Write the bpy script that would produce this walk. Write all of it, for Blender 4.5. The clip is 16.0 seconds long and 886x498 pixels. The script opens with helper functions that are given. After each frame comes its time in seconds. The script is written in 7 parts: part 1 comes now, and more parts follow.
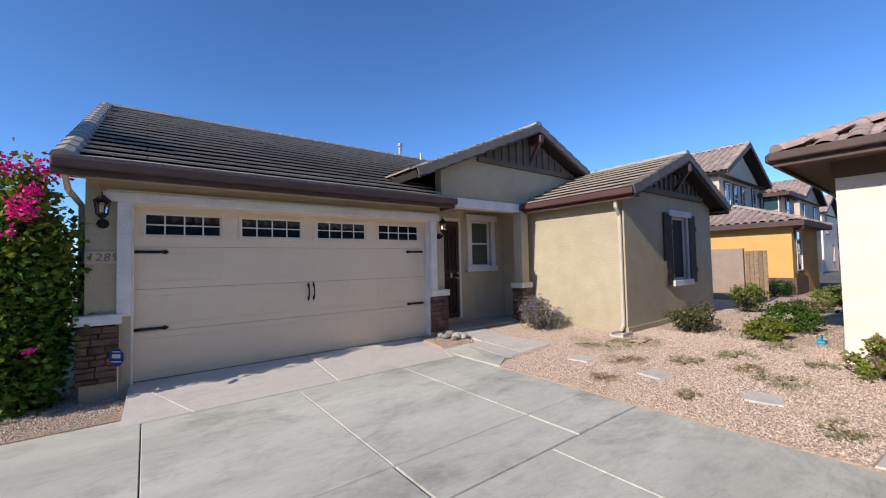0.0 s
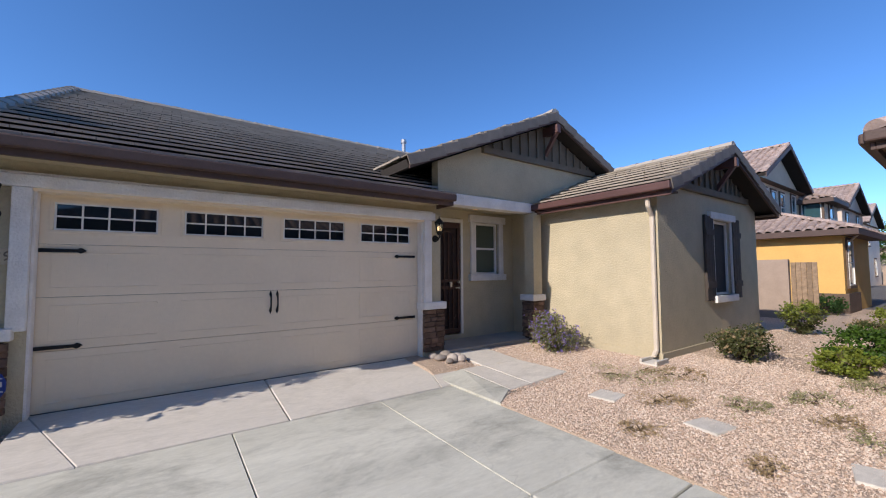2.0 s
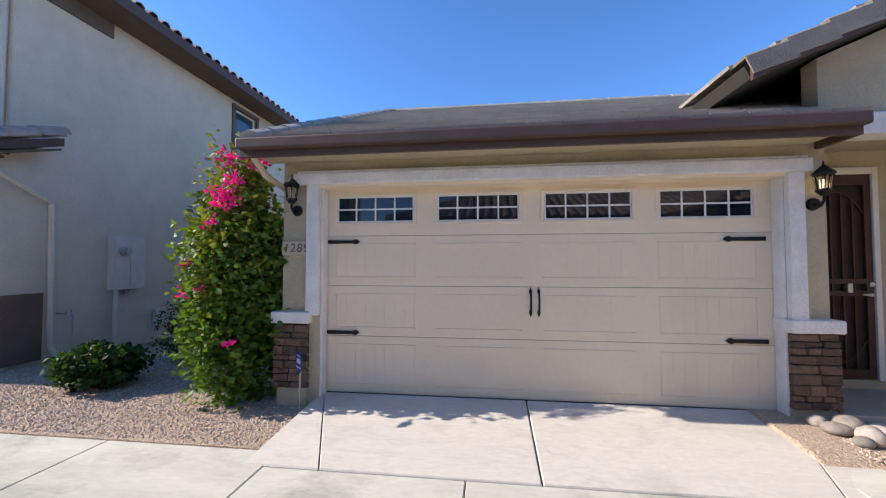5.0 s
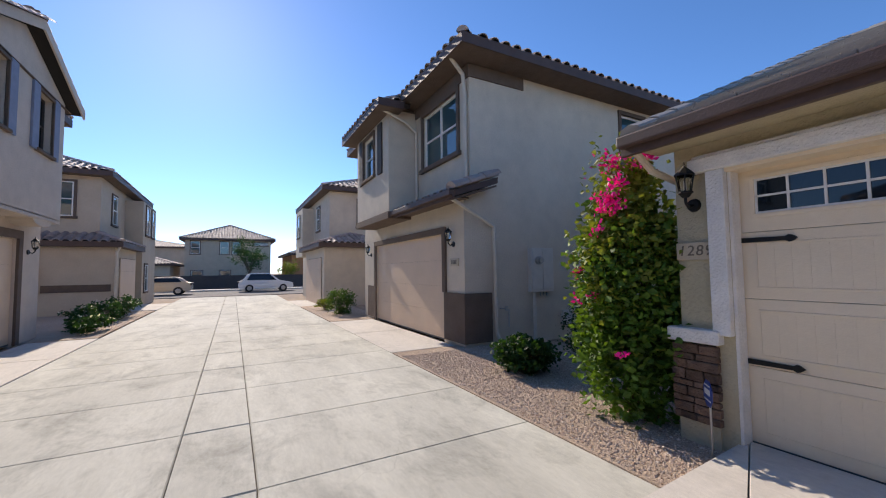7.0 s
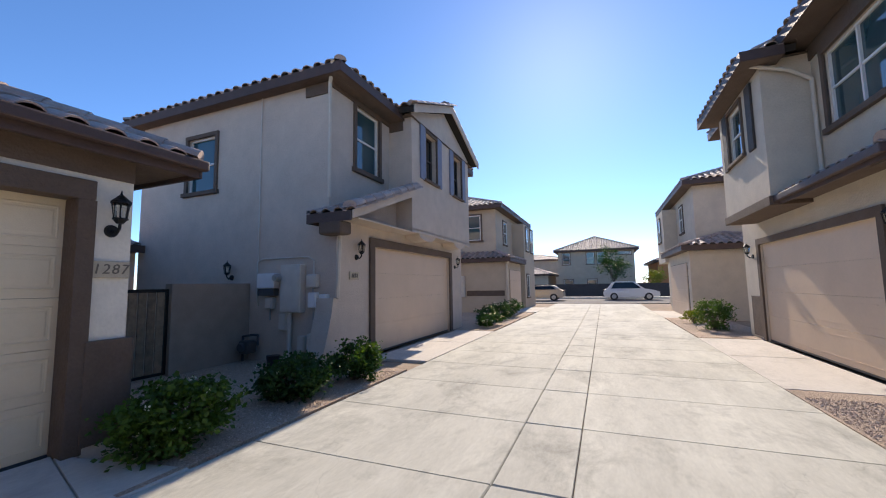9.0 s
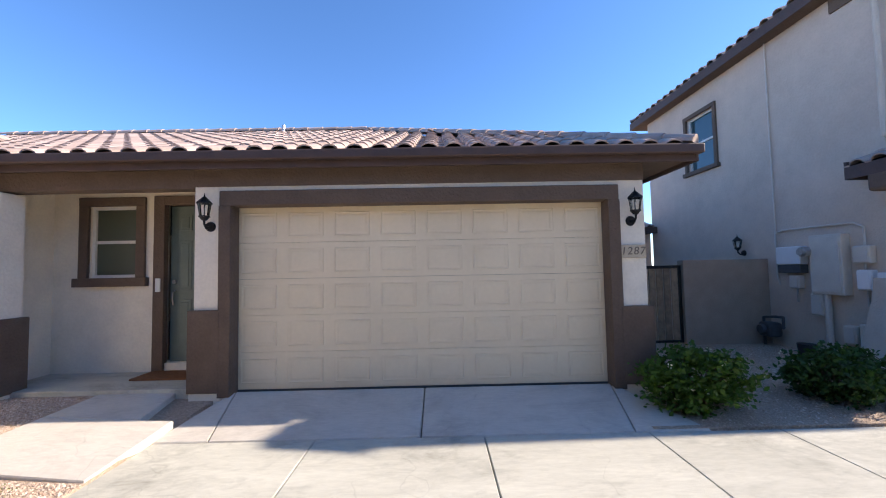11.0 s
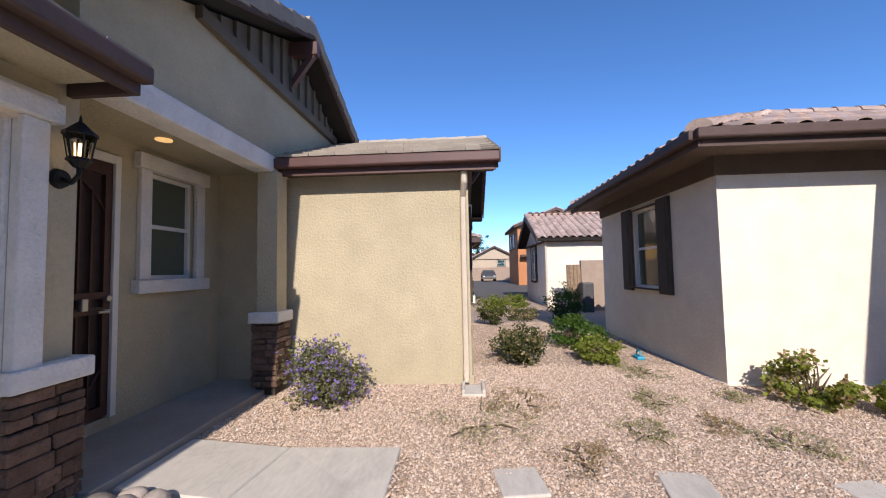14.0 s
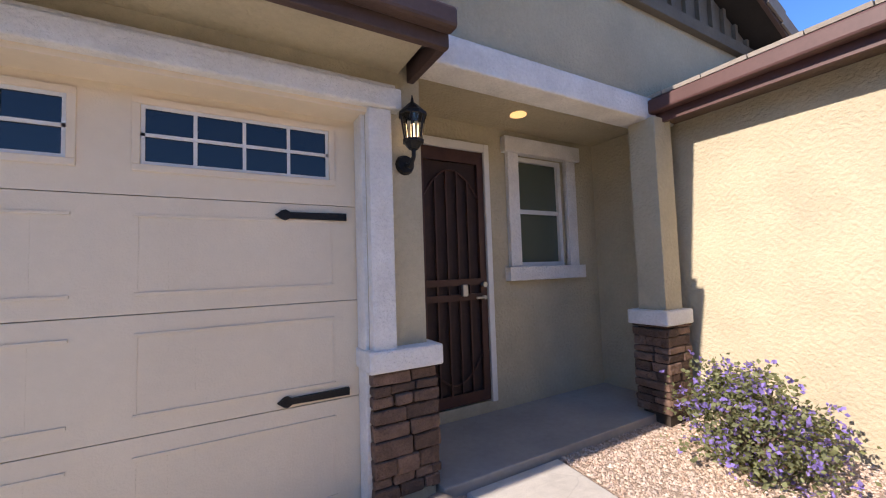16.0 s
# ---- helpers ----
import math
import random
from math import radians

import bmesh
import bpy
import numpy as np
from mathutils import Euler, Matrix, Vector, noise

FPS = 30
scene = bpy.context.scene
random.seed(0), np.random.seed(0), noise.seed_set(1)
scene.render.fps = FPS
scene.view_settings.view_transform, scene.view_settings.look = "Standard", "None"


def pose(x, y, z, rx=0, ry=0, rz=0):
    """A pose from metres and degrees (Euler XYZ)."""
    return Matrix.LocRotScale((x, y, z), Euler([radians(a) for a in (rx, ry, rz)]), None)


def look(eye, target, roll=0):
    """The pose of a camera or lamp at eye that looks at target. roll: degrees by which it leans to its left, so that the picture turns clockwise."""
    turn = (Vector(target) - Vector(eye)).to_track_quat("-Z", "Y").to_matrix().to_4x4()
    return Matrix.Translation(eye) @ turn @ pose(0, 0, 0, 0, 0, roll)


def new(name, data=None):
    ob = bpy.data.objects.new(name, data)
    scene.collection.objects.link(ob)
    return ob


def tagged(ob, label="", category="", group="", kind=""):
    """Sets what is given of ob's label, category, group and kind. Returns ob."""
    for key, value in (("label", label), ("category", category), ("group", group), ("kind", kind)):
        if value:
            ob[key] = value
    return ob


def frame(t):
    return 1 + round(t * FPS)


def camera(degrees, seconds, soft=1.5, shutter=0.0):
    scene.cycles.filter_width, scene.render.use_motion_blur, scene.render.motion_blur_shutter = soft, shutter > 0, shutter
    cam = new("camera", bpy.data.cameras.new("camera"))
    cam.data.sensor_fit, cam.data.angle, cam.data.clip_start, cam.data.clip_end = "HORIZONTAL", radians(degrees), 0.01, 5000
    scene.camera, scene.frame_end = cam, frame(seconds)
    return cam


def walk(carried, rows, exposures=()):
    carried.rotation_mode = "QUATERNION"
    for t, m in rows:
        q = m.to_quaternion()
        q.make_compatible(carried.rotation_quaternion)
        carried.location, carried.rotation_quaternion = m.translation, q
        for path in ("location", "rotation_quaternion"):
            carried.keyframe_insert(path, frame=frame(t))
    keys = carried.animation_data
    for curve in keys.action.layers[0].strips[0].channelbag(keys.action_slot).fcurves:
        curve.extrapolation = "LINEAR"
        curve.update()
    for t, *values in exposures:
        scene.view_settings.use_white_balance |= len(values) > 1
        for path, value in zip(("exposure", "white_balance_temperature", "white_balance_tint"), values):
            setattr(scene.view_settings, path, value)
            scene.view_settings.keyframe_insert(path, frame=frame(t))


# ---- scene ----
cam = camera(97.7, 16.0, 1.1)
PATH = [
    (0, (0.315, 0.267, 1.548), (1.532, 1.852, 1.622), -1.3),
    (0.5, (0.591, 0.366, 1.583), (1.78, 1.973, 1.653), -1.1),
    (1, (0.826, 0.578, 1.561), (2.0, 2.195, 1.642), -0.9),
    (1.5, (1.061, 0.832, 1.555), (2.224, 2.456, 1.654), -0.5),
    (2, (1.357, 1.055, 1.558), (2.51, 2.686, 1.667), -0.3),
    (2.5, (1.642, 1.304, 1.568), (2.781, 2.944, 1.684), -0.2),
    (3, (1.901, 1.557, 1.552), (3.0, 3.223, 1.67), 0.0),
    (3.2, (1.99, 1.673, 1.54), (3.066, 3.354, 1.658), 0.2),
    (5.3, (2.138, 2.692, 1.553), (1.581, 4.612, 1.623), -0.0),
    (5.5, (2.133, 2.721, 1.566), (1.383, 4.574, 1.641), 0.1),
    (6, (2.119, 2.823, 1.597), (0.942, 4.439, 1.669), -0.5),
    (6.5, (2.055, 2.902, 1.583), (0.544, 4.209, 1.674), -0.6),
    (7, (1.969, 3.0, 1.562), (0.214, 3.952, 1.674), -0.7),
    (7.5, (1.869, 3.174, 1.551), (-0.044, 3.744, 1.679), -0.7),
    (8, (1.799, 3.297, 1.523), (-0.188, 3.47, 1.665), -0.4),
    (8.2, (1.786, 3.339, 1.52), (-0.208, 3.342, 1.668), -0.5),
    (10.5, (1.743, 3.739, 1.498), (1.122, 1.843, 1.644), -0.6),
    (11, (1.913, 3.828, 1.542), (1.89, 1.83, 1.644), -1.1),
    (11.5, (1.994, 3.937, 1.525), (2.571, 2.024, 1.613), -1.5),
    (12, (2.11, 4.07, 1.496), (3.212, 2.404, 1.586), -1.3),
    (12.5, (2.238, 4.22, 1.535), (3.736, 2.897, 1.611), -1.5),
    (13, (2.464, 4.302, 1.518), (4.246, 3.396, 1.606), -1.5),
    (13.5, (2.733, 4.325, 1.541), (4.686, 3.906, 1.629), -1.2),
    (14, (3.037, 4.317, 1.506), (5.03, 4.442, 1.613), -1.1),
    (14.5, (3.3, 4.377, 1.476), (5.17, 5.077, 1.6), -0.9),
    (15, (3.592, 4.472, 1.472), (5.187, 5.673, 1.598), -1.1),
    (15.5, (3.93, 4.513, 1.458), (5.193, 6.059, 1.582), -1.9),
    (16, (4.289, 4.649, 1.446), (5.28, 6.384, 1.557), -1.9),
]
walk(cam, [(t, look(eye, target, roll)) for t, eye, target, roll in PATH],
     [(0, 0.87, 6700, 14), (3.2, 1.02, 6700, 14), (5.3, 1.48, 6900, 14), (6.5, 1.14, 7100, 15), (7.2, 0.98, 7300, 16), (8.2, 1.06, 7400, 16), (10.5, 1.5, 7500, 16), (11.0, 1.7, 7300, 16),
      (12.0, 1.78, 7200, 15), (12.6, 1.45, 6900, 14), (13.2, 0.93, 6750, 13), (14.0, 0.95, 6750, 16), (15.0, 1.17, 6800, 18), (16.0, 1.47, 6850, 19)])

# ---- light and exposure ----
SUN_EL, SUN_AZ = 31.2, 4.6   # degrees; azimuth off due west towards south
to_sun = Vector((-math.cos(radians(SUN_EL)) * math.cos(radians(SUN_AZ)), -math.cos(radians(SUN_EL)) * math.sin(radians(SUN_AZ)), math.sin(radians(SUN_EL))))
world = bpy.data.worlds.new("world")
scene.world = world
world.use_nodes = True
sky = world.node_tree.nodes.new("ShaderNodeTexSky")
sky.sky_type, sky.sun_disc = "NISHITA", False
sky.sun_elevation = radians(SUN_EL)
sky.sun_rotation = math.atan2(to_sun.x, to_sun.y)
sky.altitude, sky.air_density, sky.dust_density, sky.ozone_density = 2600, 0.9, 0.6, 6.0
tone = world.node_tree.nodes.new("ShaderNodeHueSaturation")
tone.inputs["Saturation"].default_value, tone.inputs["Value"].default_value = 1.1, 0.96
world.node_tree.links.new(sky.outputs[0], tone.inputs["Color"])
world.node_tree.links.new(tone.outputs[0], world.node_tree.nodes["Background"].inputs[0])
world.node_tree.nodes["Background"].inputs[1].default_value = 0.13
sun = new("sun", bpy.data.lights.new("sun", "SUN"))
sun.data.energy, sun.data.angle, sun.data.color = 2.75, radians(0.55), (1.0, 0.94, 0.85)
sun.matrix_world = look((0, 0, 30), Vector((0, 0, 30)) - to_sun)


# ---- materials ----
def lin(c):
    return tuple(((v / 255 + 0.055) / 1.055) ** 2.4 if v / 255 > 0.04 else v / 255 / 12.92 for v in c)


def mat(name, rgb, rough=0.8, metal=0.0, var=0.15, scale=6.0, bump=0.0, bscale=60.0, rnd=0.0, island=0.0, stain=0.0, sscale=0.7, spec=0.4, detail=6.0, dist=0.02, knock=False):
    """A procedural surface: base colour with grain, patches at a second scale, relief, and a shift from piece to piece."""
    m = bpy.data.materials.new(name)
    m.use_nodes = True
    nt = m.node_tree
    n, l = nt.nodes, nt.links
    bs = n["Principled BSDF"]
    bs.inputs["Roughness"].default_value, bs.inputs["Metallic"].default_value = rough, metal
    bs.inputs["Specular IOR Level"].default_value = spec
    co = n.new("ShaderNodeNewGeometry")
    pos = co.outputs["Position"]

    def noisy(s, d=detail):
        t = n.new("ShaderNodeTexNoise")
        t.inputs["Scale"].default_value, t.inputs["Detail"].default_value = s, d
        l.new(pos, t.inputs["Vector"])
        return t.outputs["Fac"]

    def ranged(sock, a, b):
        r = n.new("ShaderNodeMapRange")
        r.inputs[1].default_value, r.inputs[2].default_value, r.inputs[3].default_value, r.inputs[4].default_value = 0.3, 0.7, a, b
        l.new(sock, r.inputs[0])
        return r.outputs[0]

    def times(a, b):
        r = n.new("ShaderNodeMath")
        r.operation = "MULTIPLY"
        l.new(a, r.inputs[0])
        l.new(b, r.inputs[1])
        return r.outputs[0]

    val = ranged(noisy(scale), 1 - var, 1 + var)
    val = times(val, ranged(noisy(scale * 9, 3.0), 1 - var * 0.6, 1 + var * 0.6))
    if stain:
        val = times(val, ranged(noisy(sscale, 4.0), 1 - stain, 1 + stain * 0.4))
    for amount, src in ((rnd, "ShaderNodeObjectInfo"), (island, "")):
        if amount:
            if src:
                o = n.new(src).outputs["Random"]
            else:
                o = co.outputs["Random Per Island"]
            r = n.new("ShaderNodeMapRange")
            r.inputs[3].default_value, r.inputs[4].default_value = 1 - amount, 1 + amount
            l.new(o, r.inputs[0])
            val = times(val, r.outputs[0])
    mix = n.new("ShaderNodeVectorMath")
    mix.operation = "SCALE"
    mix.inputs[0].default_value = rgb
    l.new(val, mix.inputs["Scale"])
    l.new(mix.outputs[0], bs.inputs["Base Color"])
    if bump:
        b = n.new("ShaderNodeBump")
        b.inputs["Strength"].default_value, b.inputs["Distance"].default_value = bump, dist
        if knock:
            k = n.new("ShaderNodeMapRange")
            k.inputs[1].default_value, k.inputs[2].default_value = 0.40, 0.63
            l.new(noisy(bscale, 3.0), k.inputs[0])
            l.new(k.outputs[0], b.inputs["Height"])
        else:
            l.new(noisy(bscale, 5.0), b.inputs["Height"])
        l.new(b.outputs[0], bs.inputs["Normal"])
    return m


def cast(name, rgb, dark=0.38, streak=0.2, rnd=0.05):
    """Broom-finished concrete: fine speckle, drawn-out streaks, patches of dark mildew with ragged edges and hairline cracks."""
    m = bpy.data.materials.new(name)
    m.use_nodes = True
    n, l = m.node_tree.nodes, m.node_tree.links
    bs = n["Principled BSDF"]
    bs.inputs["Roughness"].default_value, bs.inputs["Specular IOR Level"].default_value = 0.88, 0.35
    pos = n.new("ShaderNodeNewGeometry").outputs["Position"]

    def grain(scale, detail, stretch=(1, 1, 1), rough=0.6, twist=0.0):
        mp = n.new("ShaderNodeMapping")
        mp.inputs["Scale"].default_value = stretch
        l.new(pos, mp.inputs["Vector"])
        t = n.new("ShaderNodeTexNoise")
        t.inputs["Scale"].default_value, t.inputs["Detail"].default_value = scale, detail
        t.inputs["Roughness"].default_value, t.inputs["Distortion"].default_value = rough, twist
        l.new(mp.outputs[0], t.inputs["Vector"])
        return t.outputs["Fac"]

    def ranged(sock, f0, f1, t0, t1):
        r = n.new("ShaderNodeMapRange")
        for i, v in enumerate((f0, f1, t0, t1)):
            r.inputs[i + 1].default_value = v
        l.new(sock, r.inputs[0])
        return r.outputs[0]

    def times(a, b):
        r = n.new("ShaderNodeMath")
        r.operation = "MULTIPLY"
        l.new(a, r.inputs[0])
        l.new(b, r.inputs[1])
        return r.outputs[0]

    val = ranged(grain(0.9, 5, (0.35, 1.3, 1), 0.65), 0.3, 0.7, 1 - streak, 1 + streak * 0.6)
    val = times(val, ranged(grain(3.2, 9, (0.6, 1.4, 1), 0.72, 0.6), 0.52, 0.74, 1.0, 1 - dark * 0.5))
    val = times(val, ranged(grain(1.1, 10, (0.7, 1, 1), 0.75, 0.4), 0.50, 0.68, 1.0, 1 - dark))
    val = times(val, ranged(grain(34, 4, (0.3, 1, 1)), 0.3, 0.7, 0.93, 1.06))
    val = times(val, ranged(grain(230, 2), 0.3, 0.7, 0.88, 1.10))
    val = times(val, ranged(n.new("ShaderNodeObjectInfo").outputs["Random"], 0, 1, 1 - rnd, 1 + rnd))
    warp = n.new("ShaderNodeTexNoise")
    warp.inputs["Scale"].default_value = 1.7
    l.new(pos, warp.inputs["Vector"])
    mixv = n.new("ShaderNodeVectorMath")
    mixv.operation = "MULTIPLY_ADD"
    mixv.inputs[1].default_value = (0.9, 0.9, 0.9)
    l.new(warp.outputs["Color"], mixv.inputs[0])
    l.new(pos, mixv.inputs[2])
    vor = n.new("ShaderNodeTexVoronoi")
    vor.feature = "DISTANCE_TO_EDGE"
    vor.inputs["Scale"].default_value = 0.26
    l.new(mixv.outputs[0], vor.inputs["Vector"])
    crack = ranged(vor.outputs["Distance"], 0.0, 0.0016, 0.86, 1.0)
    val = times(val, crack)
    tint = n.new("ShaderNodeVectorMath")
    tint.operation = "SCALE"
    tint.inputs[0].default_value = rgb
    l.new(val, tint.inputs["Scale"])
    l.new(tint.outputs[0], bs.inputs["Base Color"])
    b = n.new("ShaderNodeBump")
    b.inputs["Strength"].default_value, b.inputs["Distance"].default_value = 0.35, 0.005
    l.new(grain(150, 4, (0.4, 1, 1)), b.inputs["Height"])
    l.new(b.outputs[0], bs.inputs["Normal"])
    return m


def stones(name, shades, rough=0.9):
    """Loose stones: each one takes its own shade from a ramp, with fine speckle."""
    m = bpy.data.materials.new(name)
    m.use_nodes = True
    n, l = m.node_tree.nodes, m.node_tree.links
    bs = n["Principled BSDF"]
    bs.inputs["Roughness"].default_value, bs.inputs["Specular IOR Level"].default_value = rough, 0.3
    geo = n.new("ShaderNodeNewGeometry")
    ramp = n.new("ShaderNodeValToRGB")
    el = ramp.color_ramp.elements
    for i, c in enumerate(shades):
        e = el[i] if i < 2 else el.new(0.5)
        e.color = (*c, 1)
    for i, e in enumerate(list(el)):
        e.position = i / max(1, len(shades) - 1)
    l.new(geo.outputs["Random Per Island"], ramp.inputs[0])
    t = n.new("ShaderNodeTexNoise")
    t.inputs["Scale"].default_value, t.inputs["Detail"].default_value = 90, 3
    l.new(geo.outputs["Position"], t.inputs["Vector"])
    r = n.new("ShaderNodeMapRange")
    for i, v in enumerate((0.3, 0.7, 0.82, 1.15)):
        r.inputs[i + 1].default_value = v
    l.new(t.outputs["Fac"], r.inputs[0])
    sc = n.new("ShaderNodeVectorMath")
    sc.operation = "SCALE"
    l.new(ramp.outputs[0], sc.inputs[0])
    l.new(r.outputs[0], sc.inputs["Scale"])
    l.new(sc.outputs[0], bs.inputs["Base Color"])
    return m


def glassy(name, rgb, rough=0.03, spec=0.8):
    m = bpy.data.materials.new(name)
    m.use_nodes = True
    bs = m.node_tree.nodes["Principled BSDF"]
    bs.inputs["Base Color"].default_value = (*rgb, 1)
    bs.inputs["Roughness"].default_value, bs.inputs["Specular IOR Level"].default_value = rough, spec
    return m


def glow(name, rgb, strength):
    m = bpy.data.materials.new(name)
    m.use_nodes = True
    bs = m.node_tree.nodes["Principled BSDF"]
    bs.inputs["Base Color"].default_value = (*rgb, 1)
    bs.inputs["Emission Color"].default_value, bs.inputs["Emission Strength"].default_value = (*rgb, 1), strength
    return m


def clear(name, tint):
    m = bpy.data.materials.new(name)
    m.use_nodes = True
    bs = m.node_tree.nodes["Principled BSDF"]
    bs.inputs["Base Color"].default_value = (*tint, 1)
    bs.inputs["Roughness"].default_value, bs.inputs["Transmission Weight"].default_value, bs.inputs["IOR"].default_value = 0.02, 1.0, 1.45
    return m


def leafy(name, rgb, var=0.45, hue=0.25):
    m = mat(name, rgb, 0.55, var=0.2, scale=3.0, island=var, spec=0.35)
    bs = m.node_tree.nodes["Principled BSDF"]
    bs.inputs["Subsurface Weight"].default_value = 0.0
    nt = m.node_tree
    tr = nt.nodes.new("ShaderNodeBsdfTranslucent")
    tr.inputs[0].default_value = (rgb[0] * 1.6, rgb[1] * 1.5, rgb[2] * 0.7, 1)
    mx = nt.nodes.new("ShaderNodeMixShader")
    mx.inputs[0].default_value = 0.3
    out = nt.nodes["Material Output"]
    nt.links.new(bs.outputs[0], mx.inputs[1])
    nt.links.new(tr.outputs[0], mx.inputs[2])
    nt.links.new(mx.outputs[0], out.inputs[0])
    return m


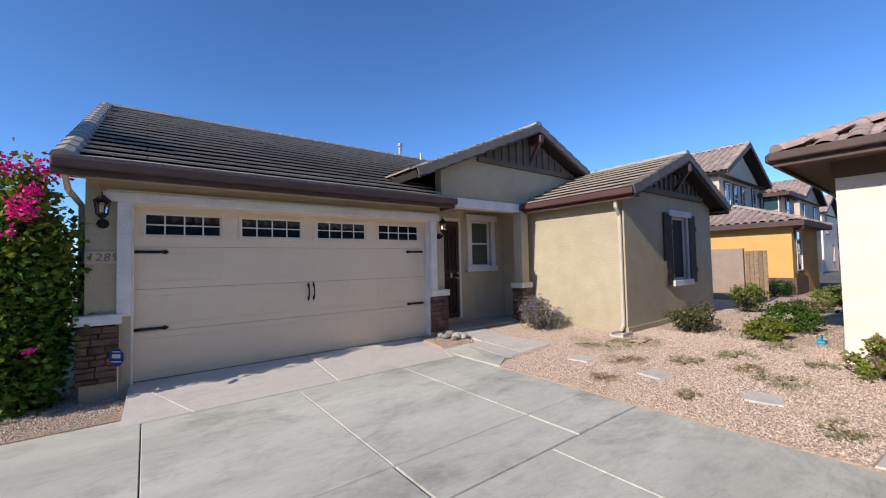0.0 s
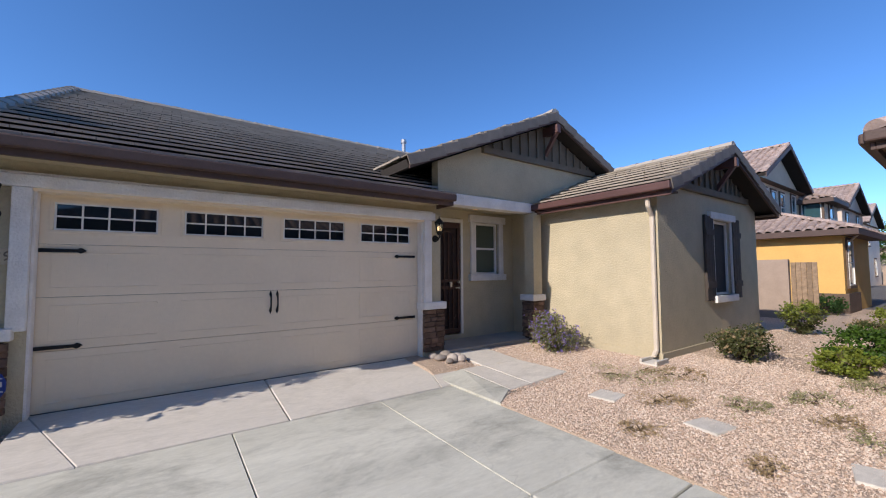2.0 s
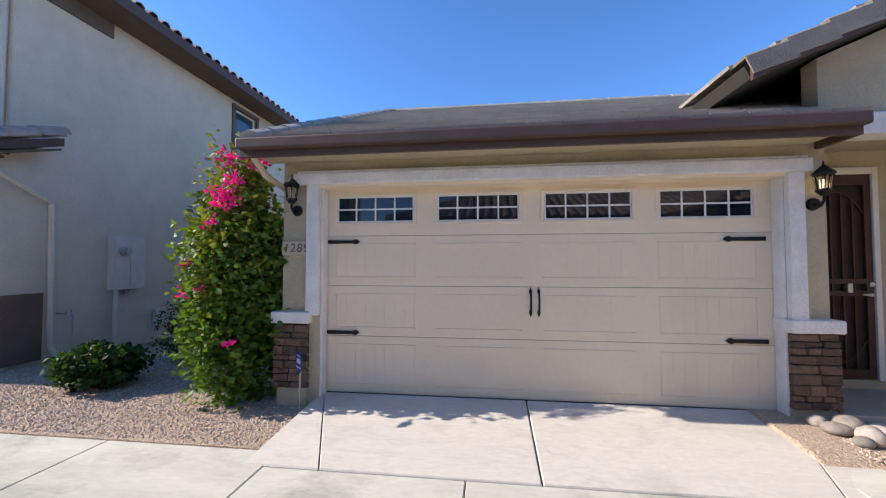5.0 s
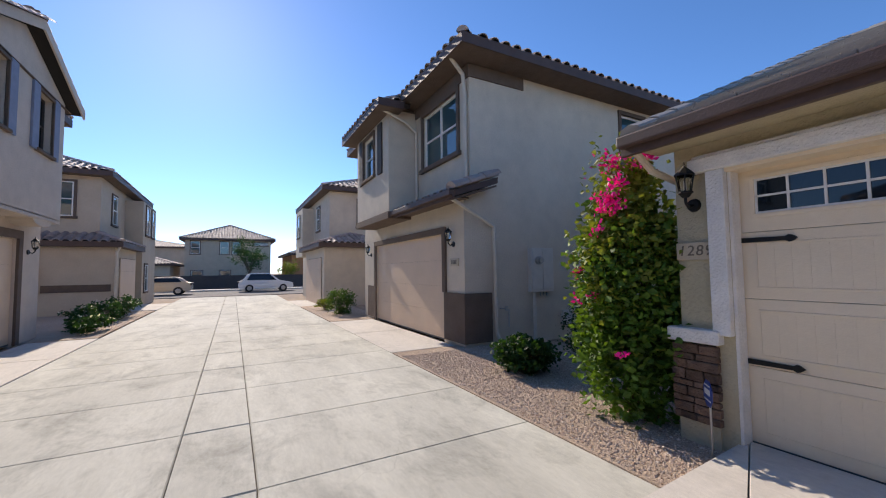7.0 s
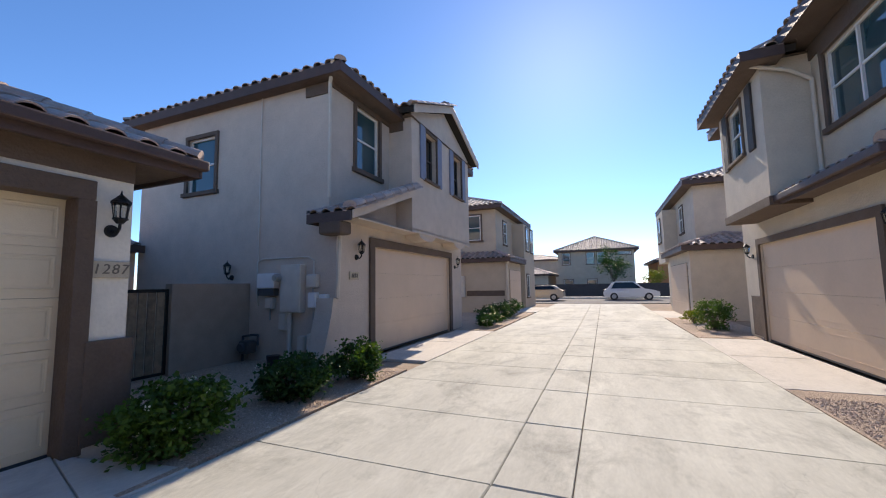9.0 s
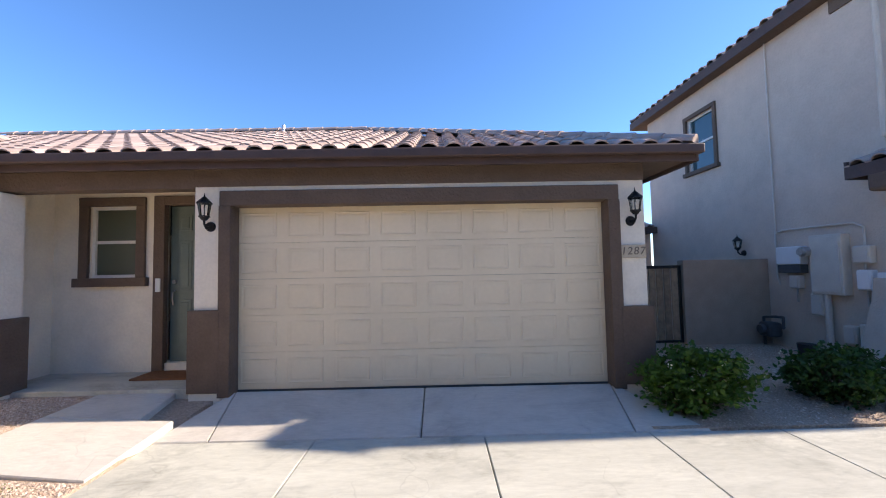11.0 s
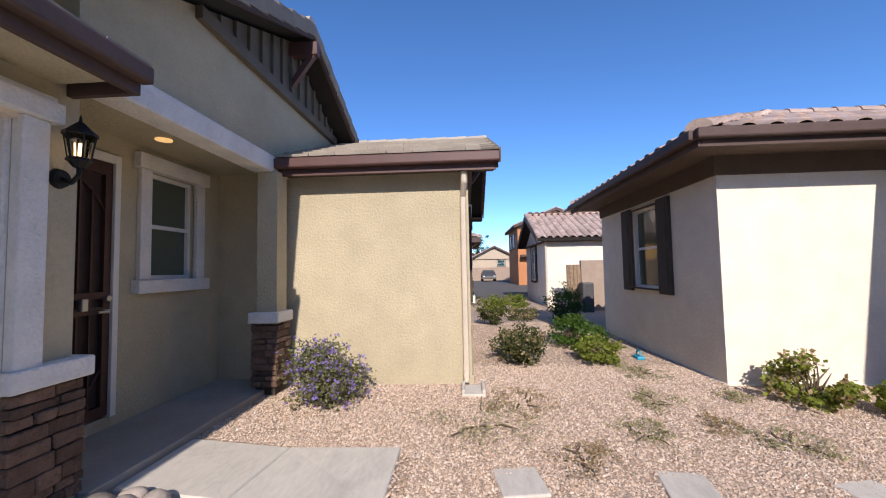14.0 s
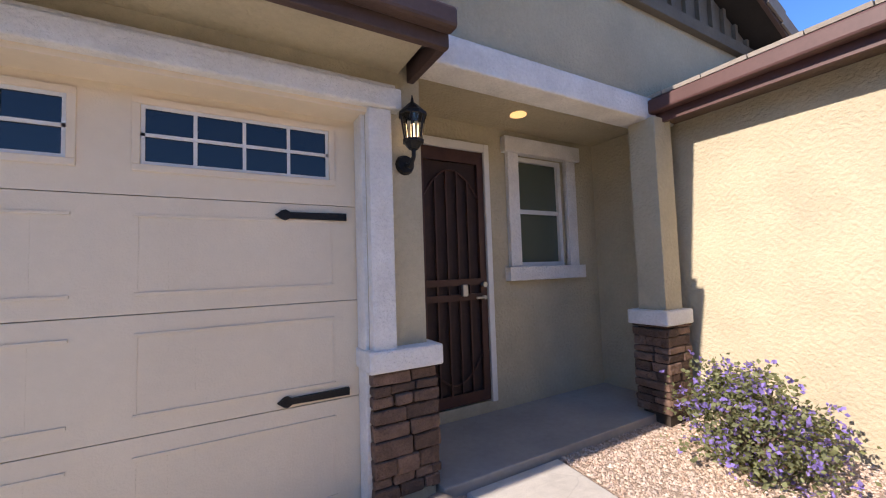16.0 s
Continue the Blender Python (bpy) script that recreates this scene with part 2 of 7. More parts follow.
M = dict(
    stucco_a=mat("stucco_tan", (0.485, 0.42, 0.29), 0.9, var=0.07, scale=3, bump=0.6, bscale=36, stain=0.09, dist=0.007, knock=True),
    stucco_b=mat("stucco_cream", (0.80, 0.725, 0.61), 0.9, var=0.06, scale=3, bump=0.6, bscale=20, stain=0.06, dist=0.004, knock=True),
    stucco_n=mat("stucco_greige", (0.60, 0.51, 0.40), 0.9, var=0.06, scale=3, bump=0.5, bscale=30, stain=0.07),
    stucco_s=mat("stucco_pinkish", (0.58, 0.475, 0.385), 0.9, var=0.06, scale=3, bump=0.5, bscale=30, stain=0.07),
    stucco_far=mat("stucco_beige", (0.50, 0.41, 0.31), 0.9, var=0.05, scale=2, bump=0.3, bscale=30, stain=0.06),
    stucco_y=mat("stucco_yellow", (0.66, 0.40, 0.13), 0.9, var=0.05, scale=2, bump=0.4, bscale=24, stain=0.06),
    stucco_o=mat("stucco_orange", (0.50, 0.22, 0.10), 0.9, var=0.05, scale=2, bump=0.4, bscale=24, stain=0.06),
    white=mat("white_trim", (0.76, 0.73, 0.69), 0.85, var=0.08, scale=5, bump=0.8, bscale=42, stain=0.08, dist=0.005, knock=True),
    brown=mat("brown_paint", (0.085, 0.052, 0.043), 0.6, var=0.12, scale=4, bump=0.15, bscale=60, stain=0.1),
    brown_trim=mat("brown_stucco", (0.135, 0.094, 0.070), 0.9, var=0.1, scale=4, bump=0.7, bscale=26, stain=0.08),
    maroon=mat("maroon_gutter", (0.095, 0.045, 0.040), 0.5, var=0.1, scale=4, stain=0.1),
    gable=mat("gable_board", (0.14, 0.115, 0.085), 0.8, var=0.12, scale=5, bump=0.3, bscale=50),
    shutter_blue=mat("blue_shutter", (0.20, 0.22, 0.29), 0.7, var=0.1, scale=6),
    shutter=mat("shutter_paint", (0.060, 0.046, 0.038), 0.75, var=0.15, scale=6, bump=0.3, bscale=50),
    garage=mat("garage_paint", (0.80, 0.67, 0.50), 0.55, var=0.03, scale=2, bump=0.12, bscale=90, stain=0.05),
    garage_b=mat("garage_tan", (0.77, 0.645, 0.46), 0.6, var=0.03, scale=2, bump=0.12, bscale=90, stain=0.05),
    garage_n=mat("garage_rose", (0.66, 0.49, 0.35), 0.6, var=0.03, scale=2, bump=0.1, bscale=90, stain=0.05),
    iron=mat("black_iron", (0.012, 0.011, 0.011), 0.5, 0.3, var=0.2, scale=12, bump=0.3, bscale=80),
    secdoor=mat("security_door", (0.065, 0.028, 0.022), 0.5, 0.1, var=0.15, scale=10, bump=0.1, bscale=200),
    screen=mat("door_screen", (0.034, 0.017, 0.014), 0.7, var=0.2, scale=8, bump=0.1, bscale=400),
    sunscreen=mat("solar_screen", (0.030, 0.027, 0.028), 0.75, var=0.1, scale=6, bump=0.1, bscale=400),
    doorgreen=mat("green_door", (0.145, 0.185, 0.16), 0.5, var=0.06, scale=6, bump=0.08, bscale=120),
    vinyl=mat("white_vinyl", (0.72, 0.70, 0.66), 0.5, var=0.04, scale=8),
    spout=mat("downspout_paint", (0.60, 0.52, 0.42), 0.55, var=0.06, scale=5, stain=0.08),
    glass=glassy("window_glass", (0.010, 0.014, 0.018), 0.03, 0.5),
    blind=glassy("shaded_glass", (0.10, 0.115, 0.085), 0.06, 0.6),
    tealglass=glassy("teal_glass", (0.03, 0.075, 0.085), 0.03, 0.9),
    concrete=cast("concrete", (0.545, 0.535, 0.46)),
    apron=cast("apron_concrete", (0.60, 0.56, 0.495), 0.22, 0.08, 0.03),
    gravel=mat("gravel_bed", (0.48, 0.365, 0.275), 0.95, var=0.3, scale=45, bump=1.0, bscale=55, stain=0.12, dist=0.03),
    pebble=stones("pebble", ((0.33, 0.225, 0.165), (0.60, 0.475, 0.38), (0.47, 0.335, 0.245), (0.70, 0.60, 0.50), (0.52, 0.39, 0.30), (0.40, 0.33, 0.28), (0.62, 0.46, 0.35))),
    dirt=mat("desert_ground", (0.33, 0.25, 0.18), 0.95, var=0.2, scale=3, bump=0.6, bscale=25, stain=0.2, sscale=0.1),
    asphalt=mat("asphalt", (0.13, 0.125, 0.12), 0.9, var=0.12, scale=6, bump=0.5, bscale=120, stain=0.15, sscale=0.3),
    tile_a=mat("flat_roof_tile", (0.37, 0.325, 0.27), 0.6, spec=0.55, var=0.07, scale=5, bump=0.2, bscale=45, rnd=0.10, island=0.10, stain=0.05),
    # Darker copy of tile_a; the south gables' shade is put into its colour.
    rake=mat("shaded_rake_tile", (0.20, 0.175, 0.15), 0.8, var=0.12, scale=6, bump=0.3, bscale=45, rnd=0.15, stain=0.1),
    tile_b=mat("barrel_roof_tile", (0.43, 0.325, 0.275), 0.7, var=0.14, scale=5, bump=0.3, bscale=45, rnd=0.2, island=0.2, stain=0.1),
    under=mat("roof_felt", (0.03, 0.025, 0.022), 0.95, var=0.1, scale=5),
    stone=mat("ledger_stone", (0.155, 0.095, 0.068), 0.9, var=0.25, scale=9, bump=0.9, bscale=24, rnd=0.42, dist=0.03),
    mortar=mat("mortar", (0.055, 0.042, 0.034), 0.95, var=0.15, scale=20),
    # Concrete with the porch's shade put into a darker base colour, plus stains.
    porch=mat("shaded_porch_concrete", (0.36, 0.335, 0.30), 0.85, var=0.08, scale=2.5, bump=0.2, bscale=140, stain=0.2, dist=0.006),
    plaque=mat("stone_plaque", (0.50, 0.42, 0.31), 0.85, var=0.08, scale=12, bump=0.3, bscale=60),
    lettering=mat("grey_lettering", (0.16, 0.13, 0.10), 0.7, var=0.1, scale=30),
    rock=mat("river_rock", (0.36, 0.31, 0.27), 0.8, var=0.2, scale=14, rnd=0.35, bump=0.3, bscale=40),
    metal=mat("grey_box", (0.60, 0.55, 0.48), 0.5, 0.0, var=0.06, scale=5, stain=0.08),
    steel=mat("galvanised", (0.42, 0.41, 0.40), 0.4, 0.7, var=0.1, scale=14),
    white_plastic=mat("white_plastic", (0.72, 0.72, 0.71), 0.4, var=0.03, scale=5),
    darkgrey=mat("dark_grey", (0.07, 0.07, 0.072), 0.5, var=0.1, scale=8),
    blue=mat("blue_sign", (0.02, 0.05, 0.25), 0.4, var=0.05, scale=10),
    bluetoy=mat("blue_plastic", (0.02, 0.30, 0.45), 0.4, var=0.05, scale=10),
    block=mat("block_wall", (0.36, 0.275, 0.215), 0.9, var=0.08, scale=4, bump=0.4, bscale=40, stain=0.08),
    darkblock=mat("dark_block_wall", (0.06, 0.055, 0.055), 0.9, var=0.1, scale=4, bump=0.4, bscale=40),
    wood=mat("gate_wood", (0.26, 0.18, 0.115), 0.8, var=0.25, scale=9, bump=0.3, bscale=40, rnd=0.2),
    stem=mat("stem", (0.13, 0.095, 0.06), 0.9, var=0.2, scale=20),
    leaf=leafy("leaf_green", (0.055, 0.112, 0.014)),
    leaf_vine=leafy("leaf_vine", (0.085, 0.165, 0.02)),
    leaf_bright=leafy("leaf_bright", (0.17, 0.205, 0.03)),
    leaf_dark=leafy("leaf_dark", (0.026, 0.070, 0.014)),
    leaf_olive=leafy("leaf_olive", (0.085, 0.095, 0.035)),
    leaf_grey=leafy("leaf_greygreen", (0.17, 0.185, 0.09)),
    twig=leafy("dry_twig", (0.31, 0.235, 0.14)),
    weed=leafy("weed", (0.27, 0.265, 0.15)),
    magenta=leafy("magenta_petal", (0.74, 0.015, 0.34), 0.25),
    lavender=leafy("lavender_petal", (0.25, 0.19, 0.52), 0.3),
    whitepetal=leafy("white_petal", (0.75, 0.75, 0.70), 0.1),
    bulb=glow("lamp_bulb", (1.0, 0.72, 0.38), 1.5),
    downlight=glow("downlight", (1.0, 0.62, 0.25), 0.4),
    lampglass=clear("lamp_glass", (0.95, 0.93, 0.86)),
    carwhite=mat("car_white", (0.75, 0.75, 0.74), 0.25, var=0.02, scale=3),
    carsilver=mat("car_silver", (0.42, 0.38, 0.32), 0.3, 0.5, var=0.02, scale=3),
    tyre=mat("tyre", (0.02, 0.02, 0.02), 0.8, var=0.1, scale=20),
    bark=mat("bark", (0.10, 0.07, 0.05), 0.9, var=0.3, scale=15, bump=0.6, bscale=40),
    mat_coir=mat("coir_mat", (0.24, 0.10, 0.04), 0.95, var=0.3, scale=60, bump=0.6, bscale=200),
    pot=mat("dark_pot", (0.02, 0.02, 0.025), 0.5, var=0.1, scale=10),
)


# ---- building helpers ----
SINGLE = {"wall", "fascia", "gutter", "soffit", "wainscot", "frieze", "plinth", "pier_foot", "jamb", "garage_trim", "garden_wall", "batten"}

def part(name, bm, material, parent=None, label="", at=None):
    """Links a bmesh as one mesh object under a thing or a part."""
    if at is not None:
        bm.transform(at)
    if name in SINGLE:
        groups, seen = [], set()
        for f in bm.faces:
            if f.index >= 0 and f not in seen:
                todo, got = [f], []
                seen.add(f)
                while todo:
                    g = todo.pop()
                    got.append(g)
                    for e in g.edges:
                        for o in e.link_faces:
                            if o not in seen:
                                seen.add(o)
                                todo.append(o)
                groups.append(got)
        for got in groups[1:]:
            sub, mp = bmesh.new(), {}
            for g in got:
                for q in g.verts:
                    if q not in mp:
                        mp[q] = sub.verts.new(q.co)
                sub.faces.new([mp[q] for q in g.verts])
            part(name, sub, material, parent, label)
        bmesh.ops.delete(bm, geom=[g for got in groups[1:] for g in got], context="FACES")
    me = bpy.data.meshes.new(name)
    bmesh.ops.recalc_face_normals(bm, faces=bm.faces[:])
    bm.to_mesh(me)
    bm.free()
    me.materials.append(M[material])
    ob = new(name, me)
    ob.parent = parent
    if label:
        ob["label"] = label
    return ob


def pieces(name, verts, faces, material, parent=None, smooth=False):
    me = bpy.data.meshes.new(name)
    me.from_pydata(verts, [], faces)
    me.materials.append(M[material])
    if smooth:
        me.polygons.foreach_set("use_smooth", [True] * len(me.polygons))
    ob = new(name, me)
    ob.parent = parent
    return ob


def thing(name, label, category, group="", kind="", at=(0, 0, 0)):
    e = new(name)
    e.location = at
    e.empty_display_size = 0.2
    return tagged(e, label, category, group, kind)


def box(bm, x0, x1, y0, y1, z0, z1, bev=0.0):
    m = Matrix.LocRotScale(((x0 + x1) / 2, (y0 + y1) / 2, (z0 + z1) / 2), None, (abs(x1 - x0), abs(y1 - y0), abs(z1 - z0)))
    r = bmesh.ops.create_cube(bm, size=1.0, matrix=m)
    if bev:
        edges = list({e for v in r["verts"] for e in v.link_edges})
        bmesh.ops.bevel(bm, geom=edges, offset=bev, segments=2, profile=0.5, affect="EDGES")
    return bm


def boxes(*rows, bev=0.0):
    bm = bmesh.new()
    for r in rows:
        box(bm, *r, bev=bev)
    return bm


def prism(bm, pts, d):
    """A solid from a polygon of 3D points pushed along the vector d."""
    a = [bm.verts.new(p) for p in pts]
    b = [bm.verts.new(Vector(p) + Vector(d)) for p in pts]
    n = len(pts)
    bm.faces.new(a)
    bm.faces.new(b[::-1])
    for i in range(n):
        bm.faces.new((a[i], b[i], b[(i + 1) % n], a[(i + 1) % n]))
    return bm


def cyl(bm, p, q, r0, r1=None, seg=10):
    p, q = Vector(p), Vector(q)
    m = Matrix.Translation((p + q) / 2) @ (q - p).to_track_quat("Z", "Y").to_matrix().to_4x4()
    bmesh.ops.create_cone(bm, cap_ends=True, segments=seg, radius1=r0, radius2=r0 if r1 is None else r1, depth=(q - p).length, matrix=m)
    return bm


def pipe(bm, pts, r, seg=8):
    for a, b in zip(pts, pts[1:]):
        cyl(bm, a, b, r, r, seg)
        bmesh.ops.create_icosphere(bm, subdivisions=1, radius=r * 1.02, matrix=Matrix.Translation(b))
    return bm


def wall(axis, a0, a1, b0, b1, z0, z1, holes=()):
    """A straight wall along x or y from a0 to a1, b0 to b1 thick, with openings (a, a, z, z) cut through."""
    bm = bmesh.new()
    ca = sorted({a0, a1, *[v for h in holes for v in h[:2]]})
    cz = sorted({z0, z1, *[v for h in holes for v in h[2:]]})
    vert = {}

    def v(i, k, side):
        if (i, k, side) not in vert:
            p = (ca[i], b1 if side else b0)
            vert[i, k, side] = bm.verts.new((*(p if axis == "x" else p[::-1]), cz[k]))
        return vert[i, k, side]

    def solid(i, k):
        if not (0 <= i < len(ca) - 1 and 0 <= k < len(cz) - 1):
            return False
        a, z = (ca[i] + ca[i + 1]) / 2, (cz[k] + cz[k + 1]) / 2
        return not any(h[0] < a < h[1] and h[2] < z < h[3] for h in holes)

    for i in range(len(ca) - 1):
        for k in range(len(cz) - 1):
            if solid(i, k):
                for d in (0, 1):
                    bm.faces.new((v(i, k, d), v(i + 1, k, d), v(i + 1, k + 1, d), v(i, k + 1, d)))
                for di, dk, p, q in ((-1, 0, (0, 0), (0, 1)), (1, 0, (1, 0), (1, 1)), (0, -1, (0, 0), (1, 0)), (0, 1, (0, 1), (1, 1))):
                    if not solid(i + di, k + dk):
                        bm.faces.new((v(i + p[0], k + p[1], 0), v(i + q[0], k + q[1], 0), v(i + q[0], k + q[1], 1), v(i + p[0], k + p[1], 1)))
    return bm


def face_at(x, y, z, facing):
    """The pose of a wall face: its local x runs to the viewer's right, local -y points out to the viewer."""
    return pose(x, y, z, 0, 0, {"S": 0, "E": 90, "N": 180, "W": 270}[facing])


def window(house, at, w, h, trim="white", frame_m="vinyl", pane="glass", head=0.0, deep=0.1, rail=0.5, tw=0.12, halves=1, sill=True, name="window"):
    """A sash window in an opening w by h, with trim that stands proud, frame, panes and sill."""
    win = part(name, boxes((-tw - head, w + tw + head, -0.05 - head * 0.5, 0.02, h, h + tw + head * 0.4), bev=0.006), trim, house, at=at.copy())
    part("casing", boxes((-tw, 0, -0.045, 0.02, 0, h), bev=0.006), trim, win, at=at.copy())
    part("casing", boxes((w, w + tw, -0.045, 0.02, 0, h), bev=0.006), trim, win, at=at.copy())
    if sill:
        part("window_sill", boxes((-tw - 0.05, w + tw + 0.05, -0.085, 0.02, -tw, 0), bev=0.008), trim, win, at=at.copy())
    else:
        part("window_sill", boxes((-tw, w + tw, -0.045, 0.02, -tw, 0), bev=0.006), trim, win, at=at.copy())
    f = 0.045
    part("window_frame", boxes((0, f, deep - 0.05, deep, 0, h), (w - f, w, deep - 0.05, deep, 0, h), (f, w - f, deep - 0.05, deep, 0, f), (f, w - f, deep - 0.05, deep, h - f, h), (f, w - f, deep - 0.04, deep, h * rail - f / 2, h * rail + f / 2), *[(w * i / halves - f / 2, w * i / halves + f / 2, deep - 0.055, deep, f, h - f) for i in range(1, halves)]), frame_m, win, at=at.copy())
    for i in range(halves):
        for lo, hi in ((f, h * rail), (h * rail, h - f)):
            part("pane", boxes((w * i / halves + 0.01, w * (i + 1) / halves - 0.01, deep - 0.012, deep - 0.004, lo, hi)), pane, win, at=at.copy())
    part("reveal", boxes((-0.02, w + 0.02, deep + 0.002, deep + 0.02, -0.02, h + 0.02)), "under", win, at=at.copy())
    return win


def clip_poly(u, v, poly):
    inside, n = False, len(poly)
    for i in range(n):
        (x0, y0), (x1, y1) = poly[i], poly[i - 1]
        if (y0 > v) != (y1 > v) and u < (x1 - x0) * (v - y0) / (y1 - y0) + x0:
            inside = not inside
    return inside


def flat_tile(w, d):
    v = [(0.004, -0.03, 0.056), (w - 0.004, -0.03, 0.056), (w - 0.004, d, 0.0), (0.004, d, 0.0), (0.004, -0.03, 0.088), (w - 0.004, -0.03, 0.088), (w - 0.004, d, 0.018), (0.004, d, 0.018)]
    return v, [(4, 5, 6, 7), (0, 1, 5, 4), (1, 2, 6, 5), (3, 0, 4, 7)]


def barrel_tile(w, d, seg=6):
    v, f = [], []
    prof = [(0.0, 0.012), (0.28, 0.008)] + [(0.28 + 0.72 * (1 - math.cos(math.pi * k / seg)) / 2, 0.012 + 0.075 * math.sin(math.pi * k / seg)) for k in range(1, seg + 1)]
    for y, lift in ((-0.04, 0.022), (d, 0.0)):
        for a, b in prof:
            v.append((a * w, y, b + lift))
        for a, b in prof:
            v.append((a * w, y, b + lift - 0.018))
    n = len(prof)
    for k in range(n - 1):
        f.append((k, k + 1, 2 * n + k + 1, 2 * n + k))
        f.append((n + k, k + n + 1, k + 1, k)[::-1])
    return v, f


def roof_plane(roof, eave, along, poly, slope, kind="flat", near=None, thick=0.13):
    """One pitch: eave point, direction along the eave, outline in (along, run) metres of plan, rise per run. Slab below and tiles above.
    near: how many of the first tiles are pieces of their own."""
    e = Vector(eave)
    u = Vector(along).normalized()
    run = Vector((0, 0, 1)).cross(u)
    k = math.hypot(1, slope)
    up = (run + Vector((0, 0, slope))) / k
    nrm = u.cross(up)
    m = Matrix((u, up, nrm)).transposed().to_4x4()
    m.translation = e
    bm = bmesh.new()
    prism(bm, [e + u * a + up * (b * k) for a, b in poly], nrm * -thick)
    part("roof_deck", bm, "under", roof)
    if kind == "flat":
        w, d, mt = 0.33, 0.36, "tile_a"
        tv, tf = flat_tile(w, d + 0.03)
    else:
        w, d, mt = 0.30, 0.40, "tile_b"
        tv, tf = barrel_tile(w, d + 0.04)
    tv = np.array(tv)
    us, vs = [p[0] for p in poly], [p[1] * k for p in poly]
    spots = []
    row, v = 0, min(vs)
    poly_k = [(a, b * k) for a, b in poly]
    while v < max(vs) - 0.05:
        a = min(us) - (0.5 * w if row % 2 and kind == "flat" else 0)
        while a < max(us):
            if clip_poly(a + w / 2, v + d * 0.45, poly_k):
                spots.append((min(max(a, min(us)), max(us) - w) if kind == "flat" else a, v))
            a += w
        v += d
        row += 1
    share = near or 0
    rng = random.Random(len(spots))
    if share:
        me = bpy.data.meshes.new("roof_tile")
        me.from_pydata([tuple(p) for p in tv], [], tf)
        me.materials.append(M[mt])
        for a, v in spots[:share]:
            ob = new("roof_tile", me)
            ob.parent = roof
            ob.matrix_local = m @ pose(a, v, 0.004, rng.uniform(-0.3, 0.3), rng.uniform(-0.5, 0.5), rng.uniform(-0.4, 0.4))
    rest = spots[share:]
    if rest:
        r3, tr = np.array(m.to_3x3()), np.array(m.translation)
        V, F = [], []
        for a, v in rest:
            off = len(V)
            q = (tv + np.array((a, v, 0.004 + rng.uniform(0, 0.007)))) @ r3.T + tr
            V.extend(map(tuple, q))
            F.extend(tuple(i + off for i in f) for f in tf)
        tagged(pieces("roof_tiles", V, F, mt, roof), kind="stuff")


def caps(roof, p, q, kind="flat", r=0.09, step=0.36):
    """Ridge, hip or rake caps: overlapping half-round or angled pieces from p to q."""
    p, q = Vector(p), Vector(q)
    d = q - p
    n = max(1, int(d.length / step))
    mt = "tile_a" if kind == "flat" else "tile_b"
    quat = d.to_track_quat("Y", "Z").to_matrix().to_4x4()
    seg = 4 if kind == "flat" else 7
    v, f = [], []
    for y, s in ((0, 1.14), (d.length / n + 0.04, 0.95)):
        for k in range(seg + 1):
            a = math.pi * k / seg
            v.append((-r * s * math.cos(a) * 1.15, y, r * s * math.sin(a) * 0.9))
    for k in range(seg):
        f.append((k, k + 1, seg + 2 + k, seg + 1 + k))
    f.append(tuple(range(seg + 1)))
    me = bpy.data.meshes.new("cap_tile")
    me.from_pydata(v, [], f)
    me.materials.append(M[mt])
    for i in range(n):
        ob = new("cap_tile", me)
        ob.parent = roof
        ob.matrix_local = Matrix.Translation(p + d * i / n) @ quat


def rake_tiles(roof, p, q, step=0.36):
    """Angled rake tiles from p up to q on a south-facing gable: a flange on the roof and a face that hangs over the edge."""
    p, q = Vector(p), Vector(q)
    d = q - p
    n = max(1, int(d.length / step))
    ln = d.length / n
    s = 1 if d.x > 0 else -1
    lift = 0.034
    sec = ((0.20, 0.03), (-0.03, 0.035), (-0.045, 0.02), (-0.045, -0.15), (-0.025, -0.15), (-0.025, 0.01), (0.20, 0.005))
    v = [(0, y, z + lift) for y, z in sec] + [(ln + 0.03, y, z) for y, z in sec]
    k = len(sec)
    f = [(i, (i + 1) % k, k + (i + 1) % k, k + i) for i in range(k)] + [tuple(range(k)), tuple(range(k, 2 * k))]
    me = bpy.data.meshes.new("rake_tile")
    me.from_pydata([(s * x, y, z) for x, y, z in v], [], f)
    me.materials.append(M["rake"])
    tilt = Matrix.Rotation(-s * math.atan2(d.z, abs(d.x)), 4, "Y")
    for i in range(n):
        ob = new("rake_tile", me)
        ob.parent = roof
        ob.matrix_local = Matrix.Translation(p + d * i / n) @ tilt


def slab(parent, pts, zf, material="concrete", thick=0.12, name="slab", gap=0.007):
    """A cast panel with softly rounded edges; zf gives the height of its top."""
    c = Vector((sum(p[0] for p in pts) / len(pts), sum(p[1] for p in pts) / len(pts)))
    v, f, n = [], [], len(pts)

    def ring(inset, dz):
        for x, y in pts:
            p = Vector((x, y))
            w = (c - p)
            p = p + w.normalized() * inset
            v.append((p.x, p.y, zf(p.x, p.y) + dz))
    ring(gap, -thick)
    ring(gap, -0.012)
    ring(gap + 0.012, 0.0)
    for k in (0, 1):
        for i in range(n):
            j = (i + 1) % n
            f.append((k * n + i, k * n + j, (k + 1) * n + j, (k + 1) * n + i))
    f.append(tuple(range(2 * n, 3 * n)))
    return pieces(name, v, f, material, parent)


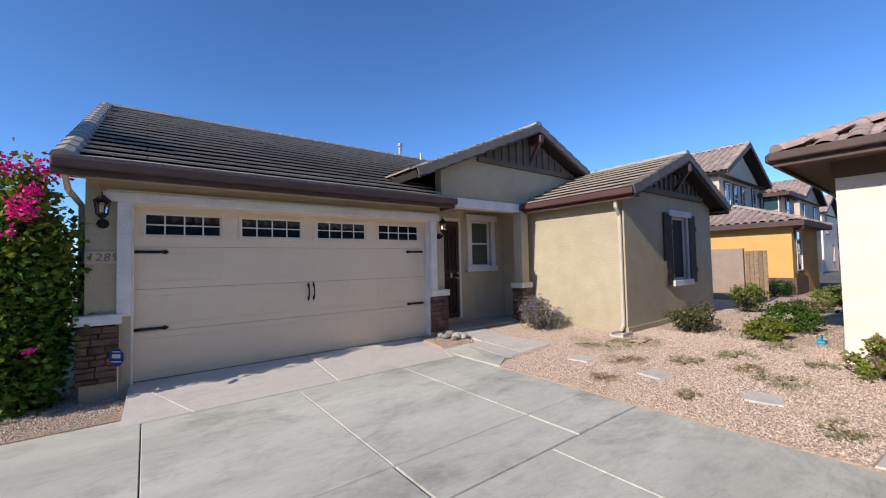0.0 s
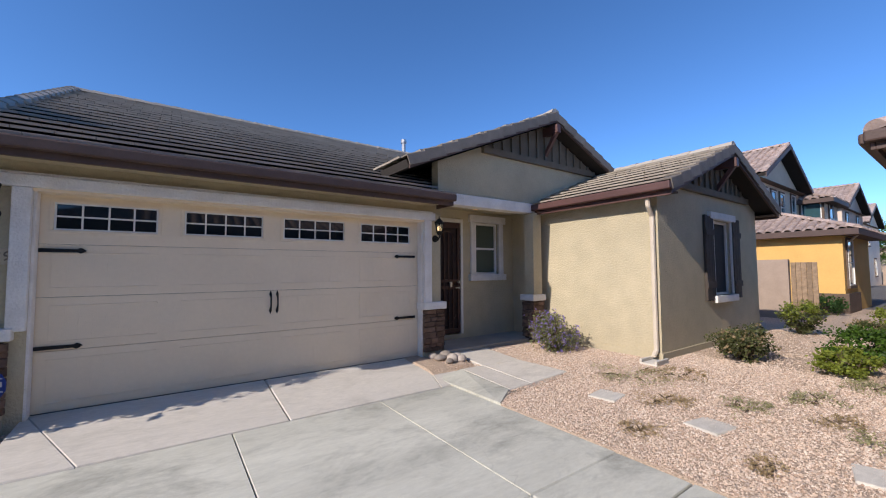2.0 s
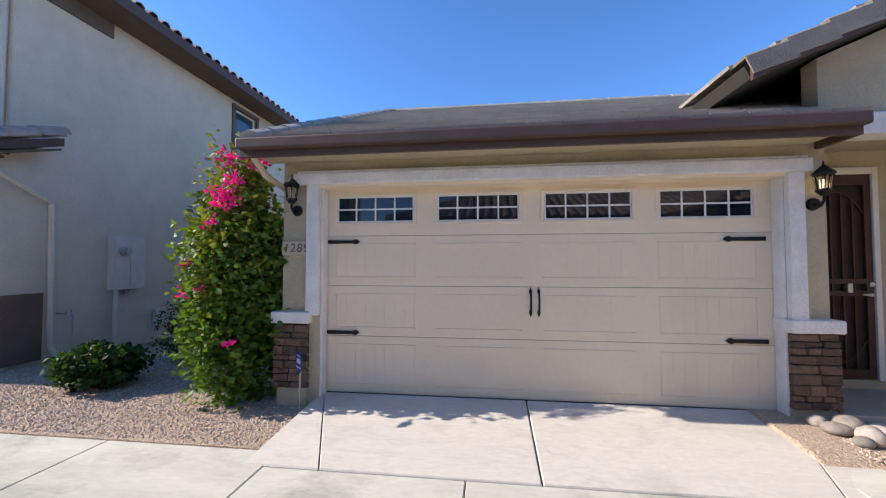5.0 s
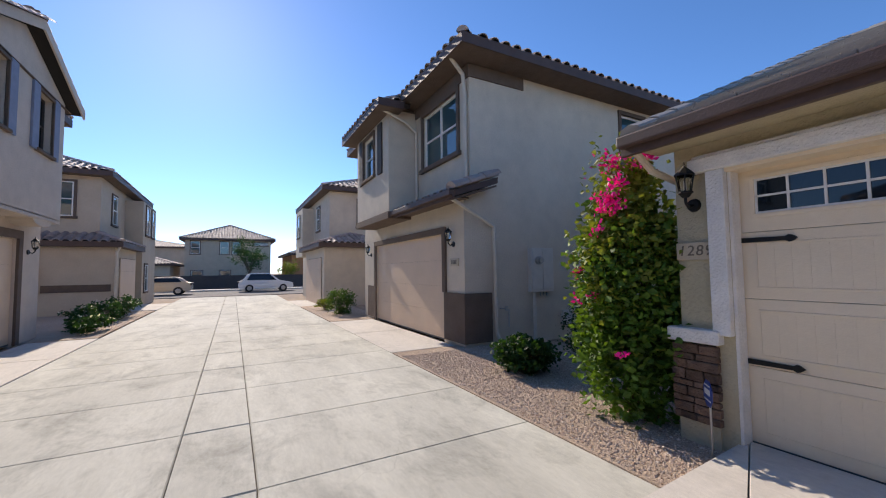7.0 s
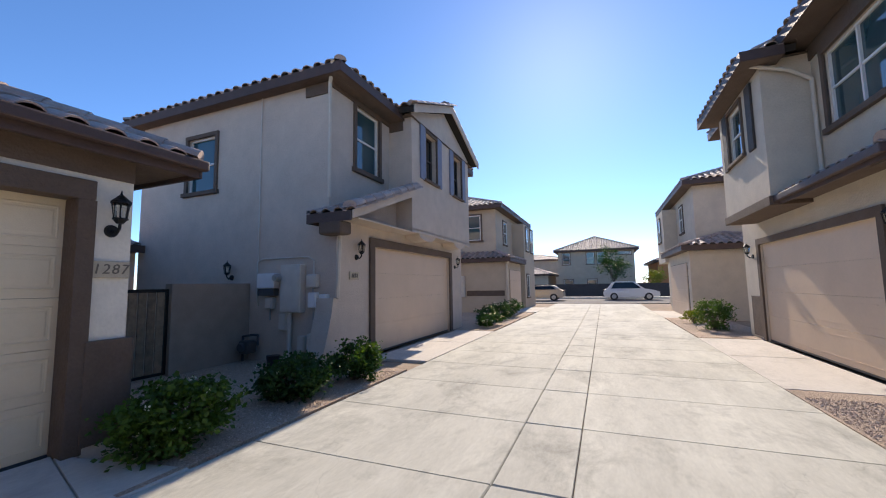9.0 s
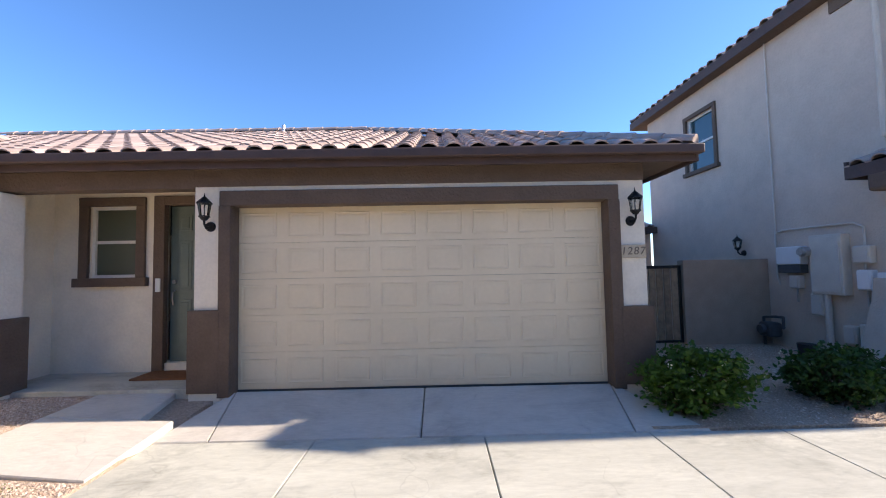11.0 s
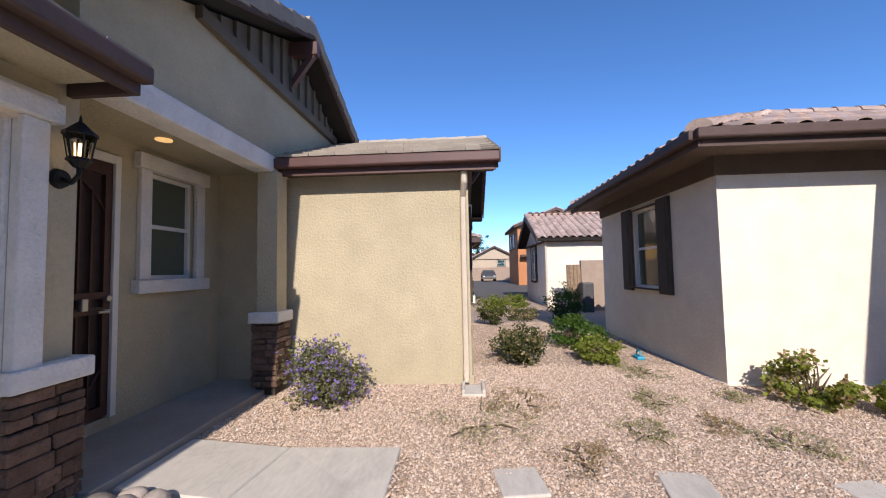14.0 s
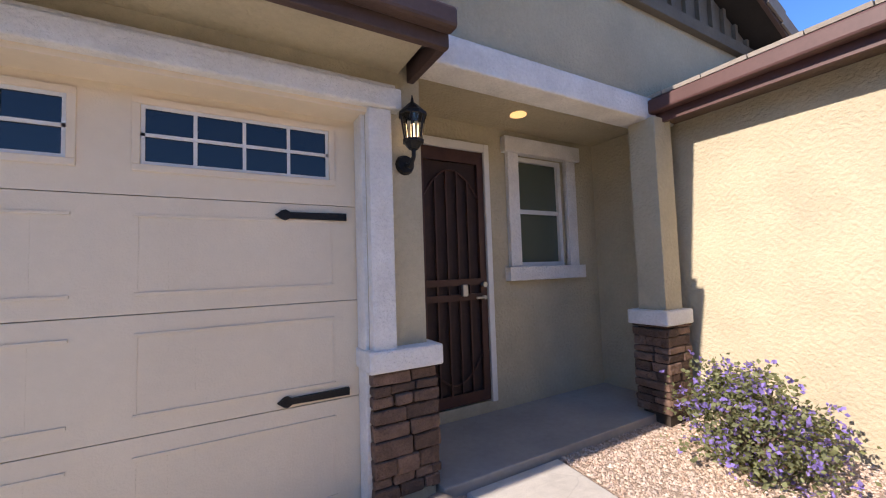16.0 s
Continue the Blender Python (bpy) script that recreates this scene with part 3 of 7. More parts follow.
def leaves(name, parent, material, pts, size, seed, droop=0.3):
    """Many small folded leaves at the points given, as one mesh."""
    rng = np.random.default_rng(seed)
    n = len(pts)
    th, ph = rng.uniform(0, 2 * np.pi, n), rng.uniform(-0.5, 1.2, n)
    ax = np.stack([np.cos(th) * np.cos(ph), np.sin(th) * np.cos(ph), np.sin(ph) - droop], 1)
    ax /= np.linalg.norm(ax, axis=1)[:, None]
    sd = np.cross(ax, rng.normal(size=(n, 3)))
    sd /= np.linalg.norm(sd, axis=1)[:, None]
    s = size * rng.uniform(0.6, 1.25, n)[:, None]
    nr = np.cross(ax, sd)
    v = np.stack([pts, pts + ax * s * 0.5 + sd * s * 0.36 + nr * s * 0.1, pts + ax * s, pts + ax * s * 0.5 - sd * s * 0.36 + nr * s * 0.1], 1).reshape(-1, 3)
    i = np.arange(n)[:, None] * 4
    f = np.concatenate([i + [0, 1, 2], i + [0, 2, 3]], 0)
    return tagged(pieces(name, v.tolist(), f.tolist(), material, parent), kind="stuff")


def bush(name, label, x, y, z, rx, ry, h, n, leaf, size, seed, flower="", nf=0, fsize=0.04, stems=14, group="", second="", lump=0.45):
    """A shrub: forked stems from the base and a ragged crown of leaf clumps."""
    rng = np.random.default_rng(seed)
    if x > 4.7:
        z = bed(x, y)
    t = thing(name, label, "shrub", group, at=(x, y, z))
    bm = bmesh.new()
    tips = []
    for i in range(stems):
        a, r = rng.uniform(0, 2 * math.pi), rng.uniform(0.15, 0.8)
        tip = Vector((math.cos(a) * r * rx, math.sin(a) * r * ry, h * rng.uniform(0.45, 0.95) * (1 - 0.35 * r * r)))
        mid = tip * 0.5 + Vector((rng.uniform(-0.05, 0.05), rng.uniform(-0.05, 0.05), h * 0.08))
        cyl(bm, (tip.x * 0.12, tip.y * 0.12, -0.03), mid, 0.014, 0.010, 5)
        cyl(bm, mid, tip, 0.010, 0.004, 5)
        tips.append(np.array(tip))
    tagged(part("branching", bm, "stem", t), kind="stuff")
    k = max(24, n // 45)
    d = rng.normal(size=(k, 3))
    d /= np.linalg.norm(d, axis=1)[:, None]
    rad = rng.uniform(0.35, 1.0, k) ** 0.5
    bump_r = 1 + lump * (rng.random(k) - 0.6)
    cc = d * (rad * bump_r)[:, None] * np.array((rx, ry, h * 0.5)) + np.array((0, 0, h * 0.5))
    cc[:, 2] = np.maximum(cc[:, 2], h * 0.06)
    idx = rng.integers(0, k, n)
    p = cc[idx] + rng.normal(size=(n, 3)) * np.array((rx, ry, h * 0.5)) * 0.13
    p[:, 2] = np.maximum(p[:, 2], 0.01)
    # Upper leaves take the second colour; on some shrubs it paints sunlit tops.
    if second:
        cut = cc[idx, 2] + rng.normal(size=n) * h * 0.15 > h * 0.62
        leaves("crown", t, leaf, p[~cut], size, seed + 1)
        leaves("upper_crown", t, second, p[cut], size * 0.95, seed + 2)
    else:
        leaves("crown", t, leaf, p, size, seed + 1)
    if flower:
        out = p[rng.choice(n, nf, replace=False)]
        out = (out - np.array((0, 0, h * 0.5))) * 1.06 + np.array((0, 0, h * 0.5))
        q = np.repeat(out, 5, 0) + rng.normal(size=(nf * 5, 3)) * fsize * 0.3
        leaves("blossom", t, flower, q, fsize, seed + 3, -0.2)
    return t


def lantern(x, y, z, facing, lit=True):
    """A black wall lantern: back plate, curved arm, tapered glass body, cap and finial. z is the middle of the glass."""
    t = thing("wall_lantern", "black metal wall lantern with clear glass, fixed beside the garage", "lamp", "wall lanterns")
    at = face_at(x, y, z, facing)
    part("back_plate", cyl(bmesh.new(), (0, 0, -0.19), (0, -0.03, -0.19), 0.065, 0.055, 16), "iron", t, at=at.copy())
    bm = bmesh.new()
    pipe(bm, [(0, -0.02, -0.19), (0, -0.09, -0.22), (0, -0.14, -0.17), (0, -0.14, -0.11)], 0.014)
    part("arm", bm, "iron", t, at=at.copy())
    part("base", cyl(cyl(bmesh.new(), (0, -0.14, -0.125), (0, -0.14, -0.085), 0.03, 0.06, 8), (0, -0.14, -0.085), (0, -0.14, -0.07), 0.068, 0.068, 8), "iron", t, at=at.copy())
    gl = part("glass", cyl(bmesh.new(), (0, -0.14, -0.07), (0, -0.14, 0.08), 0.055, 0.078, 6), "lampglass", t, at=at.copy())
    gl.visible_shadow = False
    bm = bmesh.new()
    for i in range(6):
        a = math.pi * i / 3
        cyl(bm, (0.057 * math.cos(a), -0.14 + 0.057 * math.sin(a), -0.07), (0.08 * math.cos(a), -0.14 + 0.08 * math.sin(a), 0.08), 0.006, 0.006, 5)
    part("cage", bm, "iron", t, at=at.copy())
    part("bulb", cyl(bmesh.new(), (0, -0.14, -0.05), (0, -0.14, 0.03), 0.014, 0.012, 8), "bulb" if lit else "vinyl", t, at=at.copy())
    bm = bmesh.new()
    cyl(bm, (0, -0.14, 0.08), (0, -0.14, 0.10), 0.092, 0.088, 8)
    cyl(bm, (0, -0.14, 0.10), (0, -0.14, 0.165), 0.085, 0.02, 8)
    cyl(bm, (0, -0.14, 0.165), (0, -0.14, 0.215), 0.012, 0.003, 6)
    part("cap", bm, "iron", t, at=at.copy())
    return t


def letters(name, body, size, at, parent, material="lettering"):
    cu = bpy.data.curves.new(name, "FONT")
    cu.body, cu.size, cu.extrude, cu.shear = body, size, 0.004, 0.15
    cu.align_x, cu.align_y = "CENTER", "CENTER"
    cu.space_character = 1.15
    ob = new(name, cu)
    cu.materials.append(M[material])
    ob.parent = parent
    ob.matrix_local = at @ pose(0, 0, 0, 90, 0, 0)
    return ob


def plaque(x, y, z, facing, number):
    t = thing("number_plaque", "pale stone house number plaque on the stucco pier", "sign")
    at = face_at(x, y, z, facing)
    part("plate", boxes((-0.175, 0.175, -0.03, 0.01, -0.085, 0.085), bev=0.008), "plaque", t, at=at.copy())
    if number:
        letters("house_number", number, 0.14, at @ pose(0, -0.031, 0), t)
    else:
        part("house_number", boxes(*[(-0.11 + 0.06 * i, -0.07 + 0.06 * i, -0.035, -0.029, -0.045, 0.045) for i in range(4)]), "lettering", t, at=at.copy())
    return t


def ledger(parent, x0, x1, y0, y1, z0, z1, sides, seed):
    """Stacked ledger stones round a pier: single stones of uneven length, height and depth."""
    rng = random.Random(seed)
    part("pier_core", boxes((x0 + 0.03, x1 - 0.03, y0 + 0.03, y1 - 0.03, z0 - 0.25, z1)), "mortar", parent)
    z = z0
    while z < z1 - 0.02:
        h = min(rng.choice((0.06, 0.075, 0.09, 0.105)), z1 - z)
        for s in sides:
            a0, a1 = (x0, x1) if s in "SN" else (y0, y1)
            a = a0 - 0.012
            while a < a1 - 0.01:
                w = rng.uniform(0.11, 0.27)
                if a1 - a - w < 0.09:
                    w = a1 - a + 0.012
                d = rng.uniform(0.0, 0.028)
                bm = bmesh.new()
                lo, hi, zz, zt = a + 0.004, a + w - 0.004, z + 0.004, z + h - 0.004
                if s == "S":
                    box(bm, lo, hi, y0 - d, y0 + 0.05, zz, zt)
                elif s == "N":
                    box(bm, lo, hi, y1 - 0.05, y1 + d, zz, zt)
                elif s == "E":
                    box(bm, x1 - 0.05, x1 + d, lo, hi, zz, zt)
                else:
                    box(bm, x0 - d, x0 + 0.05, lo, hi, zz, zt)
                for vv in bm.verts:
                    vv.co += Vector((rng.uniform(-1, 1), rng.uniform(-1, 1), rng.uniform(-1, 1))) * 0.005
                bmesh.ops.bevel(bm, geom=bm.edges[:], offset=0.007, segments=1, affect="EDGES")
                part("stone", bm, "stone", parent)
                a += w
        z += h


# ---- ground ----
G0 = -0.10   # level of the shared driveway


def flat(x, y):
    return G0


def apron_a(x, y):
    return G0 + 0.13 * min(1, max(0, (y - 5.55) / 1.45))


def apron_b(x, y):
    return G0 + 0.13 * min(1, max(0, (0.0 - y) / 1.25))


ground = pieces("ground", [(-900, -900, -0.16), (900, -900, -0.16), (900, 900, -0.16), (-900, 900, -0.16)], [(0, 1, 2, 3)], "dirt")
tagged(ground, "dry tan desert ground reaching the horizon", "ground", kind="structure")

drive = tagged(part("driveway", boxes((-31.0, 4.68, 0.0, 5.7, -0.17, -0.125)), "mortar"), "grey concrete shared driveway cast in jointed panels", "driveway", kind="structure")
xs = [4.72, 3.58, 1.93, 0.28, -1.42] + [-1.42 - 1.5 * i for i in range(1, 20)]
xs_s = [4.72, 3.15, 1.5, -0.12, -1.42] + xs[5:]
for xa, xb, sa, sb in zip(xs, xs[1:], xs_s, xs_s[1:]):
    da, db = (0.02 + 0.1 * min(1, max(0, (0.3 - x) / 1.7)) for x in (xa, xb))
    slab(drive, [(sb, -0.05), (sa, -0.05), (sa, 2.45 + da), (sb, 2.45 + db)], flat)
    slab(drive, [(xb, 2.45 + db), (xa, 2.45 + da), (xa, 3.07 + da), (xb, 3.07 + db)], flat)
    edge = 5.62 if xb >= -0.1 else 5.88
    slab(drive, [(xb, 3.07 + db), (xa, 3.07 + da), (xa, edge), (xb, edge)], flat)
ap = tagged(part("apron_north", boxes((0.2, 5.0, 5.7, 7.1, -0.17, -0.13)), "mortar"), "pale concrete apron in front of the garage door", "driveway", kind="structure")
for pts in ([(0.1, 5.62), (0.75, 5.62), (0.16, 7.04), (0.14, 7.04)], [(0.75, 5.62), (2.5, 5.62), (2.5, 7.04), (0.16, 7.04)], [(2.5, 5.62), (4.55, 5.62), (5.05, 7.04), (2.5, 7.04)], [(4.55, 5.62), (5.15, 5.62), (5.1, 7.04), (5.05, 7.04)]):
    slab(ap, pts, apron_a, "apron")
ap = tagged(part("apron_south", boxes((-0.2, 4.5, -1.2, -0.1, -0.17, -0.13)), "mortar"), "pale concrete apron in front of the opposite garage door", "driveway", kind="structure")
for pts in ([(-0.75, -0.05), (-0.28, -1.22), (-0.27, -1.22), (0.0, -0.05)], [(0.0, -0.05), (-0.27, -1.22), (2.12, -1.22), (2.12, -0.05)], [(2.12, -0.05), (2.12, -1.22), (4.53, -1.22), (4.2, -0.05)], [(4.2, -0.05), (4.53, -1.22), (4.55, -1.22), (4.75, -0.05)]):
    slab(ap, pts, apron_b, "apron")


def ease(a):
    a = min(1, max(0, a))
    return a * a * (3 - 2 * a)


def bed(x, y):
    """Height of the gravel court, which rises from the driveway to the house walls."""
    up = max(ease((x - 4.9) / 3.3), ease((y - 5.0) / 2.0), ease((0.9 - y) / 2.2))
    return G0 + 0.012 + 0.125 * up * (1 - ease((x - 13.0) / 3.0)) * (x > 4.6)


def rise(x, y):
    return bed(x, y) + 0.018


path = tagged(part("pavement_north", boxes((5.6, 6.3, 5.1, 6.7, -0.17, -0.12)), "mortar"), "pale concrete garden path to the porch", "path", kind="structure")
slab(path, [(4.72, 4.6), (5.2, 4.92), (5.2, 6.0), (4.72, 6.02)], lambda x, y: G0 + 0.025 + (rise(x, y) - G0 - 0.025) * ease((x - 4.72) / 0.48), "concrete")
slab(path, [(5.2, 4.92), (5.62, 4.92), (5.62, 5.98), (5.2, 6.0)], rise, "apron")
slab(path, [(5.62, 4.92), (6.44, 4.92), (6.42, 5.9), (5.62, 5.98)], rise, "apron")
slab(path, [(5.62, 5.98), (6.42, 5.9), (6.42, 6.79), (5.62, 6.79)], rise, "apron")
path = tagged(part("pavement_south", boxes((5.2, 6.0, -1.1, 0.7, -0.17, -0.12)), "mortar"), "pale concrete path to the opposite porch", "path", kind="structure")
slab(path, [(4.72, -0.35), (6.25, -0.5), (6.28, 0.5), (4.72, 0.68)], rise, "apron")
slab(path, [(5.25, -1.2), (6.2, -1.2), (6.25, -0.5), (5.1, -0.39)], rise, "apron")
for n, (xa, xb, ya, yb) in enumerate(((-11.3, -5.6, 5.87, 7.35), (-11.4, -5.9, -1.45, -0.07), (-22.6, -17.9, 5.87, 6.95), (-25.0, -20.5, -1.45, -0.07))):
    ap = tagged(part("apron_far", boxes((xa + 0.1, xb - 0.1, ya, yb, -0.17, -0.13)), "mortar"), "pale concrete apron before a neighbouring garage", "driveway", kind="structure")
    m = (xa + xb) / 2
    slab(ap, [(xa, ya), (m, ya), (m, yb), (xa, yb)], flat, "apron")
    slab(ap, [(m, ya), (xb, ya), (xb, yb), (m, yb)], flat, "apron")
road = tagged(part("road_west", boxes((-40, -31.1, -120, 120, -0.2, -0.11)), "asphalt"), "grey asphalt street crossing behind the driveway", "road", kind="structure")
kerb = tagged(part("pavement_west", boxes((-42.0, -40.05, -120, 120, -0.2, 0.03)), "apron"), "concrete kerb and sidewalk across the street", "pavement", kind="structure")
road = tagged(part("road_east", boxes((24.0, 56.0, -3.5, 12.0, -0.2, -0.115)), "asphalt"), "grey asphalt parking court", "road", kind="structure")
walk_e = tagged(part("pavement_east", boxes((15.2, 17.0, -6, 12, -0.2, -0.09)), "apron"), "concrete sidewalk crossing the gravel", "pavement", kind="structure")

nx, ny = 58, 40
gx = [4.725 + 19.275 * (i / nx) ** 1.6 for i in range(nx + 1)]
gy = [-2.1 + 9.8 * j / ny for j in range(ny + 1)]


def dug(x, y):
    """The bed lies lower under the cast paths."""
    north = x < 6.3 and 4.95 < y < (6.0 if x < 5.65 else 6.8)
    return 0.06 if north or (x < 6.1 and y < 0.35) else 0.0


V = [(x, y, bed(x, y) - dug(x, y)) for x in gx for y in gy] + [(4.725, y, -0.15) for y in gy]
F = [(i * (ny + 1) + j, (i + 1) * (ny + 1) + j, (i + 1) * (ny + 1) + j + 1, i * (ny + 1) + j + 1) for i in range(nx) for j in range(ny)]
F += [((nx + 1) * (ny + 1) + j, j, j + 1, (nx + 1) * (ny + 1) + j + 1) for j in range(ny)]
tagged(pieces("gravel_bed", V, F, "gravel", smooth=True), "reddish tan decomposed granite gravel between the two houses", "gravel", kind="structure")
for q in ((-5.5, 0.12, 5.86, 9.5, -0.15, -0.085), (-5.0, -0.2, -9, -0.08, -0.15, -0.085), (-18, -11.3, 5.9, 8, -0.15, -0.09), (-20, -11.4, -4, -0.1, -0.15, -0.09)):
    tagged(part("gravel_bed", boxes(q), "gravel"), "reddish tan decomposed granite gravel", "gravel", kind="structure")


def blocked(x, y):
    return (4.7 < x < 6.45 and 4.6 + 0.67 * min(x - 4.72, 0.48) < y) or (4.7 < x < 6.3 and y < 0.70 - 0.11 * (x - 4.72)) or (x > 8.1 and y > 4.29) or (x > 8.0 and y < 1.2) or y > 6.85 and x > 4 or (y < -1.15 and x > 4)


rng = np.random.default_rng(5)
spots = []
for x0, x1, y0, y1, n in ((4.74, 9.0, -1.1, 6.9, 120000), (9.0, 14.0, 1.2, 4.3, 14000), (-5.1, 0.1, 5.9, 8.6, 22000), (-4.8, -0.75, -3.8, -0.1, 9000), (5.12, 5.62, 6.0, 6.8, 500)):
    q = np.stack([rng.uniform(x0, x1, n), rng.uniform(y0, y1, n)], 1)
    spots += [(x, y) for x, y in q if not blocked(x, y) or n == 500]
shape_v = np.array([(1, 0, 0), (-1, 0, 0), (0, 1, 0), (0, -1, 0), (0.1, 0.1, 0.75), (0, 0, -0.6)])
shape_f = np.array([(0, 2, 4), (2, 1, 4), (1, 3, 4), (3, 0, 4), (2, 0, 5), (1, 2, 5), (3, 1, 5), (0, 3, 5)])
q = np.array(spots)
n = len(q)
s = rng.gamma(5.0, 0.0020, n).clip(0.005, 0.019)
a = rng.uniform(0, 6.28, n)
V = shape_v[None] * s[:, None, None] * rng.uniform(0.6, 1.25, (n, 6, 3))
V = np.stack([V[..., 0] * np.cos(a)[:, None] - V[..., 1] * np.sin(a)[:, None], V[..., 0] * np.sin(a)[:, None] + V[..., 1] * np.cos(a)[:, None], V[..., 2]], -1)
V += np.stack([q[:, 0], q[:, 1], [bed(x, y) + 0.002 if x > 4.7 else -0.083 for x, y in spots]], 1)[:, None]
F = (shape_f[None] + (np.arange(n) * 6)[:, None, None]).reshape(-1, 3)
tagged(pieces("gravel", V.reshape(-1, 3).tolist(), F.tolist(), "pebble"), "loose reddish tan gravel stones on the bed", "gravel", kind="stuff")


# ---- garage doors ----
def garage_plain(house, at, w, h, cols, rows, material):
    """A sectional door with raised panels; local origin at its lower left, -y outwards."""
    label = "tan sectional garage door with raised square panels, closed" if material == "garage_b" else "rose-tan sectional garage door with plain grooved panels, closed"
    door = thing("garage_door", label, "garage door", "garage doors of the neighbours" if material == "garage_n" else "")
    part("backing", boxes((-0.02, w + 0.02, 0.045, 0.07, -0.02, h + 0.02)), "under", door, at=at.copy())
    sh = h / rows
    pw = w / cols
    mould = bpy.data.meshes.new("raised_panel")
    rw, rh = pw - 0.14, sh - 0.15
    rings = ((0.0, 0.002), (0.006, -0.007), (0.014, -0.007), (0.022, -0.002), (0.04, -0.002), (0.055, -0.006))
    v = [p for d, y in rings for p in ((d, y, d), (rw - d, y, d), (rw - d, y, rh - d), (d, y, rh - d))]
    f = [(4 * k + i, 4 * k + (i + 1) % 4, 4 * k + 4 + (i + 1) % 4, 4 * k + 4 + i) for k in range(len(rings) - 1) for i in range(4)] + [tuple(range(4 * len(rings) - 4, 4 * len(rings)))]
    mould.from_pydata(v, [], f)
    mould.materials.append(M[material])
    for r in range(rows):
        bm = boxes((0, w, 0.0, 0.04, r * sh + 0.0015, (r + 1) * sh - 0.0015), bev=0.003)
        panel = part("panel", bm, material, door, at=at.copy())
        if material == "garage_n":
            for z in (r * sh + 0.12, (r + 1) * sh - 0.12):
                for c in range(cols // 2):
                    part("groove", boxes((2 * c * pw + 0.1, 2 * (c + 1) * pw - 0.1, -0.004, 0.005, z - 0.006, z + 0.006)), material, panel, at=at.copy())
        for c in range(cols if material != "garage_n" else 0):
            ob = new("raised_panel", mould)
            ob.parent = panel
            ob.matrix_local = at @ pose(c * pw + 0.07, 0, r * sh + 0.075)
    part("seal", boxes((0, w, -0.005, 0.03, -0.035, 0.0)), "darkgrey", door, at=at.copy())
    return door


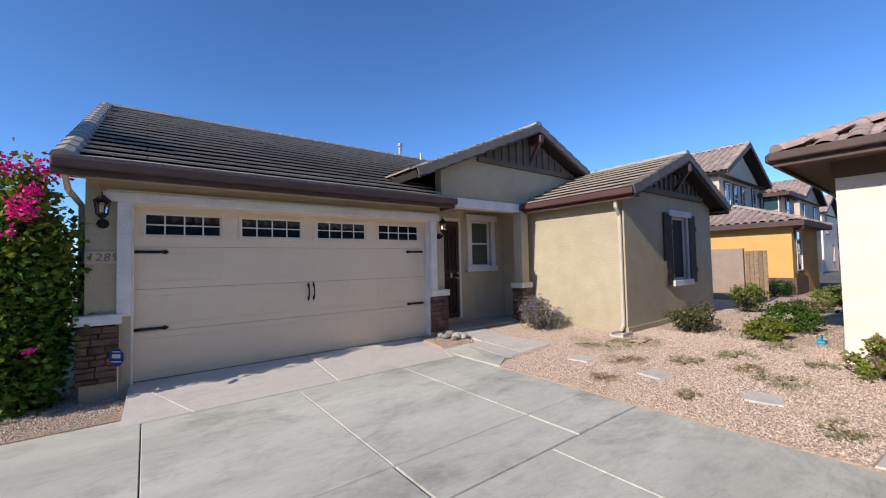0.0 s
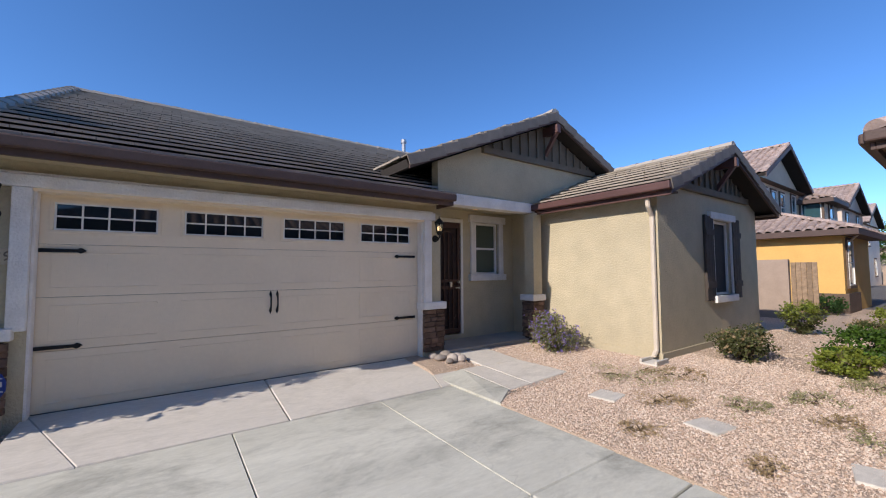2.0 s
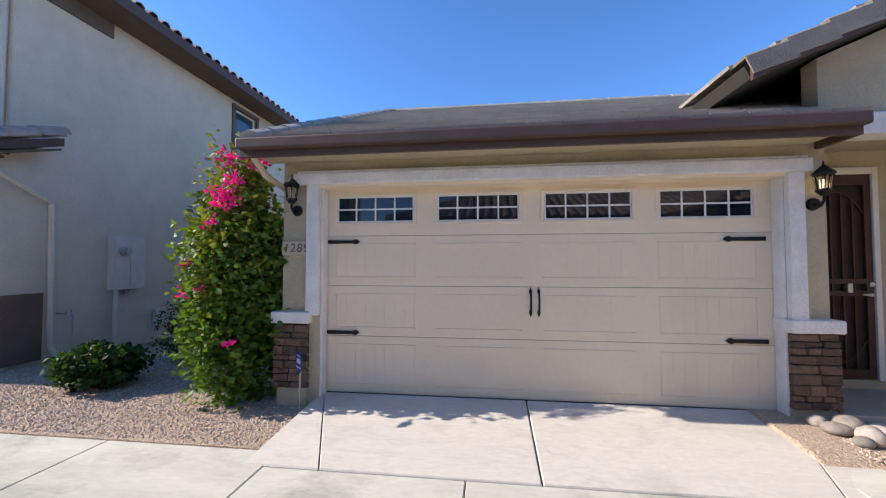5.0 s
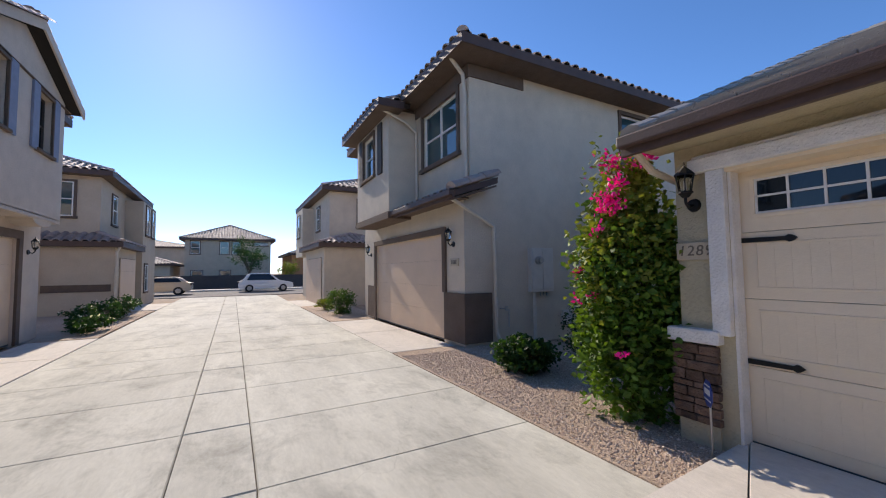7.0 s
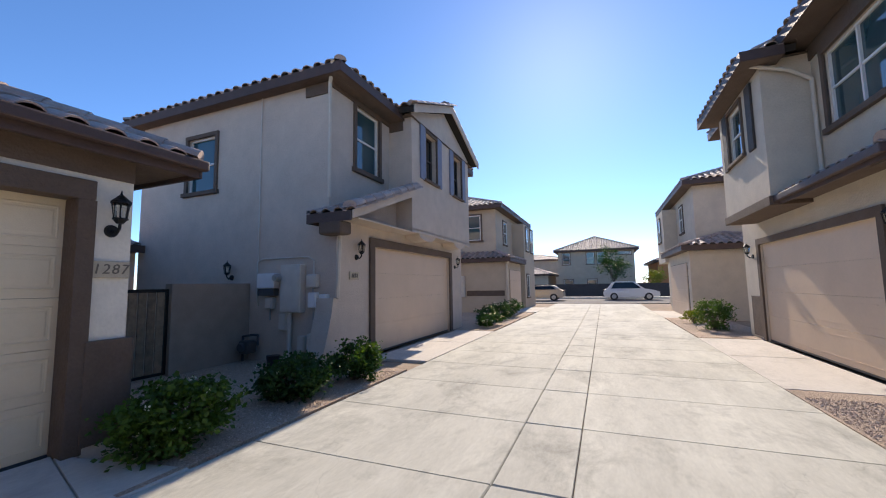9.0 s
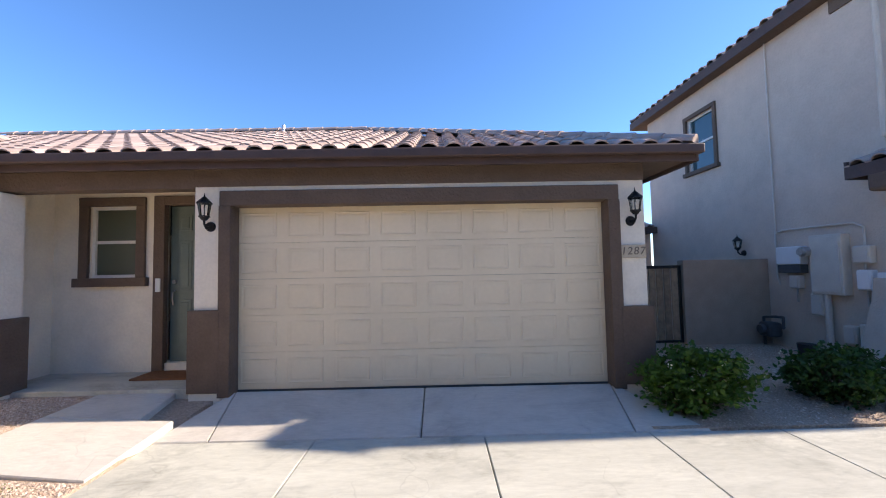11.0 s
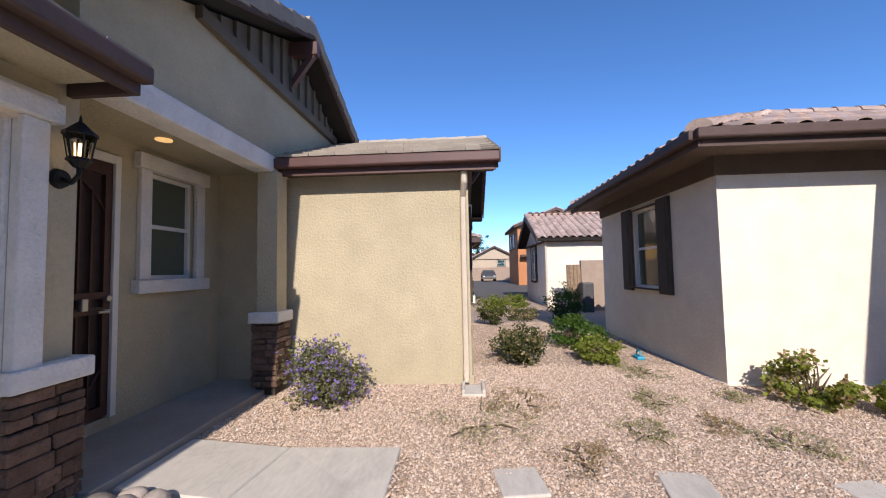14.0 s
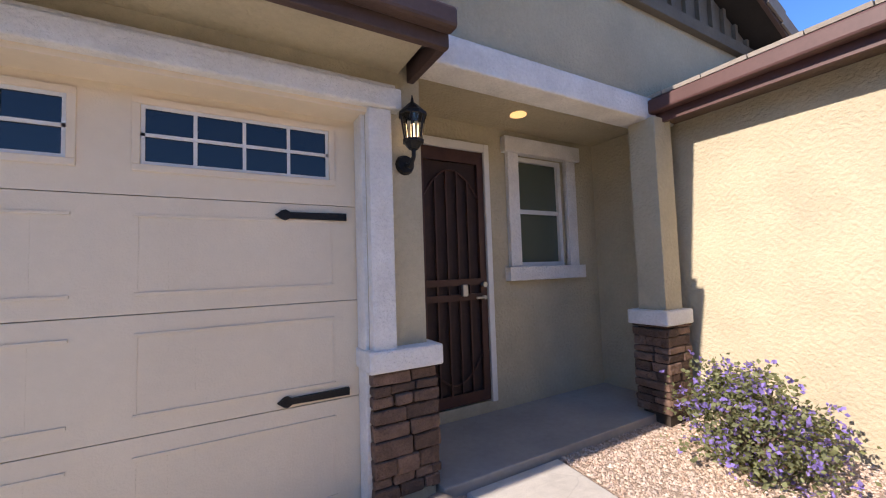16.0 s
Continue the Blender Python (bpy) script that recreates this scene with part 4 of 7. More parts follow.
def garage_carriage(house, at, w, h):
    """A carriage-style sectional door: grooved panels, glazed top section, strap hinges and pull handles."""
    door = thing("garage_door", "beige carriage-style garage door with glazed top and black hinges, closed", "garage door")
    part("backing", boxes((-0.02, w + 0.02, 0.045, 0.07, -0.02, h + 0.02)), "under", door, at=at.copy())
    zs = (0.0, 0.66, 1.25, 1.84, h)
    wx = [0.125 + 1.212 * i for i in range(4)]
    ww = 0.935
    for r in range(4):
        if r < 3:
            bm = boxes((0, w, 0.0, 0.04, zs[r] + 0.002, zs[r + 1] - 0.002), bev=0.003)
            panel = part("panel", bm, "garage", door, at=at.copy())
            for i, x in enumerate(wx):
                for z in (zs[r] + 0.10, zs[r + 1] - 0.10):
                    part("moulding", boxes((x - 0.02, x + ww + 0.02, -0.007, 0.005, z - 0.008, z + 0.008), bev=0.002), "garage", panel, at=at.copy())
                if i in (0, 3):
                    for gx in (x - 0.012, x + ww + 0.004):
                        part("moulding", boxes((gx, gx + 0.008, -0.004, 0.005, zs[r] + 0.108, zs[r + 1] - 0.108)), "garage", panel, at=at.copy())
                bm = bmesh.new()
                for j in range(1, 8):
                    gx = x + ww * j / 8
                    box(bm, gx - 0.003, gx + 0.003, -0.0015, 0.005, zs[r] + 0.115, zs[r + 1] - 0.115)
                tagged(part("boarding", bm, "garage", panel, at=at.copy()), kind="stuff")
        else:
            z0, z1 = 2.03 - 0.03, 2.31
            ex = [(x, x + ww, z0, z1) for x in wx]
            part("panel", wall("x", 0, w, 0.0, 0.04, zs[r] + 0.002, h, ex), "garage", door, at=at.copy())
    for x in wx:
        z0, z1 = 2.0, 2.31
        win = part("door_window", boxes((x - 0.035, x + ww + 0.035, -0.012, 0.012, z0 - 0.035, z0), (x - 0.035, x + ww + 0.035, -0.012, 0.012, z1, z1 + 0.035), (x - 0.035, x, -0.012, 0.012, z0, z1), (x + ww, x + ww + 0.035, -0.012, 0.012, z0, z1), bev=0.003), "garage", door, at=at.copy())
        part("pane", boxes((x, x + ww, 0.014, 0.02, z0, z1)), "glass", win, at=at.copy())
        g = 0.009
        part("muntins", boxes((x, x + ww, 0.002, 0.012, (z0 + z1) / 2 - g, (z0 + z1) / 2 + g), (x, x + 2 * g, 0.002, 0.012, z0, z1), (x + ww - 2 * g, x + ww, 0.002, 0.012, z0, z1), (x, x + ww, 0.0025, 0.0125, z0, z0 + 2 * g), (x, x + ww, 0.0025, 0.0125, z1 - 2 * g, z1), *[(x + ww * j / 4 - g, x + ww * j / 4 + g, 0.003, 0.013, z0, z1) for j in (1, 2, 3)]), "vinyl", win, at=at.copy())
    for left in (True, False):
        for z in (0.70, 1.77):
            bm = bmesh.new()
            tip = [(0, 0, -0.022), (0.33, 0, -0.017), (0.355, 0, -0.032), (0.375, 0, -0.026), (0.41, 0, 0.0), (0.375, 0, 0.026), (0.355, 0, 0.032), (0.33, 0, 0.017), (0, 0, 0.022)]
            prism(bm, [((p[0] if left else w - 0.075 - p[0]), -0.022, z + p[2]) for p in tip], (0, 0.02, 0))
            part("strap_hinge", bm, "iron", door, "black arrow-tipped strap hinge", at=at.copy())
    for x in (w / 2 - 0.045, w / 2 + 0.045):
        bm = bmesh.new()
        for z in (0.965, 1.195):
            prism(bm, [(x - 0.02, -0.008, z), (x, -0.008, z - 0.055), (x + 0.02, -0.008, z), (x, -0.008, z + 0.055)], (0, 0.01, 0))
        pipe(bm, [(x, -0.005, 0.97), (x, -0.045, 0.99), (x, -0.05, 1.08), (x, -0.045, 1.17), (x, -0.005, 1.19)], 0.011)
        part("pull_handle", bm, "iron", door, "black iron pull handle", at=at.copy())
    part("seal", boxes((0, w, -0.005, 0.03, -0.05, 0.0)), "darkgrey", door, at=at.copy())


def spout(house, pts, r=0.035):
    part("downspout", pipe(bmesh.new(), pts, r, 8), "spout", house)


def gable_face(house, x0, x1, y, zb, peak, half, slope):
    """Board-and-batten gable top facing south with trim, outlooker and brace at the peak; peak is the underside at the middle."""
    xm = (x0 + x1) / 2
    w = (peak - zb) / slope
    part("gable_board", prism(bmesh.new(), [(xm - w, y, zb), (xm + w, y, zb), (xm, y, peak)], (0, -0.035, 0)), "gable", house)
    part("gable_trim", boxes((xm - w - 0.05, xm + w + 0.05, y - 0.075, y, zb - 0.13, zb), bev=0.006), "gable", house)
    k = int(w / 0.26)
    for i in range(-k, k + 1):
        x = xm + i * 0.26
        t = peak - abs(x - xm) * slope
        if t - zb > 0.06:
            part("batten", boxes((x - 0.03, x + 0.03, y - 0.075, y - 0.036, zb, t - 0.02)), "gable", house)
    bm = boxes((xm - 0.06, xm + 0.06, y - 0.44, y - 0.03, peak - 0.24, peak - 0.05), bev=0.012)
    prism(bm, [(xm - 0.04, y - 0.40, peak - 0.24), (xm - 0.04, y - 0.30, peak - 0.24), (xm - 0.04, y - 0.076, peak - 0.56), (xm - 0.04, y - 0.076, peak - 0.68)], (0.08, 0, 0))
    part("outlooker", bm, "maroon", house, "brown timber bracket under the gable peak")


def rake(house, p, q, d=0.18, t=0.04, m="brown"):
    """A sloping fascia board from p to q, hanging d below, t thick towards south."""
    part("rake_board", prism(bmesh.new(), [p, q, (q[0], q[1], q[2] - d), (p[0], p[1], p[2] - d)], (0, -t, 0)), m, house)


# ---- house 1289 ----
A = thing("house", "tan stucco bungalow with flat tile roof and stone piers", "house", at=(0, 7, 0))
A.location = (0, 0, 0)
SL = 0.427
part("wall", wall("x", -0.30, 5.43, 6.9, 7.1, -0.15, 2.9, [(0.16, 5.05, -0.15, 2.45)]), "stucco_a", A)
bm = bmesh.new()
prism(bm, [(-0.30, 7.1, -0.15), (-0.30, 18.0, -0.15), (-0.30, 18.0, 2.95), (-0.30, 12.5, 5.3), (-0.30, 7.1, 2.9)], (0.2, 0, 0))
part("wall", bm, "stucco_a", A)
part("wall", boxes((-0.1, 12.4, 17.8, 18.0, -0.15, 2.95)), "stucco_a", A)
part("wall", boxes((5.23, 5.43, 7.1, 7.7, -0.15, 2.95)), "stucco_a", A)
part("wall", wall("x", 5.23, 8.31, 7.7, 7.9, -0.15, 3.0, [(5.72, 6.56, 0.20, 2.66), (6.93, 7.62, 1.46, 2.62)]), "stucco_a", A)
bm = bmesh.new()
prism(bm, [(5.30, 6.78, 2.98), (12.0, 6.78, 2.98), (12.0, 6.78, 3.2), (8.2, 6.78, 4.78), (5.30, 6.78, 3.55)], (0, 0.2, 0))
part("wall", bm, "stucco_a", A)
part("wall", boxes((8.11, 8.31, 4.29, 7.7, -0.15, 2.92)), "stucco_a", A)
bm = wall("x", 8.31, 12.85, 4.29, 4.49, -0.15, 2.92, [(10.3, 11.22, 1.02, 2.55)])
part("wall", bm, "stucco_a", A)
part("wall", prism(bmesh.new(), [(8.15, 4.29, 2.92), (12.81, 4.29, 2.92), (10.48, 4.29, 3.82)], (0, 0.2, 0)), "stucco_a", A)
part("wall", boxes((12.65, 12.85, 4.49, 17.8, -0.15, 2.92)), "stucco_a", A)
part("plinth", boxes((8.085, 8.11, 4.265, 6.85, -0.15, 0.15), (8.11, 12.87, 4.265, 4.29, -0.15, 0.15)), "stucco_a", A)
part("porch_floor", boxes((5.47, 8.10, 6.80, 7.69, -0.15, 0.105), bev=0.01), "porch", A)
part("porch_ceiling", boxes((5.432, 8.112, 6.9, 7.702, 2.86, 2.9)), "stucco_a", A)
part("porch_beam", boxes((5.36, 8.1, 6.72, 6.97, 2.77, 2.98), bev=0.012), "white", A)
part("downlight", cyl(bmesh.new(), (6.66, 7.32, 2.85), (6.66, 7.32, 2.862), 0.075, 0.075, 20), "downlight", A)
# garage surround
tr = part("garage_trim", boxes((-0.13, 5.26, 6.80, 6.9, 2.45, 2.58), (-0.10, 5.23, 6.82, 6.9, 2.58, 2.61), bev=0.012), "white", A)
part("jamb", boxes((0.01, 0.16, 6.83, 6.905, 0.95, 2.45), (0.02, 0.185, 6.905, 7.055, -0.1, 2.45), bev=0.01), "white", tr)
part("jamb", boxes((5.05, 5.2, 6.83, 6.905, 0.95, 2.45), (5.025, 5.19, 6.905, 7.055, -0.1, 2.45), bev=0.01), "white", tr)
part("head", boxes((0.16, 5.05, 6.86, 7.06, 2.42, 2.455)), "garage", tr)
garage_carriage(A, pose(0.17, 7.06, 0.03), 4.87, 2.39)
for x0, x1, sides, seed in ((-0.36, 0.03, "SW", 3), (5.05, 5.46, "SE", 4)):
    pier = part("stone_pier", boxes((x0 - 0.035, x1 + 0.04, 6.80, 7.12, 0.86, 0.99), bev=0.015), "white", A, "ledger stone pier with white cap")
    ledger(pier, x0, x1, 6.85, 7.1, 0.12, 0.86, sides, seed)
    part("pier_foot", boxes((x0 + 0.02, x1 - 0.01, 6.87, 7.1, -0.15, 0.12)), "stucco_a", pier)
col = part("porch_column", boxes((7.67, 7.93, 6.66, 6.92, 0.95, 2.78), bev=0.008), "stucco_a", A)
cap = part("column_cap", boxes((7.58, 7.99, 6.6, 6.98, 0.9, 1.03), bev=0.015), "white", col)
ledger(col, 7.62, 7.96, 6.64, 6.94, 0.14, 0.9, "SWN", 8)
# front door with security screen
fd = part("front_door", boxes((5.72, 5.78, 7.66, 7.76, 0.2, 2.66), (6.5, 6.56, 7.66, 7.76, 0.2, 2.66), (5.78, 6.5, 7.66, 7.76, 2.58, 2.66), bev=0.005), "vinyl", A, "dark brown steel security door in a white frame")
part("door_leaf", boxes((5.78, 6.5, 7.73, 7.75, 0.22, 2.58)), "screen", fd)
bars = boxes((5.78, 5.85, 7.69, 7.73, 0.22, 2.58), (6.43, 6.5, 7.69, 7.73, 0.22, 2.58), (5.85, 6.43, 7.69, 7.73, 0.22, 0.32), (5.85, 6.43, 7.69, 7.73, 2.46, 2.58), (5.85, 6.43, 7.69, 7.73, 1.16, 1.22), (5.85, 6.43, 7.69, 7.73, 1.30, 1.36))
for i in range(1, 5):
    x = 5.85 + 0.58 * i / 5
    box(bars, x - 0.008, x + 0.008, 7.695, 7.715, 0.32, 2.38 - 0.25 * ((x - 6.14) / 0.29) ** 2)
arc = [(5.85 + 0.58 * i / 14, 7.705, 2.38 - 0.25 * ((i - 7) / 7) ** 2) for i in range(15)]
pipe(bars, arc, 0.009, 6)
pipe(bars, [(x, y, 0.30 + 2.38 - z + 0.1) for x, y, z in arc], 0.009, 6)
part("grille", bars, "secdoor", fd)
bm = cyl(bmesh.new(), (6.455, 7.70, 1.30), (6.455, 7.65, 1.30), 0.026, 0.026, 14)
cyl(bm, (6.455, 7.70, 1.18), (6.455, 7.655, 1.18), 0.02, 0.02, 14)
box(bm, 6.35, 6.46, 7.64, 7.66, 1.17, 1.19, bev=0.004)
part("door_handle", bm, "steel", fd, "polished steel lever and deadbolt")
part("lock_box", boxes((6.2, 6.26, 7.65, 7.69, 1.2, 1.31), bev=0.008), "steel", fd)
window(A, pose(6.93, 7.7, 1.46), 0.69, 1.16, "white", pane="blind", head=0.05, tw=0.14)
w = window(A, pose(10.3, 4.29, 1.02), 0.92, 1.53, "white", pane="sunscreen", frame_m="vinyl", tw=0.01, head=0.0, rail=0.98)
part("lintel", boxes((10.12, 11.4, 4.22, 4.295, 2.56, 2.70), bev=0.008), "white", w)
part("window_sill", boxes((10.2, 11.32, 4.19, 4.295, 0.88, 1.02), bev=0.01), "white", w)
for x0, x1 in ((9.87, 10.26), (11.26, 11.65)):
    sh = part("shutter", boxes(*[(x0 + 0.13 * i + 0.004, x0 + 0.13 * (i + 1) - 0.004, 4.235, 4.285, 0.93 + 0.02 * (i == 1), 2.62 - 0.02 * (i == 1)) for i in range(3)], bev=0.004), "shutter", A, "dark weathered board-and-batten shutter")
    part("batten", boxes((x0 - 0.01, x1 + 0.01, 4.215, 4.235, 1.18, 1.30), (x0 - 0.01, x1 + 0.01, 4.215, 4.235, 2.22, 2.34), bev=0.004), "shutter", sh)
# roofs
ra = part("roof", boxes((-0.2, 12.3, 7.2, 17.7, 2.93, 2.96)), "under", A)
roof_plane(ra, (-0.50, 6.46, 2.84), (1, 0, 0), [(0, 0), (5.9, 0), (5.9, 0.72), (13.2, 0.72), (13.2, 6.02), (0, 6.02)], 0.441, near=290)
roof_plane(ra, (12.66, 18.5, 2.98), (-1, 0, 0), [(0, 0), (13.2, 0), (13.2, 6.0), (0, 6.0)], SL)
rg = part("gable_roof", boxes((6, 10.4, 8, 10, 3.05, 3.1)), "under", A)
roof_plane(rg, (4.45, 11.2, 3.36), (0, -1, 0), [(0.0, 3.75), (4.75, 3.75), (4.75, 0), (3.8, 0)], SL, near=60)
roof_plane(rg, (11.95, 6.45, 3.36), (0, 1, 0), [(0, 0), (0.95, 0), (4.75, 3.75), (0, 3.75)], SL)
rw = part("wing_roof", boxes((8.3, 12.2, 4.5, 7.6, 2.93, 2.96)), "under", A)
roof_plane(rw, (7.80, 8.6, 2.93), (0, -1, 0), [(1.72, 0), (4.68, 0), (4.68, 2.68), (0, 2.68), (0, 0.4), (1.72, 0.4)], 0.39, near=120)
roof_plane(rw, (13.16, 3.92, 2.93), (0, 1, 0), [(0, 0), (8, 0), (8, 2.68), (0, 2.68)], 0.39)
part("fascia", boxes((-0.56, 5.39, 6.43, 6.48, 2.68, 2.86), (5.34, 5.39, 6.48, 6.9, 2.68, 2.86), bev=0.006), "brown", A)
part("gutter", boxes((-0.55, 5.40, 6.34, 6.432, 2.75, 2.87), bev=0.02), "brown", A)
part("soffit", boxes((-0.46, 5.28, 6.48, 6.9, 2.73, 2.76)), "stucco_a", A)
part("gutter", boxes((7.69, 7.80, 3.89, 6.86, 2.82, 2.95), bev=0.02), "maroon", A)
part("fascia", boxes((7.80, 7.84, 3.94, 6.86, 2.74, 2.94)), "maroon", A)
part("soffit", boxes((7.84, 8.11, 3.95, 6.86, 2.79, 2.82), (12.85, 13.1, 3.95, 9, 2.79, 2.82)), "brown_trim", A)
part("fascia", boxes((13.12, 13.16, 3.94, 9, 2.74, 2.94)), "brown", A)
rake(A, (4.5, 6.45, 3.40), (8.2, 6.45, 4.96))
rake(A, (8.2, 6.45, 4.96), (11.9, 6.45, 3.40))
rake(A, (7.8, 3.95, 2.93), (10.48, 3.95, 3.975))
rake(A, (10.48, 3.95, 3.975), (13.16, 3.95, 2.93))
part("rake_board", prism(bmesh.new(), [(-0.50, 6.48, 2.86), (-0.50, 12.5, 5.52), (-0.50, 12.5, 5.34), (-0.50, 6.48, 2.68)], (-0.04, 0, 0)), "brown", A)
caps(ra, (-0.45, 6.45, 2.88), (-0.45, 12.5, 5.55), "flat", 0.1)
caps(ra, (-0.5, 12.5, 5.53), (12.66, 12.5, 5.53), "flat", 0.1)
caps(rg, (8.2, 6.42, 4.99), (8.2, 11.0, 4.99), "flat", 0.1)
rake_tiles(rg, (4.45, 6.43, 3.37), (8.2, 6.43, 4.97))
rake_tiles(rg, (11.95, 6.43, 3.37), (8.2, 6.43, 4.97))
caps(rw, (10.48, 3.9, 4.0), (10.48, 7.0, 4.0), "flat", 0.1)
rake_tiles(rw, (7.75, 3.92, 2.93), (10.48, 3.92, 4.0))
rake_tiles(rw, (13.21, 3.92, 2.93), (10.48, 3.92, 4.0))
gable_face(A, 4.5, 11.9, 6.78, 4.0, 4.77, 0, SL)
gable_face(A, 7.8, 13.16, 4.29, 3.15, 3.81, 0, 0.39)
spout(A, [(7.88, 4.34, 2.82), (7.90, 4.34, 2.62), (8.06, 4.36, 2.46), (8.06, 4.36, 0.2), (7.97, 4.36, 0.12)], 0.04)
spout(A, [(-0.46, 6.45, 2.77), (-0.44, 6.75, 2.55), (-0.36, 7.2, 2.42), (-0.36, 7.2, 0.1)], 0.035)
part("vent_pipe", cyl(cyl(bmesh.new(), (8.1, 13.0, 5.2), (8.1, 13.0, 6.15), 0.07, 0.07, 12), (8.1, 13.0, 6.1), (8.1, 13.0, 6.22), 0.1, 0.1, 12), "steel", A)
part("vent_pipe", cyl(bmesh.new(), (8.6, 12.3, 5.2), (8.6, 12.3, 5.75), 0.04, 0.04, 10), "steel", A)
lantern(-0.13, 6.9, 2.35, "S", False)
lantern(5.31, 6.9, 2.32, "S")
plaque(-0.13, 6.9, 1.72, "S", "1289")

# ---- house 1287 ----
B = thing("house", "cream stucco bungalow with brown trim and barrel tile roof", "house")
part("wall", wall("x", -0.74, 5.0, -1.3, -1.1, -0.15, 2.95, [(-0.31, 4.58, -0.15, 2.44)]), "stucco_b", B)
part("wall", boxes((-0.74, -0.54, -10.5, -1.3, -0.15, 2.95)), "stucco_b", B)
part("wall", boxes((4.8, 5.0, -2.05, -1.3, -0.15, 2.95)), "stucco_b", B)
part("wall", wall("x", 4.8, 8.24, -2.25, -2.05, -0.15, 2.95, [(5.2, 6.1, 0.22, 2.62), (6.45, 7.17, 1.5, 2.58)]), "stucco_b", B)
part("wall", boxes((8.04, 8.24, -2.05, 1.19, -0.15, 2.95)), "stucco_b", B)
part("wall", wall("x", 8.24, 12.2, 0.99, 1.19, -0.15, 2.95, [(9.55, 10.55, 1.12, 2.52)]), "stucco_b", B)
part("wall", boxes((12.0, 12.2, -10.5, 0.99, -0.15, 2.95)), "stucco_b", B)
part("wall", boxes((-0.54, 12.0, -10.5, -10.3, -0.15, 2.95)), "stucco_b", B)
part("wall", boxes((7.7, 8.038, -2.05, -1.2, -0.15, 2.95)), "stucco_b", B)
part("plinth", boxes((8.015, 8.04, -1.19, 1.21, -0.15, 0.05), (8.04, 12.2, 1.19, 1.215, -0.15, 0.05)), "stucco_b", B)
part("porch_floor", boxes((5.06, 7.69, -2.04, -1.15, -0.15, 0.10), bev=0.01), "concrete", B)
part("porch_ceiling", boxes((5.01, 8.03, -2.04, -1.0, 2.86, 2.9)), "stucco_b", B)
part("porch_beam", boxes((5.0, 8.03, -1.3, -1.083, 2.62, 2.86), bev=0.01), "brown_trim", B)
part("porch_column", boxes((7.34, 7.68, -1.3, -1.0, 1.0, 2.6), bev=0.008), "stucco_b", B)
part("column_base", boxes((7.28, 7.73, -1.34, -0.96, 0.08, 1.02), bev=0.01), "brown_trim", B)
part("column_foot", boxes((7.3, 7.7, -1.32, -0.98, -0.15, 0.08)), "stucco_b", B)
part("pier_base", boxes((4.66, 5.05, -1.35, -1.04, 0.06, 1.08), bev=0.01), "brown_trim", B)
part("pier_base", boxes((-0.79, -0.38, -1.35, -1.04, 0.06, 1.03), bev=0.01), "brown_trim", B)
part("pier_foot", boxes((4.64, 5.03, -1.33, -1.06, -0.15, 0.06), (-0.76, -0.4, -1.33, -1.06, -0.15, 0.06)), "stucco_b", B)
tr = part("garage_trim", boxes((-0.40, 4.67, -1.28, -1.05, 2.39, 2.58), bev=0.008), "brown_trim", B)
part("jamb", boxes((4.53, 4.68, -1.28, -1.05, 0.0, 2.39), bev=0.008), "brown_trim", tr)
part("jamb", boxes((-0.41, -0.26, -1.28, -1.05, 0.0, 2.39), bev=0.008), "brown_trim", tr)
part("frieze", boxes((-0.74, 5.0, -1.14, -1.08, 2.64, 2.95)), "brown_trim", B)
garage_plain(B, face_at(4.58, -1.29, 0.03, "N"), 4.88, 2.37, 8, 5, "garage_b")
fd = part("front_door", boxes((5.08, 5.3, -2.1, -2.0, 0.1, 2.72), (6.02, 6.18, -2.1, -2.0, 0.1, 2.72), (5.3, 6.02, -2.1, -2.0, 2.58, 2.72), bev=0.006), "brown_trim", B, "grey-green panelled front door in a brown surround")
bm = boxes((5.3, 6.02, -2.2, -2.16, 0.22, 2.58))
for x0, x1, z0, z1 in ((5.4, 5.6, 0.45, 1.15), (5.7, 5.9, 0.45, 1.15), (5.4, 5.6, 1.3, 2.05), (5.7, 5.9, 1.3, 2.05), (5.4, 5.6, 2.2, 2.45), (5.7, 5.9, 2.2, 2.45)):
    box(bm, x0, x1, -2.17, -2.148, z0, z1, bev=0.006)
    box(bm, x0 + 0.04, x1 - 0.04, -2.17, -2.138, z0 + 0.04, z1 - 0.04, bev=0.008)
part("door_leaf", bm, "doorgreen", fd)
bm = cyl(bmesh.new(), (5.95, -2.15, 1.42), (5.95, -2.12, 1.42), 0.03, 0.03, 14)
pipe(bm, [(5.95, -2.15, 1.28), (5.95, -2.1, 1.26), (5.95, -2.09, 1.16), (5.95, -2.12, 1.08)], 0.012)
part("door_handle", bm, "steel", fd, "satin steel handle set")
part("keypad", boxes((6.06, 6.13, -2.0, -1.98, 1.28, 1.48), bev=0.006), "white_plastic", fd)
window(B, face_at(7.17, -2.05, 1.5, "N"), 0.72, 1.08, "brown_trim", pane="blind", tw=0.13)
w = window(B, face_at(10.55, 1.19, 1.12, "N"), 1.0, 1.4, "brown_trim", pane="blind", tw=0.02)
for x0, x1 in ((9.15, 9.53), (10.57, 10.95)):
    part("shutter", boxes((x0, x1, 1.19, 1.24, 1.05, 2.58), (x0 + 0.06, x1 - 0.06, 1.24, 1.252, 1.12, 1.78), (x0 + 0.06, x1 - 0.06, 1.24, 1.252, 1.86, 2.5), bev=0.005), "shutter", B, "grey-brown panelled shutter")
rb = part("roof", boxes((-0.6, 12.0, -10.2, -2.3, 2.93, 2.96)), "under", B)
SB = 0.405
